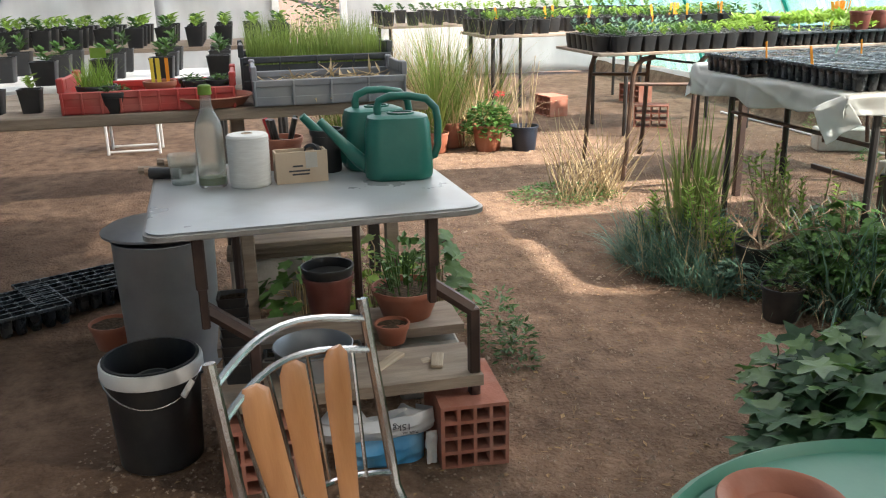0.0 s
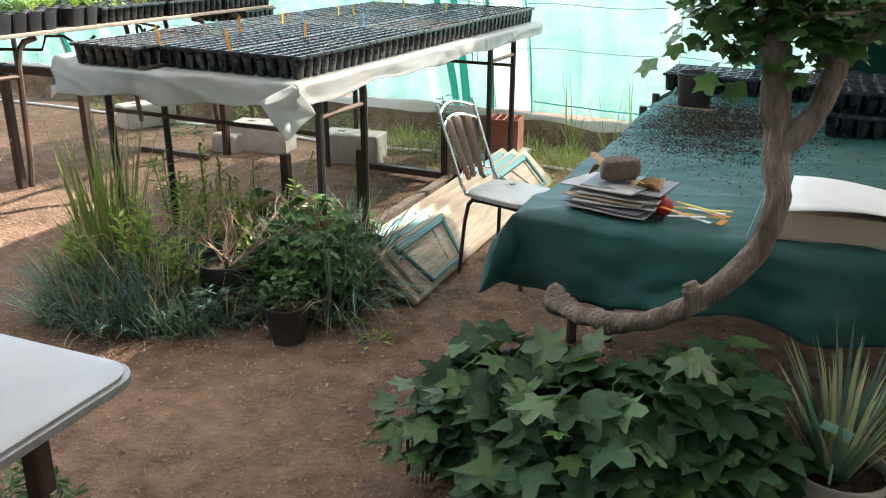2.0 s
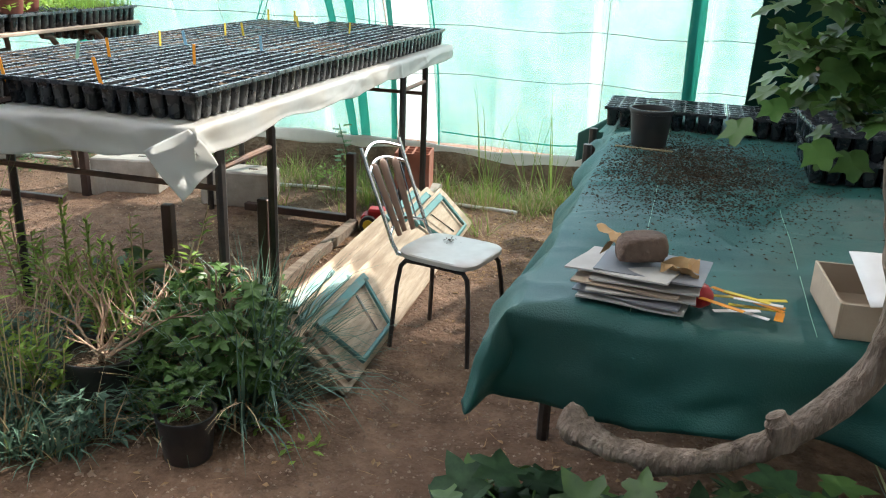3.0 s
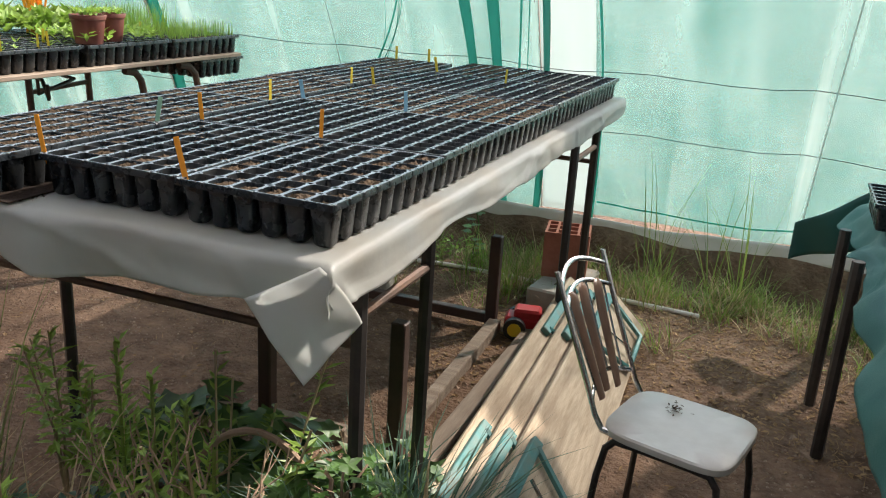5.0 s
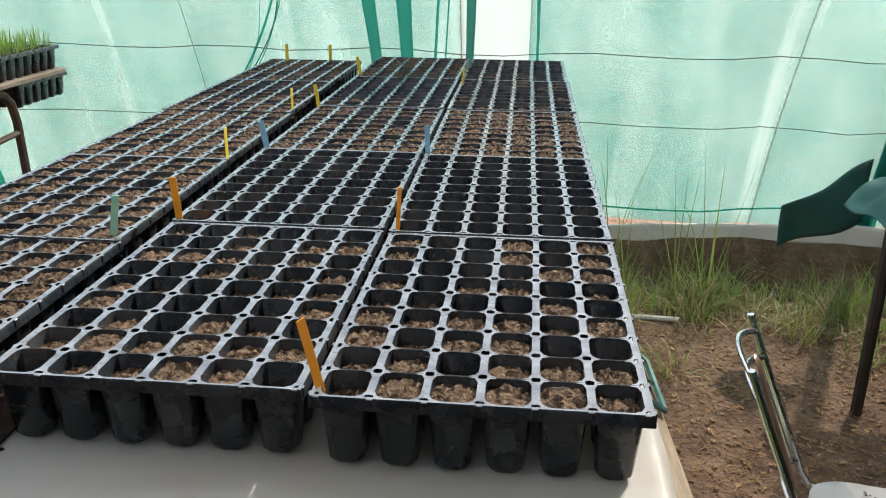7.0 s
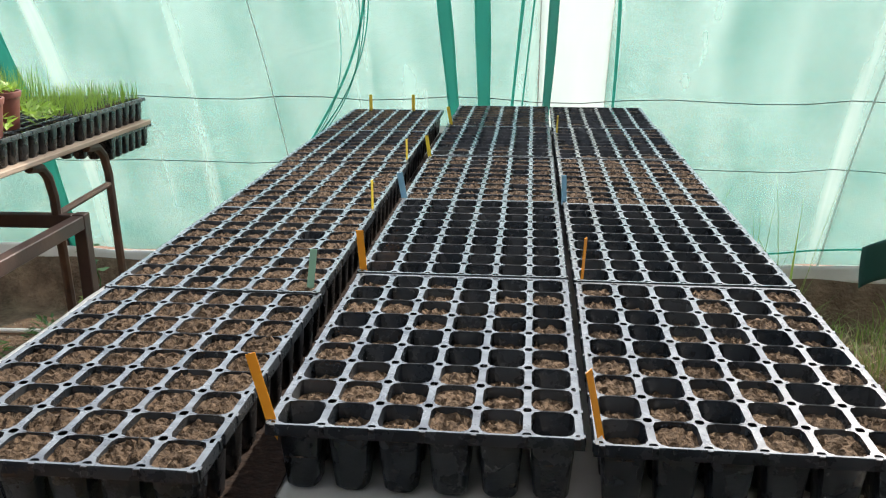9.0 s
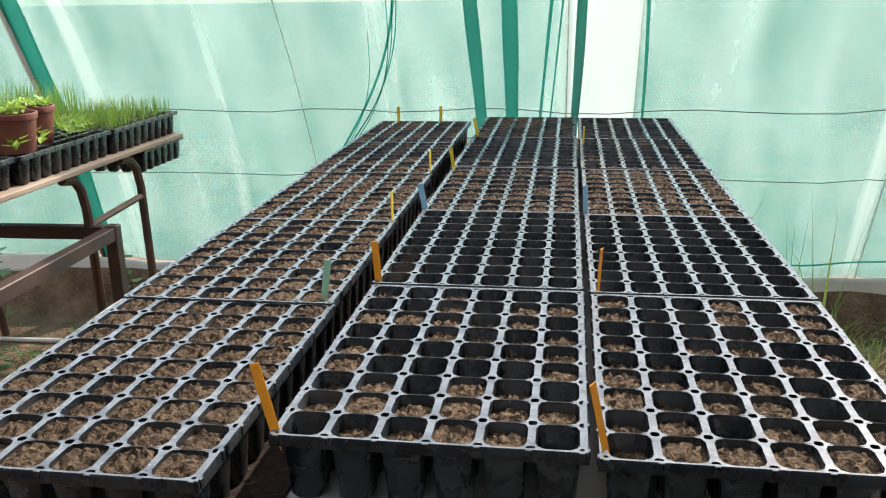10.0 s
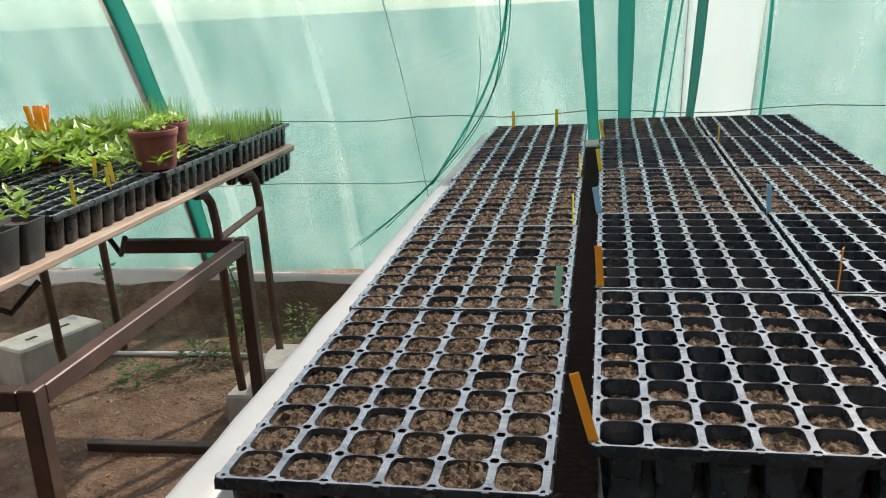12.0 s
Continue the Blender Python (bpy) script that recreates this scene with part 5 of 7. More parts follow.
def rough_stone(name, x, y, z, s, mat_, label, cat):
    bm = bmesh.new()
    bmesh.ops.create_icosphere(bm, subdivisions=3, radius=1)
    for v in bm.verts:
        k = 1 + 0.18 * noise.noise(v.co * 1.3 + Vector((x, y, 0))) + 0.05 * noise.noise(v.co * 4)
        q = Vector([math.copysign(abs(c) ** 0.42, c) for c in v.co]) * k
        v.co = Vector((q.x * s[0], q.y * s[1], q.z * s[2]))
    me = bpy.data.meshes.new(name)
    bm.to_mesh(me)
    bm.free()
    me.materials.append(mat_)
    me.shade_smooth()
    o = new(name, me)
    o.matrix_world = here @ pose(x, y, z, 4, -5, 14)
    return tagged(o, label, cat)


rough_stone("stone", 1.955, -0.40, pz + 0.105, (0.052, 0.034, 0.030), STONE, "rough dark stone weighing down a stack of papers", "stone")
mb = MB()
mb.lathe([(0.0005, -0.03), (0.018, -0.026), (0.028, -0.008), (0.028, 0.010), (0.018, 0.024), (0.008, 0.030), (0.0005, 0.031)], 14)
o = single("red_bulb", mb, RED, "small round red bulb-shaped bottle on green cloth", "bottle")
o.matrix_world = here @ pose(2.085, -0.43, TZ + 0.042, 70, 0, -60)
for k in range(11):
    mb = MB()
    mb.box((0, 0, 0.002), (0.10, 0.013, 0.0015), 0.0005)
    o = single("loose_label", mb, (TAG_YELLOW, TAG_ORANGE, WHITE)[k % 3], ("yellow", "orange", "white")[k % 3] + " plastic plant label lying on the green cloth", "plant label", (0, 0, 0), "loose labels on the cloth")
    o.matrix_world = here @ pose(2.16 + rnd.uniform(-0.05, 0.06), -0.44 + rnd.uniform(-0.05, 0.05), TZ + 0.024 + 0.0022 * k, 0, 0, rnd.uniform(-35, 30))
mb = MB()
mb.box((0, 0, 0.002), (0.05, 0.018, 0.002), 0.0005)
o = single("loose_label", mb, TAG_ORANGE, "orange plastic plant label lying on the green cloth", "plant label", (0, 0, 0), "loose labels on the cloth")
o.matrix_world = here @ pose(2.25, -0.45, TZ + 0.022, 0, 0, 80)
bx = thing("document_box", 2.52, -0.36, TZ + 0.014, "shallow cardboard box holding papers on the green cloth", "box", 4)
for c_, s_ in (((0, 0, 0.006), (0.36, 0.26, 0.008)), ((-0.177, 0, 0.04), (0.006, 0.26, 0.075)), ((0.177, 0, 0.04), (0.006, 0.26, 0.075)), ((0, -0.127, 0.04), (0.348, 0.006, 0.073)), ((0, 0.127, 0.04), (0.348, 0.006, 0.073))):
    mb = MB()
    mb.box(c_, s_, 0.001)
    part("side" if s_[2] > 0.05 else "bottom", mb, CARD, bx)
mb = MB()
mb.slab(8, 8, lambda u, v: (2.40 + 0.30 * u, -0.52 + 0.30 * v, TZ + 0.098 + 0.02 * math.sin(u * 2.5 + v)), 0.002)
single("paper_sheet", mb, WHITE, "large white paper sheet lying over a cardboard box", "paper", smooth=180)

# ---- folding table and what stands on it ----
here = frame_at((1.548, -1.759), (1.652, -1.838), 0.0, 1.03)
FZ = 0.752
ft = thing("folding_table", 1.14, -2.18, G, "grey laminate folding table with worn metal edge", "table", 3)


def rounded(hx, hy, r, z, n=6):
    out = []
    for qx, qy, a0 in ((1, 1, 0), (-1, 1, 90), (-1, -1, 180), (1, -1, 270)):
        out += [(qx * (hx - r) + r * math.cos(radians(a0 + 90 * k / n)), qy * (hy - r) + r * math.sin(radians(a0 + 90 * k / n)), z) for k in range(n + 1)]
    return out


def plate(mb, loops):
    n = len(loops[0])
    b = len(mb.v)
    for q in loops:
        mb.v.extend(q)
    for i in range(len(loops) - 1):
        mb.f.extend((b + i * n + k, b + i * n + (k + 1) % n, b + (i + 1) * n + (k + 1) % n, b + (i + 1) * n + k) for k in range(n))
    mb.f.append(tuple(b + k for k in range(n))[::-1])
    mb.f.append(tuple(b + (len(loops) - 1) * n + k for k in range(n)))


mb = MB()
z = FZ - G
plate(mb, [rounded(0.405, 0.412, 0.05, z - 0.006), rounded(0.407, 0.414, 0.05, z - 0.001), rounded(0.403, 0.410, 0.05, z)])
part("tabletop", mb, LAMINATE, ft)
mb = MB()
plate(mb, [rounded(0.408, 0.415, 0.05, z - 0.022), rounded(0.414, 0.421, 0.052, z - 0.019), rounded(0.414, 0.421, 0.052, z - 0.007), rounded(0.408, 0.415, 0.05, z - 0.0055)])
part("edge_band", mb, EDGE, ft)
for sy in (-1, 1):
    mb = MB()
    y = sy * 0.30
    mb.box((0.30, y, z - 0.10), (0.035, 0.03, 0.16), 0.004)
    part("bracket", mb, STEEL, ft)
    mb = MB()
    mb.box((0.29, y, z - 0.225), (0.028, 0.022, 0.13), 0.004)
    part("hinge", mb, STEEL, ft)
    mb = MB()
    mb.tube([(0.28, y, z - 0.24), (0.30, y + 0.11 * 1, z - 0.32)], 0.020, 6)
    part("strut", mb, STEEL, ft)
    mb = MB()
    mb.box((0.30, y + 0.115, (z - 0.32) / 2), (0.034, 0.03, z - 0.31), 0.004)
    part("leg", mb, STEEL, ft)
    mb = MB()
    mb.tube([(-0.30, y * 0.65, z - 0.022), (-0.30, y * 0.65, 0.0)], 0.014, 8)
    part("leg", mb, STEEL, ft)
mb = MB()
mb.tube([(-0.30, -0.40, z - 0.10), (-0.30, 0.36, z - 0.09)], 0.005, 6)
part("stay_rod", mb, DARKTUBE, ft)


def watering_can(x, y, rz, label):
    c = thing("watering_can", x, y, FZ, label, "watering can", rz, "green watering cans")
    mb = MB()
    plate(mb, [rounded(0.090, 0.060, 0.045, 0.0), rounded(0.098, 0.068, 0.05, 0.008), rounded(0.100, 0.070, 0.05, 0.03), rounded(0.093, 0.066, 0.048, 0.16), rounded(0.087, 0.060, 0.045, 0.180), rounded(0.070, 0.045, 0.035, 0.187)])
    part("body", mb, CANGREEN, c)
    mb = MB()
    mb.tube([(0.055, 0, 0.17), (0.058, 0, 0.205), (0.052, 0, 0.225), (0.02, 0, 0.238), (-0.03, 0, 0.238), (-0.085, 0, 0.228), (-0.112, 0, 0.20), (-0.118, 0, 0.16), (-0.116, 0, 0.09), (-0.106, 0, 0.062), (-0.092, 0, 0.058)], 0.0115, 10)
    part("handle", mb, CANGREEN, c)
    mb = MB()
    mb.tube([(0.085, 0, 0.035), (0.115, 0, 0.055), (0.17, 0, 0.115), (0.225, 0, 0.175)], [0.026, 0.022, 0.016, 0.012], 10)
    part("spout", mb, CANGREEN, c)
    mb = MB()
    mb.lathe([(0.040, 0.186), (0.040, 0.192), (0.032, 0.192), (0.032, 0.183)], 16, (-0.01, 0, 0), 1.0, 0.8)
    part("filler_rim", mb, CANGREEN, c)
    # the top is closed; a dark disc paints the shade inside the filler
    mb = MB()
    mb.add([(-0.01 + 0.031 * math.cos(6.2832 * k / 14), 0.025 * math.sin(6.2832 * k / 14), 0.1885) for k in range(14)], [tuple(range(14))])
    part("opening", mb, INK, c, "dark disc painted as shade inside the filler opening")
    return c


watering_can(1.115, -1.895, -97, "dark green plastic watering can with looped handle on table")
watering_can(0.94, -1.94, -80, "second dark green plastic watering can behind the first")
# cup, bottle, twine, wooden box
c = thing("plastic_cup", 1.02, -2.515, FZ, "cloudy clear plastic cup on the folding table", "cup")
mb = MB()
mb.lathe([(0.0005, 0.0), (0.034, 0.0), (0.042, 0.085), (0.043, 0.088), (0.0415, 0.088), (0.0335, 0.002), (0.0005, 0.002)], 20)
part("body", mb, CLEAR, c)
c = thing("glass_bottle", 1.075, -2.43, FZ, "cloudy plastic spray bottle with a bright green cap", "bottle")
mb = MB()
mb.lathe([(0.0005, 0.0), (0.036, 0.0), (0.040, 0.006), (0.040, 0.16), (0.034, 0.19), (0.020, 0.215), (0.016, 0.235), (0.0155, 0.265), (0.0145, 0.265), (0.015, 0.235), (0.019, 0.214), (0.033, 0.188), (0.0388, 0.16), (0.0388, 0.008), (0.0005, 0.003)], 22)
part("body", mb, CLEAR, c)
mb = MB()
mb.lathe([(0.018, 0.262), (0.019, 0.264), (0.018, 0.286), (0.014, 0.289), (0.0005, 0.289)], 16)
part("cap", mb, LEAFLIGHT, c, "bright green screw cap")
mb = MB()
mb.lathe([(0.0005, 0.004), (0.0383, 0.009), (0.0383, 0.030), (0.0005, 0.030)], 18)
part("liquid", mb, GRASS, c, "shallow greenish liquid")
c = thing("twine_spool", 1.09, -2.325, FZ, "thick spool of white twine standing on the table", "spool of twine")
mb = MB()
prof = [(0.015, 0.0), (0.055, 0.0)]
for k in range(26):
    prof += [(0.0585 + 0.0014 * (k % 2), 0.004 + 0.0055 * k)]
prof += [(0.055, 0.148), (0.018, 0.150), (0.016, 0.140), (0.016, 0.0)]
mb.lathe(prof, 28)
part("winding", mb, YARN, c)
mb = MB()
mb.lathe([(0.016, 0.10), (0.016, 0.151), (0.012, 0.151), (0.012, 0.10)], 14)
part("core", mb, CARD, c)
c = thing("wooden_box", 1.08, -2.18, FZ, "small wooden box with finger joints and a paper label", "box", 5)
for cc, ss, nm in (((0.028, 0, 0.046), (0.006, 0.15, 0.092), "front"), ((-0.028, 0, 0.046), (0.006, 0.15, 0.092), "back"), ((0, -0.072, 0.046), (0.05, 0.006, 0.09), "side"), ((0, 0.072, 0.046), (0.05, 0.006, 0.09), "side"), ((0, 0, 0.004), (0.05, 0.138, 0.006), "bottom")):
    mb = MB()
    mb.box(cc, ss, 0.001)
    part(nm, mb, CARD, c)
mb = MB()
mb.box((0.0318, 0.028, 0.066), (0.0012, 0.034, 0.045), 0.0003)
part("paper_label", mb, PAPER, c, "white paper label")
for k, (yy, zz, ll) in enumerate(((-0.012, 0.05, 0.03), (-0.008, 0.036, 0.06), (-0.004, 0.026, 0.05))):
    mb = MB()
    mb.box((0.0316, yy, zz), (0.0006, ll, 0.005), 0.0002)
    part("print", mb, INK, c, "line of unreadable dark print")
round_pot(0.96, -2.09, FZ, 0.05, 0.13, POTBLACK, "black plastic pot behind the wooden box", taper=0.85)
tp = round_pot(0.88, -2.22, FZ, 0.062, 0.10, TERRA, "terracotta pot holding hand tools", taper=0.8)
for k in range(5):
    mb = MB()
    a = rnd.uniform(0, 6.28)
    mb.tube([(0.02 * math.cos(a), 0.02 * math.sin(a), 0.06), (0.05 * math.cos(a), 0.05 * math.sin(a), 0.16)], 0.009, 8)
    part("tool_handle", mb, (DARKTUBE, RED, POTBLACK, CHROME, STEEL)[k], tp)
for k in range(6):
    mb = MB()
    mb.tube([(0, 0, 0), (0.004, 0.06, 0.003), (0.0, 0.14, 0)], [0.013, 0.010, 0.013], 8)
    o = single("tool_handle", mb, (WOOD, TWIG, WOOD)[k % 3], "turned wooden tool handle lying in a heap", "tool", (0, 0, 0), "wooden tool handles")
    o.matrix_world = here @ pose(0.84 + 0.03 * (k % 3), -2.66 + 0.02 * k, FZ + 0.014 + 0.022 * (k // 3), 0, 0, rnd.uniform(-25, 35))
mb = MB()
mb.tube([(0, 0, 0), (0, 0.09, 0)], 0.018, 10)
o = single("black_roll", mb, POTBLACK, "short black plastic roll on the table", "roll")
o.matrix_world = here @ pose(0.92, -2.62, FZ + 0.018, 0, 0, -10)
mb = MB()
mb.lathe([(0.025, 0), (0.027, 0.03), (0.025, 0.04), (0.016, 0.042), (0.016, 0.002), (0.025, 0)], 16)
o = single("hose_ring", mb, POTBLACK, "black rubber hose fitting on the box", "fitting")
o.matrix_world = here @ pose(1.03, -2.13, FZ + 0.07, 75, 0, 60)

# ---- shelf of plank and bricks under the folding table ----
hollow_brick(1.37, -1.76, G, 4, 4, (0.195, 0.30, 0.195), 92, "red hollow clay brick carrying a plank").matrix_world = here @ pose(1.345, -1.762, G, 0, 0, 88)
hollow_brick(1.33, -2.39, G, 4, 4, (0.195, 0.30, 0.195), 92, "red hollow clay brick carrying a plank").matrix_world = here @ pose(1.335, -2.365, G, 0, 0, 92)
mb = MB()
mb.slab(30, 6, lambda u, v: (1.21 + 0.24 * v + 0.004 * nz(u * 8, v, 1), -2.47 + 0.74 * u, G + 0.195 + 0.035 + 0.002 * nz(u * 9, v * 3, 1)), 0.033)
single("plank", mb, WOOD, "weathered paint-stained plank lying on hollow bricks", "plank", smooth=35)
mb = MB()
mb.slab(30, 6, lambda u, v: (0.84 + 0.22 * v, -2.47 + 0.78 * u, G + 0.23 + 0.002 * nz(u * 9, v * 3, 1)), 0.03)
single("plank", mb, WOOD, "grey weathered plank carrying pots under the table", "plank", smooth=35)
concrete_block(0.95, -2.35, 88, (0.2, 0.2, 0.198))
concrete_block(0.95, -1.80, 88, (0.2, 0.2, 0.198))
PZ = G + 0.233
pan = thing("cooking_pot", 1.28, -2.19, PZ, "dented grey enamel cooking pot on a plank", "pot")
mb = MB()
mb.lathe([(0.0005, 0.0), (0.095, 0.0), (0.108, 0.008), (0.112, 0.10), (0.116, 0.104), (0.113, 0.106), (0.108, 0.10), (0.104, 0.01), (0.0005, 0.005)], 30)
part("body", mb, ZINC, pan)
for s in (-1, 1):
    mb = MB()
    mb.tube([(s * 0.03, -0.11, 0.085), (s * 0.03, -0.135, 0.085), (-s * 0.03, -0.135, 0.085), (-s * 0.03, -0.11, 0.085)] if s > 0 else [(0.03, 0.11, 0.085), (0.03, 0.135, 0.085), (-0.03, 0.135, 0.085), (-0.03, 0.11, 0.085)], 0.006, 6)
    part("handle", mb, POTBLACK, pan)
for k in range(8):
    square_pot(1.30, -2.40, PZ + 0.028 * k, "nested square black plastic pots stacked on a plank", None, 0.95, "stack of square pots")
round_pot(0.86, -2.105, PZ, 0.085, 0.17, REDPOT, "tall red-brown plastic pots nested on a plank", taper=0.72, soil=False)
round_pot(0.86, -2.105, PZ + 0.033, 0.086, 0.17, POTBLACK, "dark plastic pot nested in a red-brown one", taper=0.72, soil=False)
bowl = round_pot(0.93, -1.855, PZ, 0.115, 0.13, TERRA, "wide terracotta bowl planted with straggling herbs", taper=0.62)
mb = MB()
for _ in range(150):
    a, q = rnd.uniform(0, 6.28), 0.10 * math.sqrt(rnd.random())
    p = Vector((q * math.cos(a), q * math.sin(a), 0.11 + rnd.uniform(0, 0.16)))
    mb.leaf(p, (math.cos(a), math.sin(a), rnd.uniform(0, 1)), (0, 0, 1), rnd.uniform(0.025, 0.05), rnd.uniform(0.012, 0.024))
for _ in range(24):
    a = rnd.uniform(0, 6.28)
    mb.tube([(0.05 * math.cos(a), 0.05 * math.sin(a), 0.1), (0.08 * math.cos(a), 0.08 * math.sin(a), 0.22)], 0.0022, 4)
part("plant", mb, LEAF, bowl)
round_pot(1.08, -1.93, PZ, 0.055, 0.065, TERRA, "small terracotta pot on a plank", taper=0.75)
tr = thing("pot_saucer_tray", 1.32, -1.93, PZ, "rectangular terracotta plant tray holding wooden offcuts", "tray", -4)
mb = MB()
plate(mb, [rounded(0.068, 0.14, 0.02, 0.0), rounded(0.075, 0.15, 0.02, 0.022), rounded(0.078, 0.153, 0.02, 0.024), rounded(0.071, 0.146, 0.018, 0.022), rounded(0.066, 0.138, 0.018, 0.005)])
part("tray", mb, TERRA, tr)
for k, (xx, yy, l_) in enumerate(((0.0, 0.03, 0.10), (-0.02, -0.05, 0.13), (0.02, 0.09, 0.08))):
    mb = MB()
    mb.box((0, 0, 0), (0.035, l_, 0.012), 0.002)
    o = single("wood_offcut", mb, PLANK, "small pale wooden offcut lying in a plant tray", "wood offcut", (0, 0, 0), "wood offcuts")
    o.matrix_world = here @ pose(1.32 + xx, -1.93 + yy, PZ + 0.022 + 0.008 * k, 4, 0, 15 + 30 * k)
sack = thing("fertiliser_sack", 1.37, -2.03, G, "blue and white plastic sack squeezed between bricks", "sack", 2)


def bulge(y0, y1, z0, z1, depth, k):
    return lambda u, v: (depth * (0.5 + 0.5 * math.sin(math.pi * min(1, max(0, u))) ** 0.5) * (0.8 + 0.2 * math.sin(math.pi * v)) + 0.015 * nz(u * 4, v * 4 + k, 1.0), y0 + (y1 - y0) * u, z0 + (z1 - z0) * v)


mb = MB()
mb.slab(26, 12, bulge(-0.13, 0.13, 0.005, 0.10, 0.09, 0), 0.06)
lower = part("lower_sack", mb, BLUE, sack, "blue printed sack side")
mb = MB()
mb.slab(26, 10, bulge(-0.17, 0.16, 0.098, 0.160, 0.10, 3), 0.06)
upper = part("upper_sack", mb, BAGWHITE, sack, "crumpled white sack side")
mb = MB()
mb.slab(8, 10, lambda u, v: (0.096 + 0.006 * nz(u * 3, v * 3, 1), 0.125 + 0.03 * u, 0.01 + 0.10 * v), 0.01)
part("sack_end", mb, BAGWHITE, sack, "white sealed sack end")


def lettering(body, size, mat_, parent_, m):
    cu = bpy.data.curves.new("text", "FONT")
    cu.body, cu.size, cu.extrude, cu.align_x = body, size, 0.0004, "CENTER"
    tmp = new("text", cu)
    me = bpy.data.meshes.new_from_object(tmp)
    bpy.data.objects.remove(tmp)
    me.materials.clear()
    me.materials.append(mat_)
    o = new("lettering", me)
    o.parent = parent_
    o.matrix_local = m
    return o


lettering("15kg", 0.028, INK, upper, pose(0.106, 0.055, 0.152, 88, 180, 90))
lettering("Poids net :", 0.012, INK, upper, pose(0.107, 0.075, 0.128, 88, 180, 90))

# bucket, bin, trays on the soil
bk = thing("bucket", 1.205, -2.645, G, "black plastic bucket with white rim and wire handle", "bucket")
mb = MB()
mb.lathe([(0.0005, 0.0), (0.105, 0.0), (0.112, 0.005), (0.128, 0.255), (0.128, 0.262), (0.120, 0.262), (0.106, 0.02), (0.0005, 0.016)], 34)
part("body", mb, POTBLACK, bk)
mb = MB()
mb.lathe([(0.1265, 0.222), (0.1345, 0.223), (0.1365, 0.228), (0.1365, 0.252), (0.1335, 0.258), (0.128, 0.258)], 34)
part("rim_band", mb, WHITE, bk, "dirty white rim band")
mb = MB()
mb.tube([(0.137 * math.cos(a), 0.137 * math.sin(a), 0.235 - 0.055 * math.sin(math.pi * k / 12)) for k, a in [(k, -1.2 + 2.5 * k / 12) for k in range(13)]], 0.0022, 6)
wire = part("wire_handle", mb, CHROME, bk)
mb = MB()
mb.tube([(0.115, 0.085, 0.195), (0.09, 0.11, 0.222)], 0.008, 8)
part("grip", mb, WHITE, wire, "white plastic grip")
mb = MB()
for k in range(3):
    mb.tube([((0.085 - 0.02 * k) * math.cos(6.2832 * q / 20), (0.085 - 0.02 * k) * math.sin(6.2832 * q / 20), 0.18 + 0.012 * k) for q in range(21)], 0.008, 6)
part("hose_coil", mb, POTBLACK, bk, "black hose coiled inside")
bk.scale = (1.08, 1.08, 1.27)
bn = thing("dustbin", 0.52, -2.65, G, "dull grey metal dustbin with a loose lid", "dustbin")
mb = MB()
mb.lathe([(0.0005, 0.0), (0.150, 0.0), (0.156, 0.006), (0.168, 0.42), (0.172, 0.43), (0.164, 0.43), (0.152, 0.02), (0.0005, 0.012)], 36)
part("body", mb, ZINC, bn)
mb = MB()
mb.lathe([(0.185, 0.440), (0.186, 0.448), (0.16, 0.462), (0.08, 0.474), (0.0005, 0.477)], 36, (-0.04, -0.02, 0))
part("lid", mb, ZINC, bn)
bn.scale = (1.07, 1.07, 1.17)
t_ = seed_tray(-0.28, -3.10, G + 0.004, "deep", "empty black seed tray lying on the soil", 28, group="seed trays on the soil")
seed_tray(-0.02, -3.40, G + 0.004, "deep", "empty black seed tray lying on the soil", 28, group="seed trays on the soil")
round_pot(0.30, -2.90, G, 0.085, 0.10, TERRA, "small terracotta pot standing on the soil", taper=0.75)

# ---- green garden table with a saucer ----
here = Matrix()
gt = thing("garden_table", 3.21, -1.74, G, "round green plastic garden table", "table")
mb = MB()
mb.lathe([(0.0005, 0.700), (0.30, 0.702), (0.325, 0.706), (0.333, 0.716), (0.335, 0.718), (0.345, 0.712), (0.346, 0.690), (0.335, 0.685), (0.0005, 0.690)], 48)
part("tabletop", mb, TABLEGREEN, gt)
gt.scale = (1.0, 1.0, 1.08)
for k in range(3):
    mb = MB()
    a = 2.1 * k + 0.4
    mb.tube([(0.10 * math.cos(a), 0.10 * math.sin(a), 0.69), (0.16 * math.cos(a), 0.16 * math.sin(a), 0.35), (0.26 * math.cos(a), 0.26 * math.sin(a), 0.0)], 0.02, 8)
    part("leg", mb, TABLEGREEN, gt)
mb = MB()
mb.lathe([(0.0005, 0.003), (0.054, 0.003), (0.068, 0.022), (0.074, 0.024), (0.072, 0.027), (0.064, 0.025), (0.050, 0.007), (0.0005, 0.007)], 36)
single("saucer", mb, TERRA, "terracotta plastic saucer on the green garden table", "saucer", (3.005, -1.85, 0.742))

here = frame_at((0.835, -0.375), (0.805, -0.335))
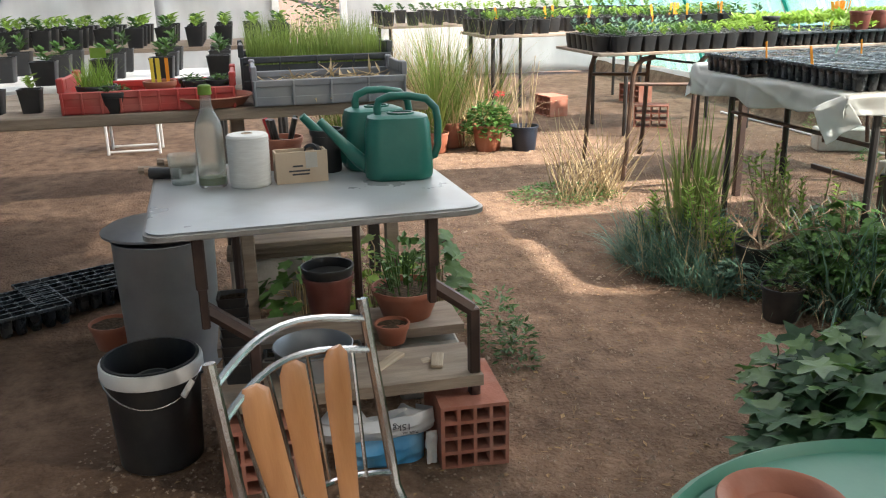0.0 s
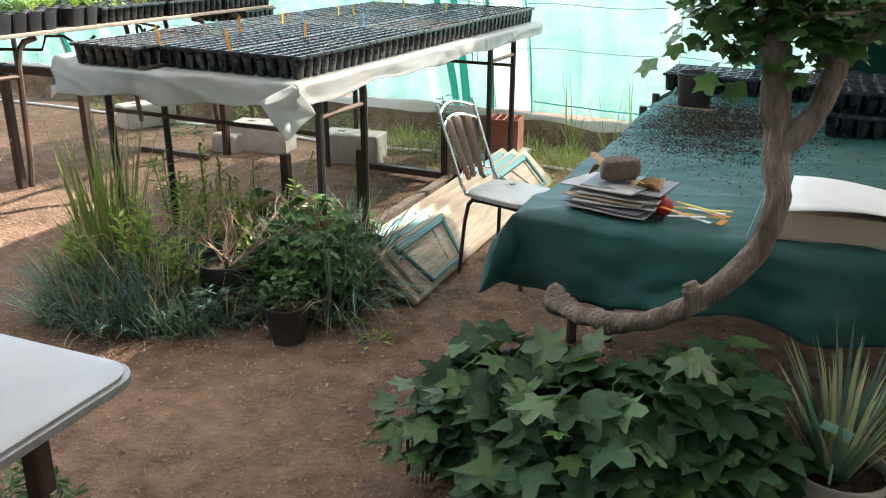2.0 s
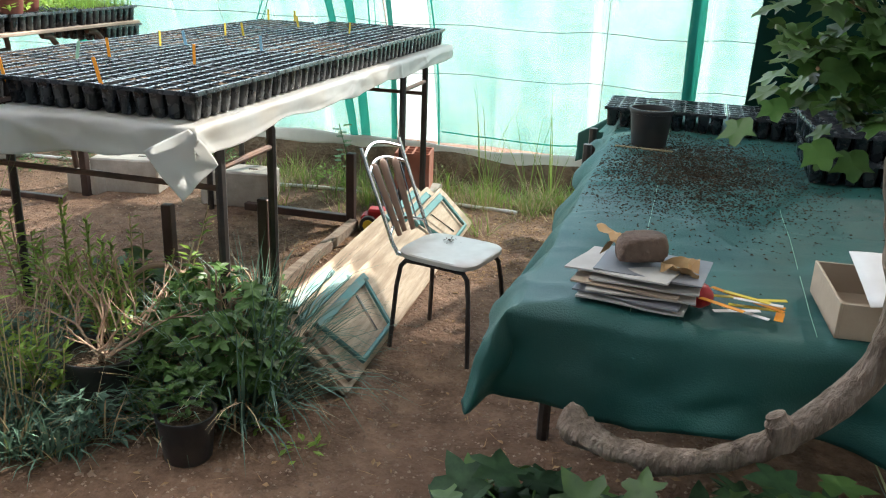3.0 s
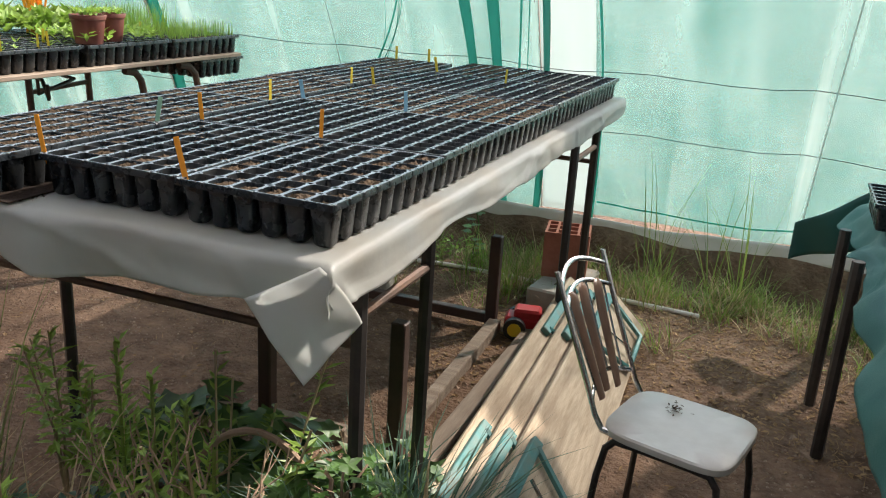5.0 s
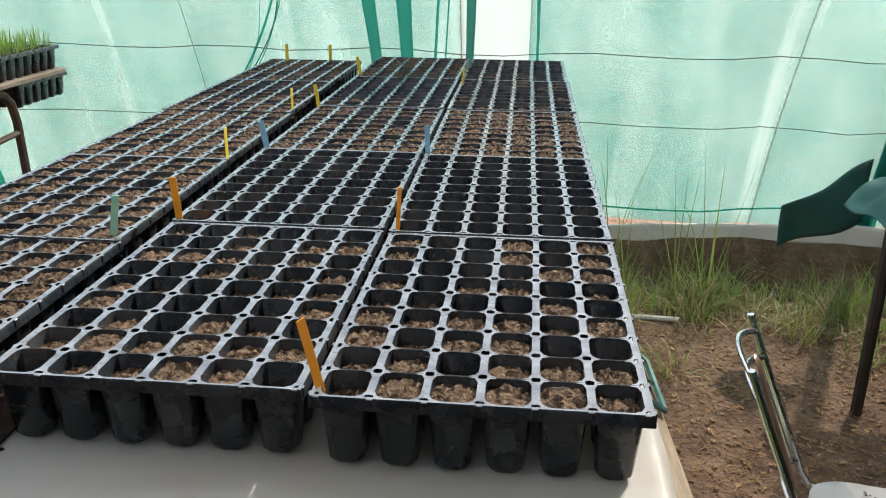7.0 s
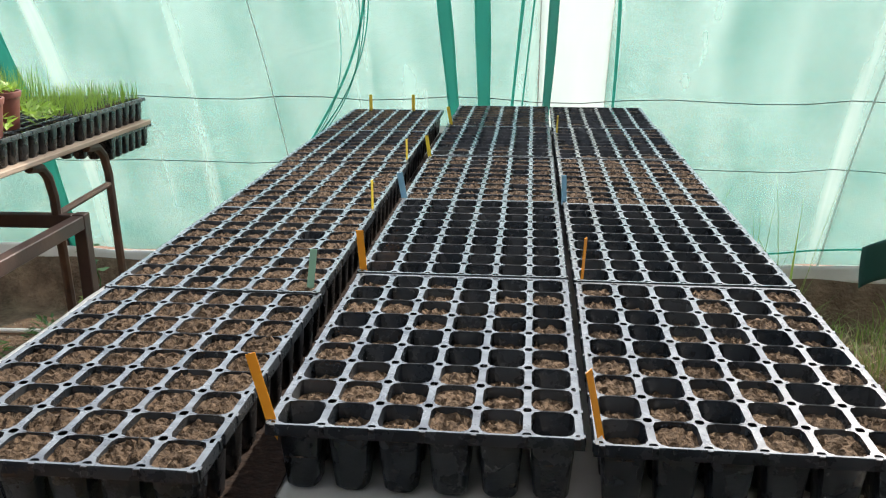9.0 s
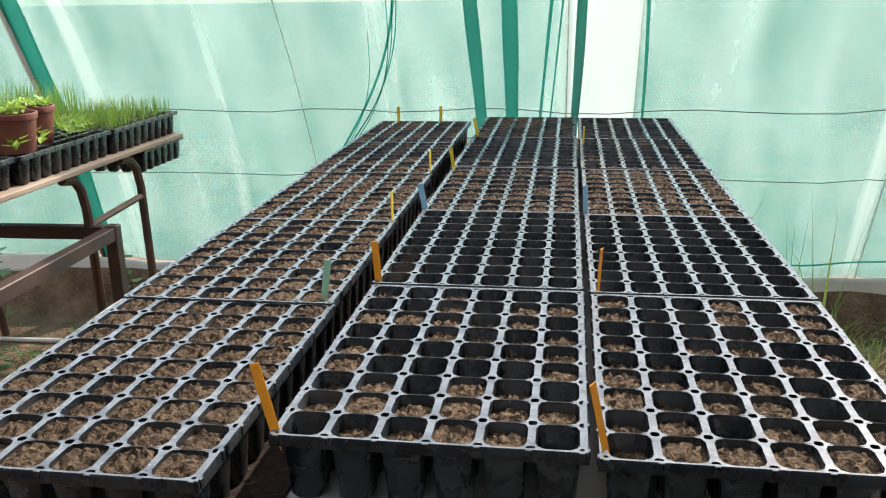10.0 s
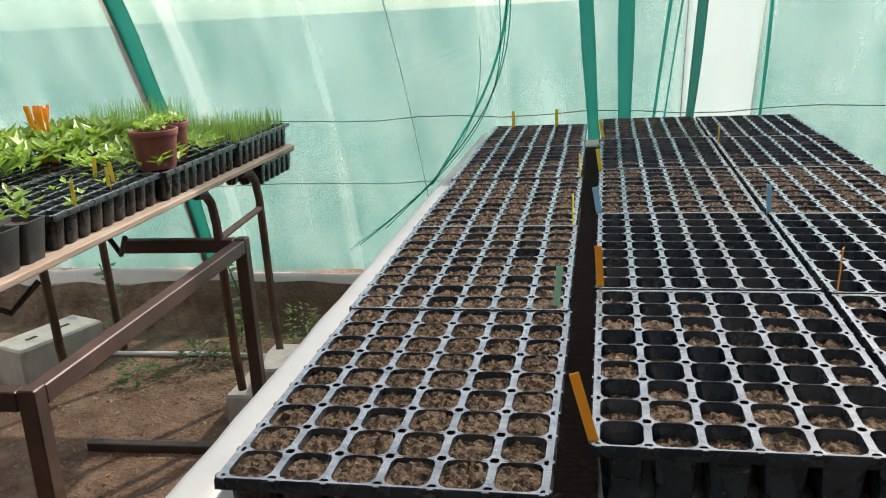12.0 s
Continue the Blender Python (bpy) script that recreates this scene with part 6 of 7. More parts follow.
# ---- plants in the middle bed ----
def lobed_bush(mb, stems, cx, cy, rad, z0, h, n, size, centre=(0, 0), deep=(0.40, 0.47, 0.62, 0.47)):
    """Big lobed leaves on stalks that spring from the pot and arch outward."""
    for _ in range(n):
        a, q = rnd.uniform(0, 6.28), math.sqrt(rnd.random())
        x, y = cx + rad * q * math.cos(a), cy + rad * q * math.sin(a)
        z = z0 + h * (1 - 0.65 * q * q) * rnd.uniform(0.45, 1.05)
        d = Vector((math.cos(a), math.sin(a), rnd.uniform(-0.9, 0.25)))
        nrm = Vector((0.6 * math.cos(a) + rnd.uniform(-0.65, 0.65), 0.6 * math.sin(a) + rnd.uniform(-0.65, 0.65), 1))
        mb.lobed((x, y, z), d, nrm, size * rnd.uniform(0.55, 1.15), 5, deep)
        if stems is not None and rnd.random() < 0.5:
            stems.tube([(cx * 0.6 + centre[0] * 0.4 + 0.04 * math.cos(a), cy * 0.6 + centre[1] * 0.4 + 0.04 * math.sin(a), z0 * 0.6), (0.5 * (x + cx), 0.5 * (y + cy), z - 0.02), (x, y, z)], 0.0028, 4, False)


def leafy_bush(mb, cx, cy, rx, ry, z0, h, n, l, w):
    for _ in range(n):
        a, q, k = rnd.uniform(0, 6.28), rnd.random() ** 0.4, rnd.random()
        x, y = cx + rx * q * math.cos(a) * (1 - 0.4 * k), cy + ry * q * math.sin(a) * (1 - 0.4 * k)
        mb.leaf((x, y, z0 + h * k * (1 - 0.3 * q)), (math.cos(a) + rnd.uniform(-0.6, 0.6), math.sin(a) + rnd.uniform(-0.6, 0.6), rnd.uniform(-0.4, 0.6)), (rnd.uniform(-0.4, 0.4), rnd.uniform(-0.4, 0.4), 1), l * rnd.uniform(0.6, 1.2), w * rnd.uniform(0.6, 1.2))


def clump(x, y, n, h, w, rad, lean, mat_, label, category="grass clump", droop=0.8, name="grass_clump", extra=None):
    t_ = thing(name, x, y, ground_z(x, y), label, category, 0, "")
    mb = MB()
    for _ in range(n):
        a, q = rnd.uniform(0, 6.28), rad * math.sqrt(rnd.random())
        mb.blade((q * math.cos(a), q * math.sin(a), -0.005), rnd.uniform(0, 6.28) if rnd.random() < 0.4 else a, h * rnd.uniform(0.45, 1.1), w * rnd.uniform(0.7, 1.3), rnd.uniform(0, lean), rnd.uniform(0.2, 1.6) * droop, 4)
    part("foliage", mb, mat_, t_)
    if extra:
        mb = MB()
        for _ in range(extra[0]):
            a, q = rnd.uniform(0, 6.28), rad * math.sqrt(rnd.random())
            mb.blade((q * math.cos(a), q * math.sin(a), -0.005), rnd.uniform(0, 6.28), h * rnd.uniform(0.4, 1.0), w * rnd.uniform(0.6, 1.1), rnd.uniform(0.1, lean + 0.3), rnd.uniform(0.5, 2.0), 4)
        part("dry_foliage", mb, extra[1], t_, "dry straw-coloured blades")
    return t_


for x, y, r, h in ((0.0, -0.45, 0.16, 0.20), (0.25, -0.40, 0.16, 0.18), (0.50, -0.36, 0.14, 0.16), (0.20, -0.15, 0.20, 0.30), (0.62, -0.18, 0.14, 0.30), (-0.05, -0.20, 0.16, 0.25)):
    t_ = thing("herb", x, y, G, "low green herb growing among the chives", "herb", 0, "herbs in the bed")
    mb = MB()
    leafy_bush(mb, 0, 0, r, r, 0.01, h, 300, 0.05, 0.022)
    part("foliage", mb, rnd.choice((LEAF, LEAFBLUE)), t_)
for x, y, h in ((0.10, -0.50, 0.45), (-0.02, -0.36, 0.60), (0.28, -0.42, 0.50), (0.20, -0.28, 0.62), (0.52, -0.34, 0.34)):
    clump(x, y, 26, h, 0.006, 0.09, 0.75, STRAW, "loose dry straw-coloured stalks standing among chives", "dry grass", 0.9, "dry_grass_clump", (14, GRASS))
LCH = "blue-green clump of chive-like leaves growing in soil"
for x, y, n, h in ((-0.06, -0.60, 150, 0.24), (0.12, -0.58, 160, 0.25), (0.30, -0.52, 170, 0.26), (0.44, -0.46, 150, 0.17), (0.70, -0.24, 90, 0.24), (0.02, -0.42, 150, 0.30), (0.22, -0.38, 130, 0.28), (0.86, -0.12, 170, 0.40), (0.86, 0.04, 160, 0.42), (0.78, 0.14, 140, 0.42), (-0.14, -0.48, 130, 0.26)):
    clump(x, y, int(n * 1.3), h * 1.3, 0.0085, 0.11, 0.95, LEAFBLUE, LCH, "leaf clump", 1.6, extra=(50, STRAW))
clump(-0.13, -0.26, 90, 0.78, 0.018, 0.11, 0.20, GRASS, "tall upright clump of green sword-shaped leaves", "leaf clump", 0.42, "sword_leaf_clump", (16, STRAW))
clump(-0.04, -0.30, 40, 0.52, 0.016, 0.06, 0.22, GRASS, "upright clump of green sword-shaped leaves", "leaf clump", 0.45, "sword_leaf_clump", (12, STRAW))

t_ = round_pot(0.835, -0.375, G, 0.085, 0.145, POTBLACK, "black plastic pot with a leafy geranium in soil", taper=0.8)
mb = MB()
leafy_bush(mb, -0.02, 0.04, 0.11, 0.11, 0.12, 0.14, 160, 0.034, 0.026)
part("plant", mb, LEAF, t_)
gb = thing("scented_bush", 0.74, -0.03, G, "dense bush of finely lobed bright green leaves", "bush")
mb, st = MB(), MB()
lobed_bush(mb, st, 0, 0, 0.22, 0.06, 0.38, 420, 0.075, deep=(0.32, 0.50, 0.68, 0.44))
part("foliage", mb, LEAF, gb)
part("stem", st, TWIG, gb)
sp = round_pot(0.46, -0.24, G + 0.05, 0.12, 0.16, POTBLACK, "black pot with a dry leafless shrub", taper=0.8)
mb = MB()


def twigs(mb, p, d, l, r, depth):
    q = p + d * l
    mb.tube([p, p + d * l * 0.5 + Vector((rnd.uniform(-1, 1), rnd.uniform(-1, 1), 0)) * l * 0.08, q], [r, r * 0.85, r * 0.7], 5, False)
    if depth:
        for _ in range(rnd.choice((2, 2, 3))):
            e = (d + Vector((rnd.uniform(-0.8, 0.8), rnd.uniform(-0.8, 0.8), rnd.uniform(-0.15, 0.45)))).normalized()
            twigs(mb, q, e, l * rnd.uniform(0.6, 0.9), r * 0.65, depth - 1)


for _ in range(9):
    a = rnd.uniform(0, 6.28)
    twigs(mb, Vector((0.02 * math.cos(a), 0.02 * math.sin(a), 0.13)), Vector((math.cos(a), math.sin(a), 0.75)).normalized(), 0.125, 0.006, 3)
part("shrub", mb, TWIG, sp)
wd = thing("flowering_weed", 0.40, 0.02, G, "straggling weed with yellowing leaves under the table", "weed")
mb, st = MB(), MB()
for _ in range(14):
    a, l = rnd.uniform(0, 6.28), rnd.uniform(0.35, 0.62)
    d = Vector((0.35 * math.cos(a), 0.35 * math.sin(a), 1)).normalized()
    b0 = Vector((0.10 * math.cos(a), 0.10 * math.sin(a), 0))
    st.tube([b0, b0 + d * l * 0.6, b0 + d * l], 0.003, 5)
    for k in range(20):
        a2 = rnd.uniform(0, 6.28)
        mb.leaf(b0 + d * l * rnd.uniform(0.3, 1.0), (math.cos(a2), math.sin(a2), rnd.uniform(-0.2, 0.6)), (0, 0, 1), rnd.uniform(0.03, 0.06), rnd.uniform(0.010, 0.018))
part("leaves", mb, LEAFLIGHT, wd)
tagged(part("stem", st, STRAW, wd), kind="stuff")
sw = thing("spiky_weed", 0.30, -0.05, G, "upright weed with pale yellow-green narrow leaves", "weed")
mb, st = MB(), MB()
for bx_, by_, hh in ((0, 0, 0.55), (0.07, -0.03, 0.50), (-0.10, 0.02, 0.60), (0.02, 0.08, 0.45), (0.14, 0.0, 0.42)):
    st.tube([(bx_, by_, 0), (bx_ * 1.1, by_, hh)], 0.004, 5)
    for k in range(46):
        a2, zz = k * 2.4, hh * (0.3 + 0.72 * k / 46)
        mb.leaf((bx_, by_, zz), (math.cos(a2), math.sin(a2), 0.35 + 0.6 * k / 46), (0, 0, 1), 0.055 * (1.15 - 0.6 * k / 46), 0.014)
part("leaves", mb, LEAFLIGHT, sw)
part("stem", st, GRASS, sw)
for wx, wy, wh in ((-0.12, 0.12, 0.46), (0.12, 0.00, 0.44), (0.12, -0.34, 0.42), (0.34, -0.36, 0.36), (-0.04, -0.50, 0.34)):
    t_ = thing("straggling_weed", wx, wy, G, "straggling weed with narrow yellow-green leaves in the bed", "weed", 0, "yellow-green weeds in the bed")
    mb, st = MB(), MB()
    for _ in range(6):
        a = rnd.uniform(0, 6.28)
        tip = Vector((0.13 * math.cos(a) * rnd.random(), 0.13 * math.sin(a) * rnd.random(), wh * rnd.uniform(0.7, 1.1)))
        st.tube([(0.02 * math.cos(a), 0.02 * math.sin(a), 0), tip * 0.5 + Vector((0.015 * math.cos(a), 0.015, 0)), tip], [0.004, 0.003, 0.002], 5)
        for k in range(30):
            a2, q = k * 2.4, 0.35 + 0.65 * k / 30
            mb.leaf(tip * q, (math.cos(a2), math.sin(a2), rnd.uniform(-0.5, 0.3) + 0.7 * k / 30), (0, 0, 1), 0.058 * rnd.uniform(0.6, 1.2), 0.018)
    part("leaves", mb, LEAFLIGHT, t_)
    tagged(part("stem", st, STRAW, t_), kind="stuff")
hb = thing("broad_leaf_plant", 0.44, 0.30, G, "dark broad-leaved plant growing under the seed table", "plant")
mb, st = MB(), MB()
lobed_bush(mb, st, 0, 0, 0.26, 0.04, 0.20, 80, 0.13)
lobed_bush(mb, st, 0.26, 0.10, 0.14, 0.05, 0.18, 34, 0.12)
lobed_bush(mb, st, 0.22, -0.14, 0.20, 0.05, 0.26, 80, 0.11)
lobed_bush(mb, st, -0.34, 0.05, 0.22, 0.05, 0.20, 80, 0.13)
part("foliage", mb, LEAF, hb, "", 100)
part("stem", st, GRASS, hb)
hoop2 = MB()
hoop2.tube([(0.42 + 0.22 * math.cos(a), 0.12 + 0.05 * math.sin(a), G + 0.02 + 0.32 * max(0, math.sin(a))) for a in [math.pi * k / 18 for k in range(19)]], 0.009, 8)
single("bent_hoop", hoop2, TWIG, "bent brown hose loop standing in the foliage", "hoop")
tp2 = round_pot(0.26, -0.46, G, 0.06, 0.08, REDPOT, "half-hidden red-brown pot among the chives", taper=0.8)

here = Matrix()
# timber battens lying under the table
def batten(p, q, w, h):
    d = Vector(q) - Vector(p)
    mb = MB()
    mb.box((0, 0, h / 2), (d.length, w, h), 0.004)
    o = single("timber_batten", mb, WOOD, "grey weathered timber batten lying on the soil", "batten", (0, 0, 0), "battens under the table")
    o.matrix_world = here @ pose((p[0] + q[0]) / 2, (p[1] + q[1]) / 2, G - 0.004, 0, 0, math.degrees(math.atan2(d.y, d.x)))


batten((0.477, 0.837, 0), (0.442, 1.826, 0), 0.05, 0.055)
batten((0.033, 0.748, 0), (0.329, 0.762, 0), 0.04, 0.06)

# dry weed clump and stray weeds on the path's edge
dw = thing("dry_weed", -1.45, -0.28, G, "dried pale weed stalks with green growth below", "weed")
mb = MB()
for _ in range(110):
    a = rnd.uniform(0, 6.28)
    b0 = Vector((0.18 * rnd.uniform(-1, 1), 0.22 * rnd.uniform(-1, 1), 0))
    l = rnd.uniform(0.2, 0.62)
    d = Vector((0.5 * math.cos(a), 0.5 * math.sin(a), 1)).normalized()
    mb.tube([b0, b0 + d * l * 0.5 + Vector((0, 0.02, 0)), b0 + d * l + Vector((0.03 * math.cos(a), 0.03, -0.02))], [0.004, 0.003, 0.0015], 4, False)
tagged(part("stalk_tuft", mb, STRAW, dw), kind="stuff")
mb = MB()
leafy_bush(mb, 0, -0.15, 0.35, 0.42, 0.0, 0.09, 900, 0.035, 0.014)
part("leaves", mb, LEAF, dw)


def weed(x, y, r, h, n, mat_, label, l=0.04, w=0.015):
    t2 = thing("weed", x, y, ground_z(x, y), label, "weed", 0, "weeds on the soil")
    mb = MB()
    leafy_bush(mb, 0, 0, r, r, 0.0, h, n, l, w)
    part("leaves", mb, mat_, t2)
    return t2


for x, y, r, h, n in ((-1.55, 2.48, 0.10, 0.22, 130), (-1.30, 2.55, 0.09, 0.25, 120), (-0.95, 2.52, 0.12, 0.30, 220), (-0.75, 2.56, 0.10, 0.28, 180), (-2.4, 2.55, 0.09, 0.15, 90), (-1.9, 2.2, 0.10, 0.10, 90), (-1.70, 2.35, 0.12, 0.12, 120), (0.02, 2.45, 0.10, 0.22, 120), (0.95, -0.12 + 0.0, 0.05, 0.03, 20), (1.10, -0.20, 0.06, 0.03, 24), (-3.0, 2.5, 0.12, 0.2, 120), (0.8, -1.55, 0.10, 0.28, 200), (0.55, -1.75, 0.16, 0.45, 300), (0.30, -1.95, 0.18, 0.38, 240), (0.95, -1.52, 0.09, 0.20, 160)):
    weed(x, y, r, h, n, rnd.choice((LEAF, LEAFLIGHT, GRASS)), "low green weed growing out of the soil")
for x, y, r, h, m_ in ((0.42, -1.95, 0.17, 0.34, LEAFLIGHT), (0.60, -1.76, 0.16, 0.42, LEAF), (0.30, -2.25, 0.18, 0.26, LEAF)):
    t_ = thing("leafy_weed", x, y, ground_z(x, y), "broad-leaved green weed growing behind the folding table", "weed", 0, "leafy weeds behind the table")
    mb, st = MB(), MB()
    lobed_bush(mb, st, 0, 0, r, 0.04, h, 46, 0.085, deep=(0.42, 0.50, 0.58, 0.50))
    part("foliage", mb, m_, t_, "", 100)
    tagged(part("stem", st, STRAW, t_), kind="stuff")
tw = thing("tall_weed", 0.0, 2.60, ground_z(0.0, 2.6), "tall thin weed climbing at the net's foot", "weed")
mb = MB()
for bx_ in (-1.62, -2.25, 0.05):
    mb.tube([(bx_, 0, 0), (bx_ + 0.03, 0, 0.2), (bx_ - 0.02, 0, 0.38)], 0.003, 5)
    for k in range(14):
        a2 = rnd.uniform(0, 6.28)
        mb.lobed((bx_ + 0.02 * math.sin(k), 0, 0.05 + 0.025 * k), (math.cos(a2), math.sin(a2), 0.1), (0, 0, 1), 0.06, 3)
part("leaves", mb, LEAF, tw)

# grass along the foot of the net, thick at the bank and thinner towards the path
for k in range(190):
    x = rnd.uniform(0.25, 2.45) if k < 150 else rnd.uniform(-0.7, 0.6)
    back = abs(rnd.gauss(0, 0.27))
    y = 2.74 - back
    if y < 1.85 or (0.45 < x < 0.72 and 2.15 < y < 2.62):
        continue
    clump(x, y, rnd.randint(10, 26), rnd.uniform(0.10, 0.26) * (1.15 - 0.6 * back), 0.0055, 0.08, 1.0, rnd.choice((GRASS, GRASS, LEAFLIGHT)), "tuft of green and straw-coloured grass by the net", "grass tuft", 1.3, "grass_tuft", (rnd.randint(8, 24), STRAW))
for x, y, h in ((0.92, 2.66, 0.75), (1.22, 2.62, 0.66), (1.35, 2.64, 0.72), (1.0, 2.6, 0.6)):
    clump(x, y, 9, h, 0.006, 0.03, 0.4, GRASS, "few tall thin grass blades against the net", "grass tuft", 0.7, "grass_tuft")

here = frame_at((2.0, -0.8), (2.10, -0.73))
# ---- big lobed plants in black tubs beside the path ----
for x, y, r, h, s, n in ((1.76, -0.86, 0.10, 0.20, 0.21, 170), (2.04, -0.98, 0.13, 0.22, 0.27, 240), (2.22, -0.84, 0.13, 0.22, 0.22, 200)):
    t_ = round_pot(x, y, G, r, h, POTBLACK, "black plastic tub with a large lobed leafy plant", "leafy plants in tubs", taper=0.82)
    mb, st = MB(), MB()
    lobed_bush(mb, st, 0, 0, s, 0.12, 0.29 + 0.15 * (x - 1.76), int(n * 1.1), 0.125, deep=(0.36, 0.50, 0.66, 0.50))
    part("foliage", mb, LEAFDARK, t_, "", 100)
    mb = MB()
    lobed_bush(mb, None, 0, 0, s * 0.95, 0.14, 0.32 + 0.15 * (x - 1.76), int(n * 0.34), 0.11, deep=(0.36, 0.50, 0.66, 0.50))
    part("young_foliage", mb, LEAF, t_, "paler young leaves", 100)
    part("stem", st, LEAF, t_)
t_ = thing("leafy_plant", 1.56, -0.99, G, "pale drooping lobed leaves beside a black tub", "plant")
mb, st = MB(), MB()
lobed_bush(mb, st, 0, 0, 0.13, 0.06, 0.26, 40, 0.09)
part("foliage", mb, LEAF, t_)
part("stem", st, LEAF, t_)
yu = round_pot(2.567, -0.742, G, 0.12, 0.22, CONCRETE, "grey pot with striped green and cream sword leaves", taper=0.8)
mb, m2 = MB(), MB()
for k in range(110):
    a = rnd.uniform(0, 6.28)
    (mb if k % 2 else m2).blade((0.03 * math.cos(a), 0.03 * math.sin(a), 0.18), a, rnd.uniform(0.22, 0.42), 0.019, rnd.uniform(0.05, 0.6), 0.4, 5)
part("leaves", mb, LEAFBLUE, yu)
part("striped_leaves", m2, CREAM, yu, "cream striped leaves")
mb = MB()
mb.box((2.547, -0.832, 0.34), (0.07, 0.002, 0.025), 0.0005, Matrix.Rotation(0.3, 4, "Y"))
mb.box((2.552, -0.832, 0.265), (0.006, 0.002, 0.14), 0.0005)
single("plant_label", mb, TAG_GREEN, "bright green plant label on a stem in a pot", "plant label")

here = frame_at((2.0, -0.8), (2.05, -0.76))
# ---- old vine: bent trunk with a cut end, hanging from the tunnel ----
vine = thing("vine", 2.35, -0.75, 0.9, "old gnarled vine with bent bare trunk and leaves", "vine")
ctrl = [(-0.50, 0.10, -0.42), (-0.42, 0.05, -0.435), (-0.27, 0.0, -0.42), (-0.12, -0.02, -0.335), (0.0, -0.02, -0.20), (0.045, -0.02, -0.06), (0.03, 0, 0.06), (0.015, 0, 0.16), (0.0, 0.0, 0.25), (0.0, 0.03, 0.40), (0.0, 0.1, 0.85), (0.0, 0.2, 1.4), (0.0, 0.2, 2.5)]


def smooth_path(pts, n=6):
    pts = [Vector(p) for p in pts]
    out = []
    for i in range(len(pts) - 1):
        a, b, c, d = pts[max(i - 1, 0)], pts[i], pts[i + 1], pts[min(i + 2, len(pts) - 1)]
        for k in range(n):
            t = k / n
            out.append(0.5 * ((2 * b) + (c - a) * t + (2 * a - 5 * b + 4 * c - d) * t * t + (3 * b - a - 3 * c + d) * t ** 3))
    return out + [pts[-1]]


def bark_tube(mb, path, radii, n=14):
    m = len(path)
    mb.tube(path, [radii[min(len(radii) - 1, int(i / m * len(radii)))] * (1 + 0.14 * noise.noise(Vector(path[i]) * 14) + 0.05 * noise.noise(Vector(path[i]) * 50)) for i in range(m)], n)


mb = MB()
p_ = smooth_path(ctrl, 9)
bark_tube(mb, p_, [0.030, 0.027, 0.025, 0.026, 0.028, 0.030, 0.030, 0.032, 0.031, 0.027, 0.024, 0.022, 0.02])
for q in range(0, len(mb.v)):
    v = Vector(mb.v[q])
    k = 0.010 * noise.noise(v * 22) + 0.009 * noise.noise(Vector((v.x * 60, v.y * 60, v.z * 12)))
    mb.v[q] = tuple(v + Vector((k, k * 0.6, k * 0.8)))
part("trunk", mb, BARK, vine)
mb = MB()
bark_tube(mb, smooth_path([(0.03, 0, 0.06), (0.09, 0, 0.14), (0.115, 0.01, 0.22), (0.13, 0.02, 0.30), (0.25, 0.02, 0.36), (0.45, 0.05, 0.40)], 7), [0.026, 0.024, 0.027, 0.03, 0.026], 12)
part("limb", mb, BARK, vine)
mb = MB()
bark_tube(mb, smooth_path([(-0.10, -0.02, -0.33), (-0.11, -0.03, -0.29), (-0.12, -0.03, -0.27)], 4), [0.03, 0.025, 0.018], 10)
part("knot", mb, BARK, vine)
for k, tip in enumerate(((-0.15, -0.02, 0.33), (-0.09, 0.0, 0.37), (0.14, -0.03, 0.36), (-0.20, 0.05, 0.47), (0.05, -0.04, 0.46), (0.22, 0.02, 0.38))):
    sh, lf = MB(), MB()
    root = (0.0, 0.02, 0.34)
    path = smooth_path([root, tuple(0.5 * (a + b) + 0.03 * rnd.uniform(-1, 1) for a, b in zip(root, tip)), tip], 5)
    sh.tube(path, 0.004, 5)
    shoot = part("shoot", sh, TWIG, vine)
    for q in range(60):
        c_ = path[rnd.randint(3, len(path) - 1)] + Vector((rnd.gauss(0, 0.05), rnd.gauss(0, 0.05), rnd.gauss(0, 0.05)))
        a = rnd.uniform(0, 6.28)
        lf.lobed(c_, (math.cos(a), math.sin(a), rnd.uniform(-0.9, 0.1)), (rnd.uniform(-0.6, 0.6), rnd.uniform(-0.9, 0.2), 1), rnd.uniform(0.035, 0.07), 5)
    part("leaves", lf, LEAF, shoot)

here = frame_at((3.609, -2.321), (3.741, -2.396), 0.6, 1.06)
# ---- crate bench behind the folding table ----
cb = thing("plank_bench", 0.22, -2.55, G, "long bench of weathered boards", "bench")
BZ = 0.868
for k in range(4):
    mb = MB()
    mb.box((0.27 - 0.20 * k, 0, BZ - G - 0.02), (0.195, 1.75, 0.04 if k == 0 else 0.03), 0.004)
    part("board", mb, WOOD, cb)
for xx, yy in ((0.2, 0.75), (-0.3, 0.75), (0.2, 0.2), (-0.3, 0.2)):
    mb = MB()
    mb.box((xx, yy, (BZ - G - 0.04) / 2), (0.05, 0.05, BZ - G - 0.04), 0.004)
    part("leg", mb, WOOD if xx > 0 else DARKTUBE, cb)
concrete_block(0.10, -2.20, 86, (0.45, 0.2, 0.22), G, "sunlit pale block under a plank bench")
for k in range(3):
    mb = MB()
    mb.box((0.12 + 0.02 * k, -2.18 + 0.02 * k, G + 0.235 + 0.027 * k), (0.16, 0.52, 0.026), 0.003)
    single("loose_board", mb, WOOD, "weathered board stacked on a concrete block", "board", (0, 0, 0), "stacked boards")


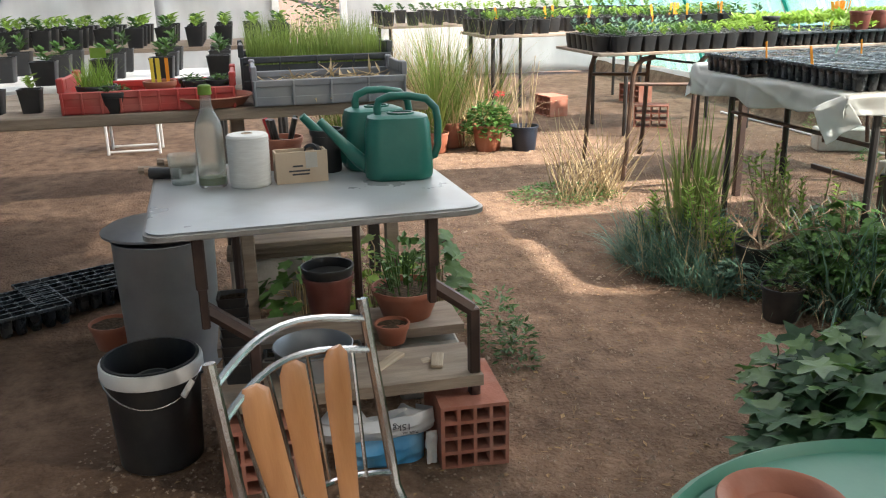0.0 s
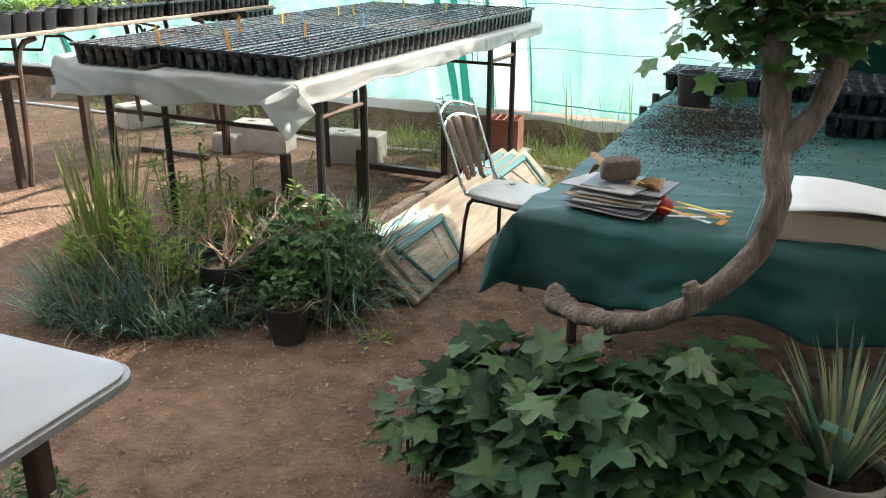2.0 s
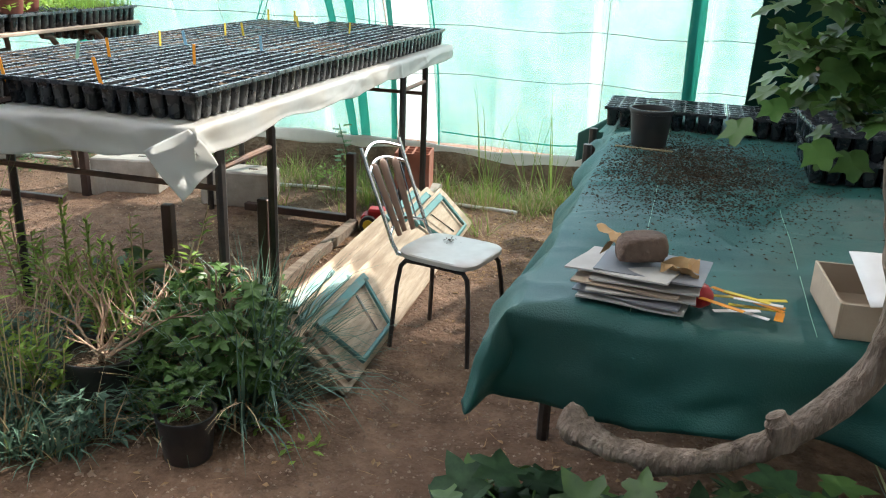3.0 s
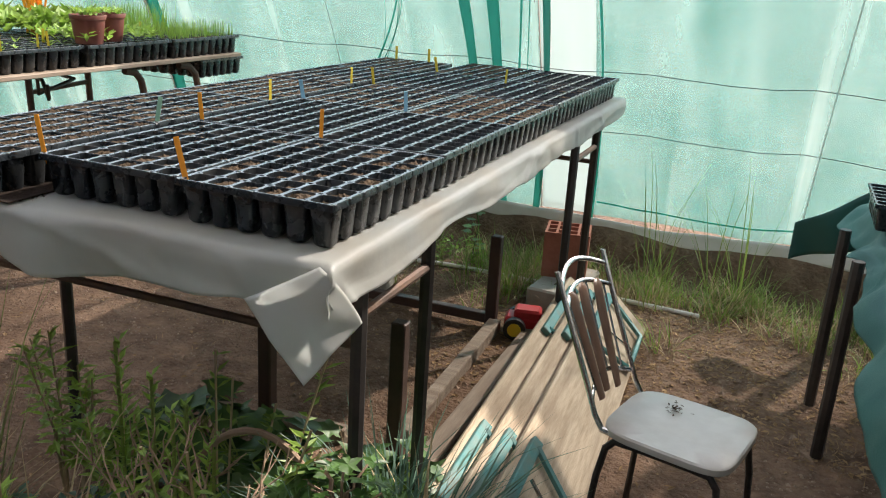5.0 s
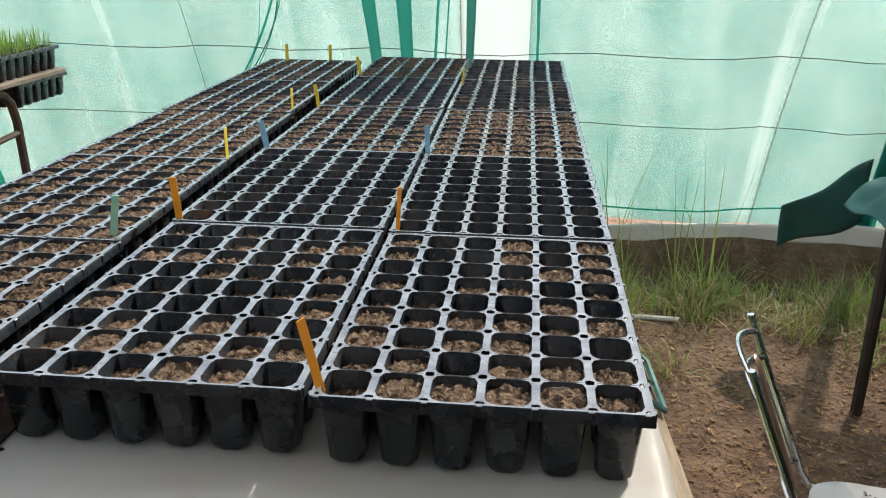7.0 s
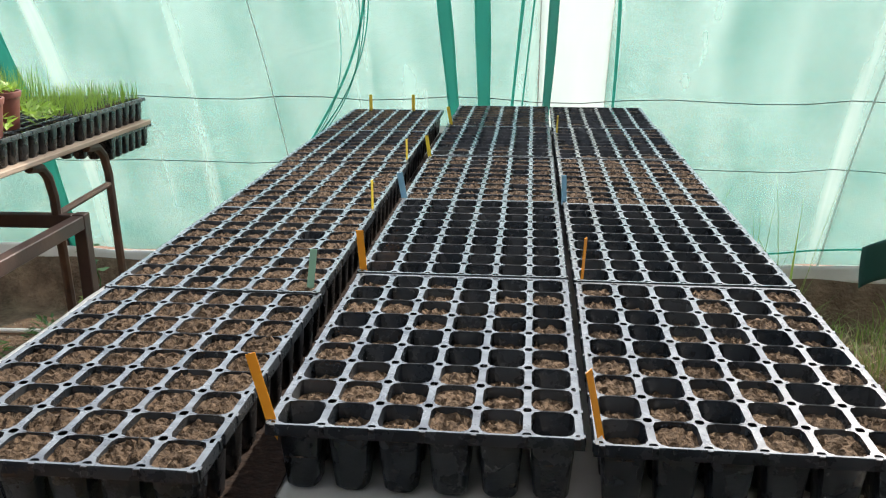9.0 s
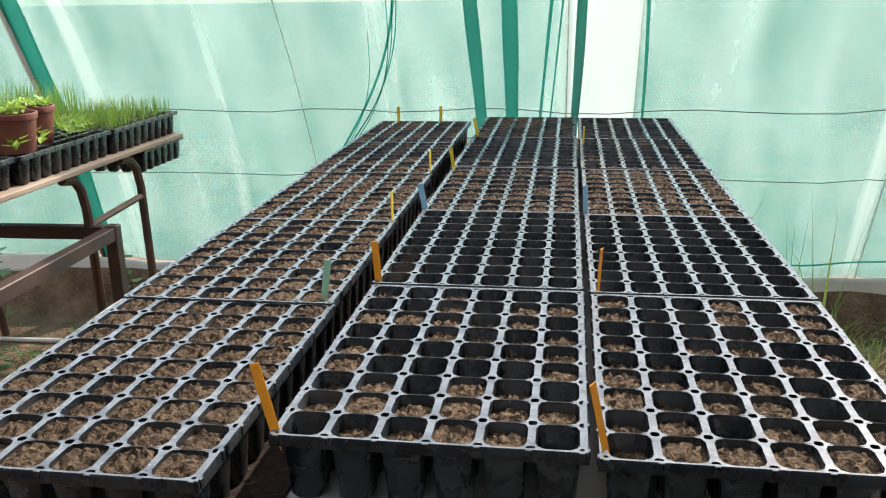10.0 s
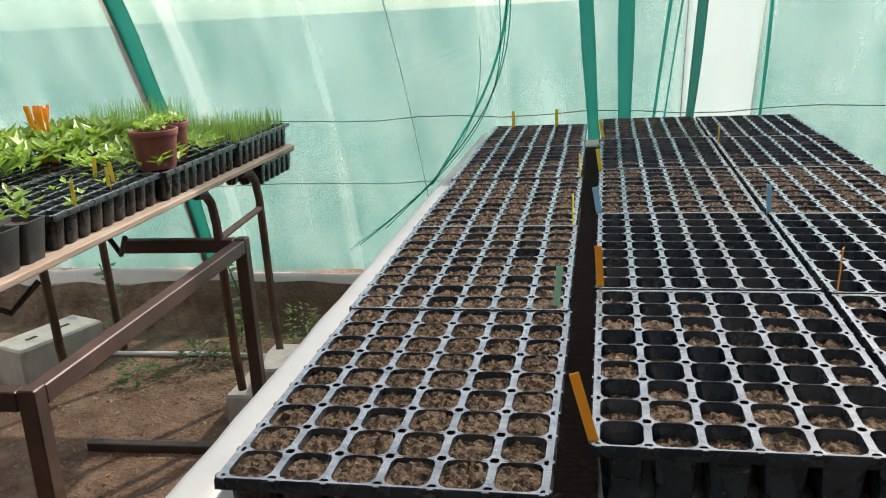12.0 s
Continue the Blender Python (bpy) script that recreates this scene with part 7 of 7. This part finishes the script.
def crate(x, y, z, lx, ly, h, mat_, label, rz=0.0, slots=6, high_back=0.0):
    c = thing("crate", x, y, z, label, "crate", rz, "plastic crates")
    mb = MB()
    mb.box((0, 0, 0.006), (lx, ly, 0.008), 0.002)
    part("bottom", mb, mat_, c)
    for sx in (-1, 1):
        mb = MB()
        mb.box((sx * (lx / 2 - 0.004), 0, h * 0.20), (0.008, ly, h * 0.34), 0.002)
        mb.box((sx * (lx / 2 - 0.004), 0, h - 0.012), (0.014, ly, 0.024), 0.003)
        mb.box((sx * (lx / 2 - 0.004), 0, h * 0.56), (0.005, ly - 0.02, h * 0.44), 0.001)
        for k in range(slots + 1):
            mb.box((sx * (lx / 2 - 0.001), -ly / 2 + 0.006 + k * (ly - 0.012) / slots, h * 0.5), (0.016, 0.008, h * 0.96), 0.002)
        part("long_side", mb, mat_, c)
    for sy in (-1, 1):
        mb = MB()
        mb.box((0, sy * (ly / 2 - 0.004), h * 0.5), (lx - 0.016, 0.007, h * 0.96), 0.002)
        mb.box((0, sy * (ly / 2 - 0.006), h + 0.020), (lx * 0.55, 0.014, 0.04), 0.004)
        for sx in (-1, 1):
            mb.box((sx * (lx / 2 - 0.03), sy * (ly / 2 - 0.006), h + 0.022), (0.055, 0.022, 0.048), 0.004)
        part("end_side", mb, mat_, c)
    return c


crate(0.42, -2.02, BZ, 0.36, 0.53, 0.09, CRATEGREY, "grey plastic crate holding a little straw", 0, 4)
mb = MB()
for _ in range(240):
    mb.leaf((rnd.uniform(0.28, 0.56), rnd.uniform(-2.24, -1.8), BZ + 0.03 + rnd.uniform(0, 0.045)), (rnd.uniform(-1, 1), rnd.uniform(-1, 1), rnd.uniform(-0.2, 0.3)), (0, 0, 1), 0.09, 0.012)
single("straw", mb, STRAW, "loose dry straw lying in a grey crate", "straw", (0, 0, 0), "", "stuff")
crate(0.02, -2.03, BZ, 0.38, 0.58, 0.14, CRATEDARK, "dark plastic crate filled with green chives", 0, 4)
mb = MB()
mb.box((0.02, -2.03, BZ + 0.05), (0.35, 0.54, 0.07), 0.004)
single("crate_compost", mb, COMPOST, "compost filling a dark crate", "compost")
mb = MB()
blades_on(mb, -0.14, 0.18, -2.29, -1.77, BZ + 0.085, 1500, 0.20, 0.0038, 0.3)
single("chives", mb, GRASS, "dense green chives growing in a dark crate", "chives", (0, 0, 0), "", "stuff")
crate(0.40, -2.625, BZ, 0.36, 0.56, 0.075, CRATERED, "red plastic crate with small pots inside", 0, 9)
for k, (xx, yy, r, m_) in enumerate(((0.48, -2.80, 0.065, POTBLACK), (0.42, -2.60, 0.055, TERRA), (0.36, -2.50, 0.04, POTBLACK), (0.44, -2.48, 0.04, POTBLACK), (0.36, -2.40, 0.04, POTBLACK), (0.45, -2.40, 0.04, POTBLACK))):
    t_ = round_pot(xx, yy, BZ + 0.012, r, 0.075, m_, "small plastic pot of seedlings standing in a red crate", "pots in the red crate")
    mb = MB()
    if k == 0:
        blades_on(mb, -0.05, 0.05, -0.05, 0.05, 0.06, 160, 0.11, 0.004, 0.7)
    elif k != 1:
        leafy_bush(mb, 0, 0, r, r, 0.06, 0.03, 40, 0.022, 0.012)
    if mb.v:
        part("seedling", mb, LEAFLIGHT if k == 0 else LEAF, t_)
for yy, m_, ww in ((-2.79, LEAFLIGHT, 0.05), (-2.62, TAG_YELLOW, 0.012), (-2.60, TAG_YELLOW, 0.014), (-2.57, TAG_ORANGE, 0.012)):
    mb = MB()
    mb.box((0, 0, 0.06), (0.002, 0.006 if ww > 0.02 else ww, 0.12 if ww > 0.02 else 0.09), 0.0005)
    if ww > 0.02:
        mb.box((0, 0, 0.13), (0.002, 0.052, 0.034), 0.0005)
    single("plant_label", mb, m_, "bright green plant label in a pot" if ww > 0.02 else "yellow plant label in a terracotta pot", "plant label", (0.43, yy, BZ + 0.06))
t_ = round_pot(0.54, -2.74, BZ, 0.055, 0.07, POTBLACK, "small black pot of herbs at the bench edge")
mb = MB()
leafy_bush(mb, 0, 0, 0.06, 0.06, 0.06, 0.03, 120, 0.02, 0.012)
part("seedling", mb, LEAF, t_)
for k in range(4):
    square_pot(0.44, -3.02 - 0.12 * k, BZ, "square black pot of yellow-green seedlings on a plank bench", 1, 0.9, "square pots on the bench")
mb = MB()
mb.lathe([(0.0005, 0.004), (0.10, 0.004), (0.128, 0.035), (0.136, 0.037), (0.132, 0.041), (0.122, 0.037), (0.096, 0.008), (0.0005, 0.008)], 36)
single("saucer", mb, TERRA, "wide terracotta saucer on the plank bench", "saucer", (0.50, -2.42, BZ))


# ---- farther benches with pots ----
def pot_bench(x0, x1, y0, y1, z, label, nx, ny, s=1.0, green=(0, 1, 2, 3), top=WOOD, leggy=True):
    b = thing("pot_bench", (x0 + x1) / 2, (y0 + y1) / 2, G, label, "bench")
    nb = 4
    w = (x1 - x0) / nb
    for k in range(nb):
        mb = MB()
        mb.box((-(x1 - x0) / 2 + w * (k + 0.5), 0, z - G - 0.012), (w - 0.006, y1 - y0, 0.024), 0.003)
        part("board", mb, top, b)
    for sx in (-1, 1):
        for sy in ((-1, 0, 1) if leggy else (-1, 1)):
            mb = MB()
            mb.tube([(sx * ((x1 - x0) / 2 - 0.05), sy * ((y1 - y0) / 2 - 0.08), 0), (sx * ((x1 - x0) / 2 - 0.05), sy * ((y1 - y0) / 2 - 0.08), z - G - 0.024)], 0.018, 8)
            part("leg", mb, DARKTUBE, b)
    for i in range(nx):
        for j in range(ny):
            if rnd.random() < 0.06:
                continue
            square_pot(x0 + 0.06 + (x1 - x0 - 0.12) * i / max(1, nx - 1), y0 + 0.06 + (y1 - y0 - 0.12) * j / max(1, ny - 1), z, "black plastic pot with leafy seedling on a far bench", rnd.choice(green), s, "pots on far benches")
    return b


pot_bench(-3.95, -3.15, -0.40, 2.10, 0.862, "far bench of boards crowded with potted seedlings", 5, 17, s=1.25, green=(0, 1, 1, 2))
pot_bench(-5.9, -5.1, -0.9, 2.0, 0.87, "far bench of boards crowded with potted seedlings", 3, 12, s=1.5, green=(0, 1, 1))
pot_bench(-1.1, -0.30, -3.9, -2.35, 0.87, "bench under white cloth with potted seedlings", 3, 7, s=1.25, green=(0, 0, 2), top=WHITE, leggy=False)
pot_bench(-2.5, -1.7, -4.3, -2.0, 0.94, "far bench of boards with rows of black pots", 4, 14, s=1.25, green=(1, 1, 0), top=WOOD, leggy=False)
mb = MB()
mb.slab(30, 6, lambda u, v: (-0.292 + 0.008 * math.sin(u * 30), -3.2 + 0.85 * u, 0.885 - 0.13 * (1 - v)), 0.002)
single("white_cloth", mb, WHITE, "white cloth hanging over a bench edge", "cloth", smooth=180)
for k in range(12):
    tag(rnd.uniform(-3.8, -3.2), rnd.uniform(-0.3, 2.0), 0.879, TAG_ORANGE, "orange plastic plant label among far pots", 0.19, 0.02, 90, 0, rnd.uniform(-10, 10))

# pots, grasses and flowers along the path's far end
for x, y, r, h, m_, lb in ((-2.85, -0.17, 0.115, 0.20, BLUEPOT, "dark blue plastic pot of dry stalks"), (-2.95, -0.44, 0.125, 0.21, TERRA, "terracotta pot of red-flowering geranium on soil"), (-3.2, -0.68, 0.13, 0.21, TERRA, "terracotta pot of tall grass on soil"), (-3.0, -0.85, 0.10, 0.16, TERRA, "small terracotta pot of grass on soil")):
    t_ = round_pot(x, y, G, r, h, m_, lb, taper=0.78)
    mb = MB()
    if "geranium" in lb:
        leafy_bush(mb, 0, 0, 0.22, 0.22, 0.12, 0.30, 520, 0.05, 0.045)
        part("foliage", mb, LEAF, t_)
        mb = MB()
        for _ in range(40):
            a = rnd.uniform(0, 6.28)
            mb.leaf((0.02 + 0.03 * rnd.uniform(-1, 1), 0.09 + 0.04 * rnd.uniform(-1, 1), 0.44 + 0.02 * rnd.uniform(-1, 1)), (math.cos(a), math.sin(a), 0.5), (0, 0, 1), 0.022, 0.016)
        part("bloom", mb, BLOOM, t_, "red flower head")
    elif "stalks" in lb:
        for _ in range(14):
            a = rnd.uniform(0, 6.28)
            mb.tube([(0.05 * math.cos(a), 0.05 * math.sin(a), 0.16), (0.12 * math.cos(a), 0.12 * math.sin(a), rnd.uniform(0.4, 0.75))], 0.003, 4)
        part("stalk_tuft", mb, STRAW, t_)
    else:
        for _ in range(160):
            a = rnd.uniform(0, 6.28)
            mb.blade((0.05 * math.cos(a), 0.05 * math.sin(a), 0.16), a, rnd.uniform(0.4, 1.05), 0.010, rnd.uniform(0, 0.5), 0.8, 4)
        part("blade_tuft", mb, GRASS if rnd.random() < 0.6 else STRAW, t_)
for x, y, m_ in ((-3.3, -0.55, STRAW), (-3.25, -0.95, STRAW), (-3.5, -0.30, GRASS), (-3.5, -0.95, STRAW), (-3.7, -0.70, GRASS), (-3.6, -1.25, STRAW), (-4.0, -0.95, STRAW), (-3.9, -1.5, GRASS)):
    clump(x, y, 120, 1.10, 0.010, 0.20, 0.60, m_, "tall clump of dry ornamental grass", "tall grass", 0.9, "tall_grass_clump", (60, STRAW))
st = thing("metal_stool", -3.85, -3.22, G, "pale metal folding stool frame standing on soil", "stool")
for sx in (-0.14, 0.14):
    for sy in (-0.2, 0.2):
        mb = MB()
        mb.tube([(sx, sy, 0), (sx, sy, 0.42)], 0.012, 6)
        part("leg", mb, WHITE, st)
for sx in (-0.14, 0.14):
    for zz in (0.03, 0.34):
        mb = MB()
        mb.tube([(sx, -0.2, zz), (sx, 0.2, zz)], 0.010, 6)
        part("rung", mb, WHITE, st)
mb = MB()
mb.box((0, 0, 0.43), (0.32, 0.44, 0.02), 0.006)
part("seat", mb, WOOD, st)
for x, y, rz in ((-5.2, 1.9, 20), (-3.6, 1.3, 60), (-4.6, 0.7, 10)):
    hollow_brick(x, y, G, 4, 3, (0.30, 0.2, 0.2), rz, "orange hollow clay brick lying under far benches")

here = Matrix()
# ---- trees beyond the doorway ----
for x, y, h in ((-13.5, -2.6, 5.0), (-14.5, -0.2, 5.5), (-12.8, -4.6, 4.6), (-13.5, 2.4, 5.2)):
    t_ = thing("tree", x, y, G, "leafy green tree outside the tunnel", "tree", 0, "trees outside")
    mb = MB()
    mb.tube([(0, 0, 0), (0.05, 0, 1.2), (-0.05, 0.1, 2.2), (0.0, 0.1, h * 0.75)], [0.14, 0.11, 0.08, 0.03], 8)
    for k in range(9):
        a = rnd.uniform(0, 6.28)
        mb.tube([(0, 0.05, 1.0 + 0.25 * k), (0.8 * math.cos(a), 0.8 * math.sin(a), 1.4 + 0.28 * k)], [0.05, 0.015], 6)
    part("trunk", mb, BARK, t_)
    mb = MB()
    for _ in range(70):
        a, q = rnd.uniform(0, 6.28), 1.7 * math.sqrt(rnd.random())
        cx, cy, cz = q * math.cos(a), q * math.sin(a), rnd.uniform(0.5, h)
        for _ in range(45):
            e = rnd.uniform(0, 6.28)
            mb.leaf((cx + rnd.gauss(0, 0.22), cy + rnd.gauss(0, 0.22), cz + rnd.gauss(0, 0.2)), (math.cos(e), math.sin(e), rnd.uniform(-0.6, 0.5)), (rnd.uniform(-0.5, 0.5), rnd.uniform(-0.5, 0.5), 1), 0.13, 0.07)
    part("crown", mb, LEAF, t_)

# ---- litter on the soil ----
mb, m2 = MB(), MB()
for _ in range(42000):
    x, y = rnd.uniform(-3.2, 2.4), rnd.uniform(-3.0, 2.6)
    s = rnd.uniform(0.0015, 0.008) * (1 + (rnd.random() < 0.05))
    z = ground_z(x, y)
    a = rnd.uniform(0, 6.28)
    c1, s1 = math.cos(a) * s, math.sin(a) * s
    mb.add([(x + c1, y + s1, z), (x - s1, y + c1 * 0.8, z), (x - c1 * 0.9, y - s1, z), (x + s1, y - c1, z), (x + 0.2 * s1, y, z + s * 0.75)], [(0, 1, 4), (1, 2, 4), (2, 3, 4), (3, 0, 4)])
tagged(part("gravel", mb, PEBBLE), "fine gravel scattered over the soil", "gravel", "", "stuff")
for q_ in range(9500):
    x, y = (rnd.uniform(-3.2, 2.4), rnd.uniform(-3.0, 2.7)) if q_ < 4200 else (rnd.uniform(0.3, 2.2), rnd.uniform(1.3, 2.72))
    a = rnd.uniform(0, 6.28)
    if rnd.random() < 0.5:
        m2.leaf((x, y, ground_z(x, y) + 0.003), (math.cos(a), math.sin(a), rnd.uniform(-0.1, 0.25)), (rnd.uniform(-0.3, 0.3), rnd.uniform(-0.3, 0.3), 1), rnd.uniform(0.01, 0.035), rnd.uniform(0.006, 0.018))
    else:
        l = rnd.uniform(0.02, 0.09)
        z = ground_z(x, y) + 0.003
        m2.leaf((x, y, z), (math.cos(a), math.sin(a), 0.02), (0, 0, 1), l, 0.003)
tagged(part("leaf_litter", m2, LITTER), "dry leaf scraps and straw bits on the soil", "leaf litter", "", "stuff")
mb = MB()
for _ in range(300):
    x, y = rnd.choice((rnd.gauss(-0.015, 0.012), -0.02)), rnd.uniform(-0.11, 2.4)
    if x > 0.0:
        y = rnd.uniform(-0.06, 0.0)
    s = rnd.uniform(0.001, 0.0035)
    z = TABLE_Z - 0.001
    mb.add([(x + s, y, z), (x, y + s, z), (x - s, y, z), (x, y - s, z), (x, y, z + s)], [(0, 1, 4), (1, 2, 4), (2, 3, 4), (3, 0, 4)])
# dark sheet over the fleece, standing in for deep shade in the gap
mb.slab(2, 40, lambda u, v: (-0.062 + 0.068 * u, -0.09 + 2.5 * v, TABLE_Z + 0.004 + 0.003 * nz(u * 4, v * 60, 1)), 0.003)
tagged(part("spilled_soil", mb, SHADESOIL), "spilled compost between the seed trays with a sheet darkened as gap shade", "spilled soil", "", "stuff")
for o in (shell_mesh, *soil_mesh.values(), sq_body, sq_soil, *sq_green):
    bpy.data.objects.remove(o)
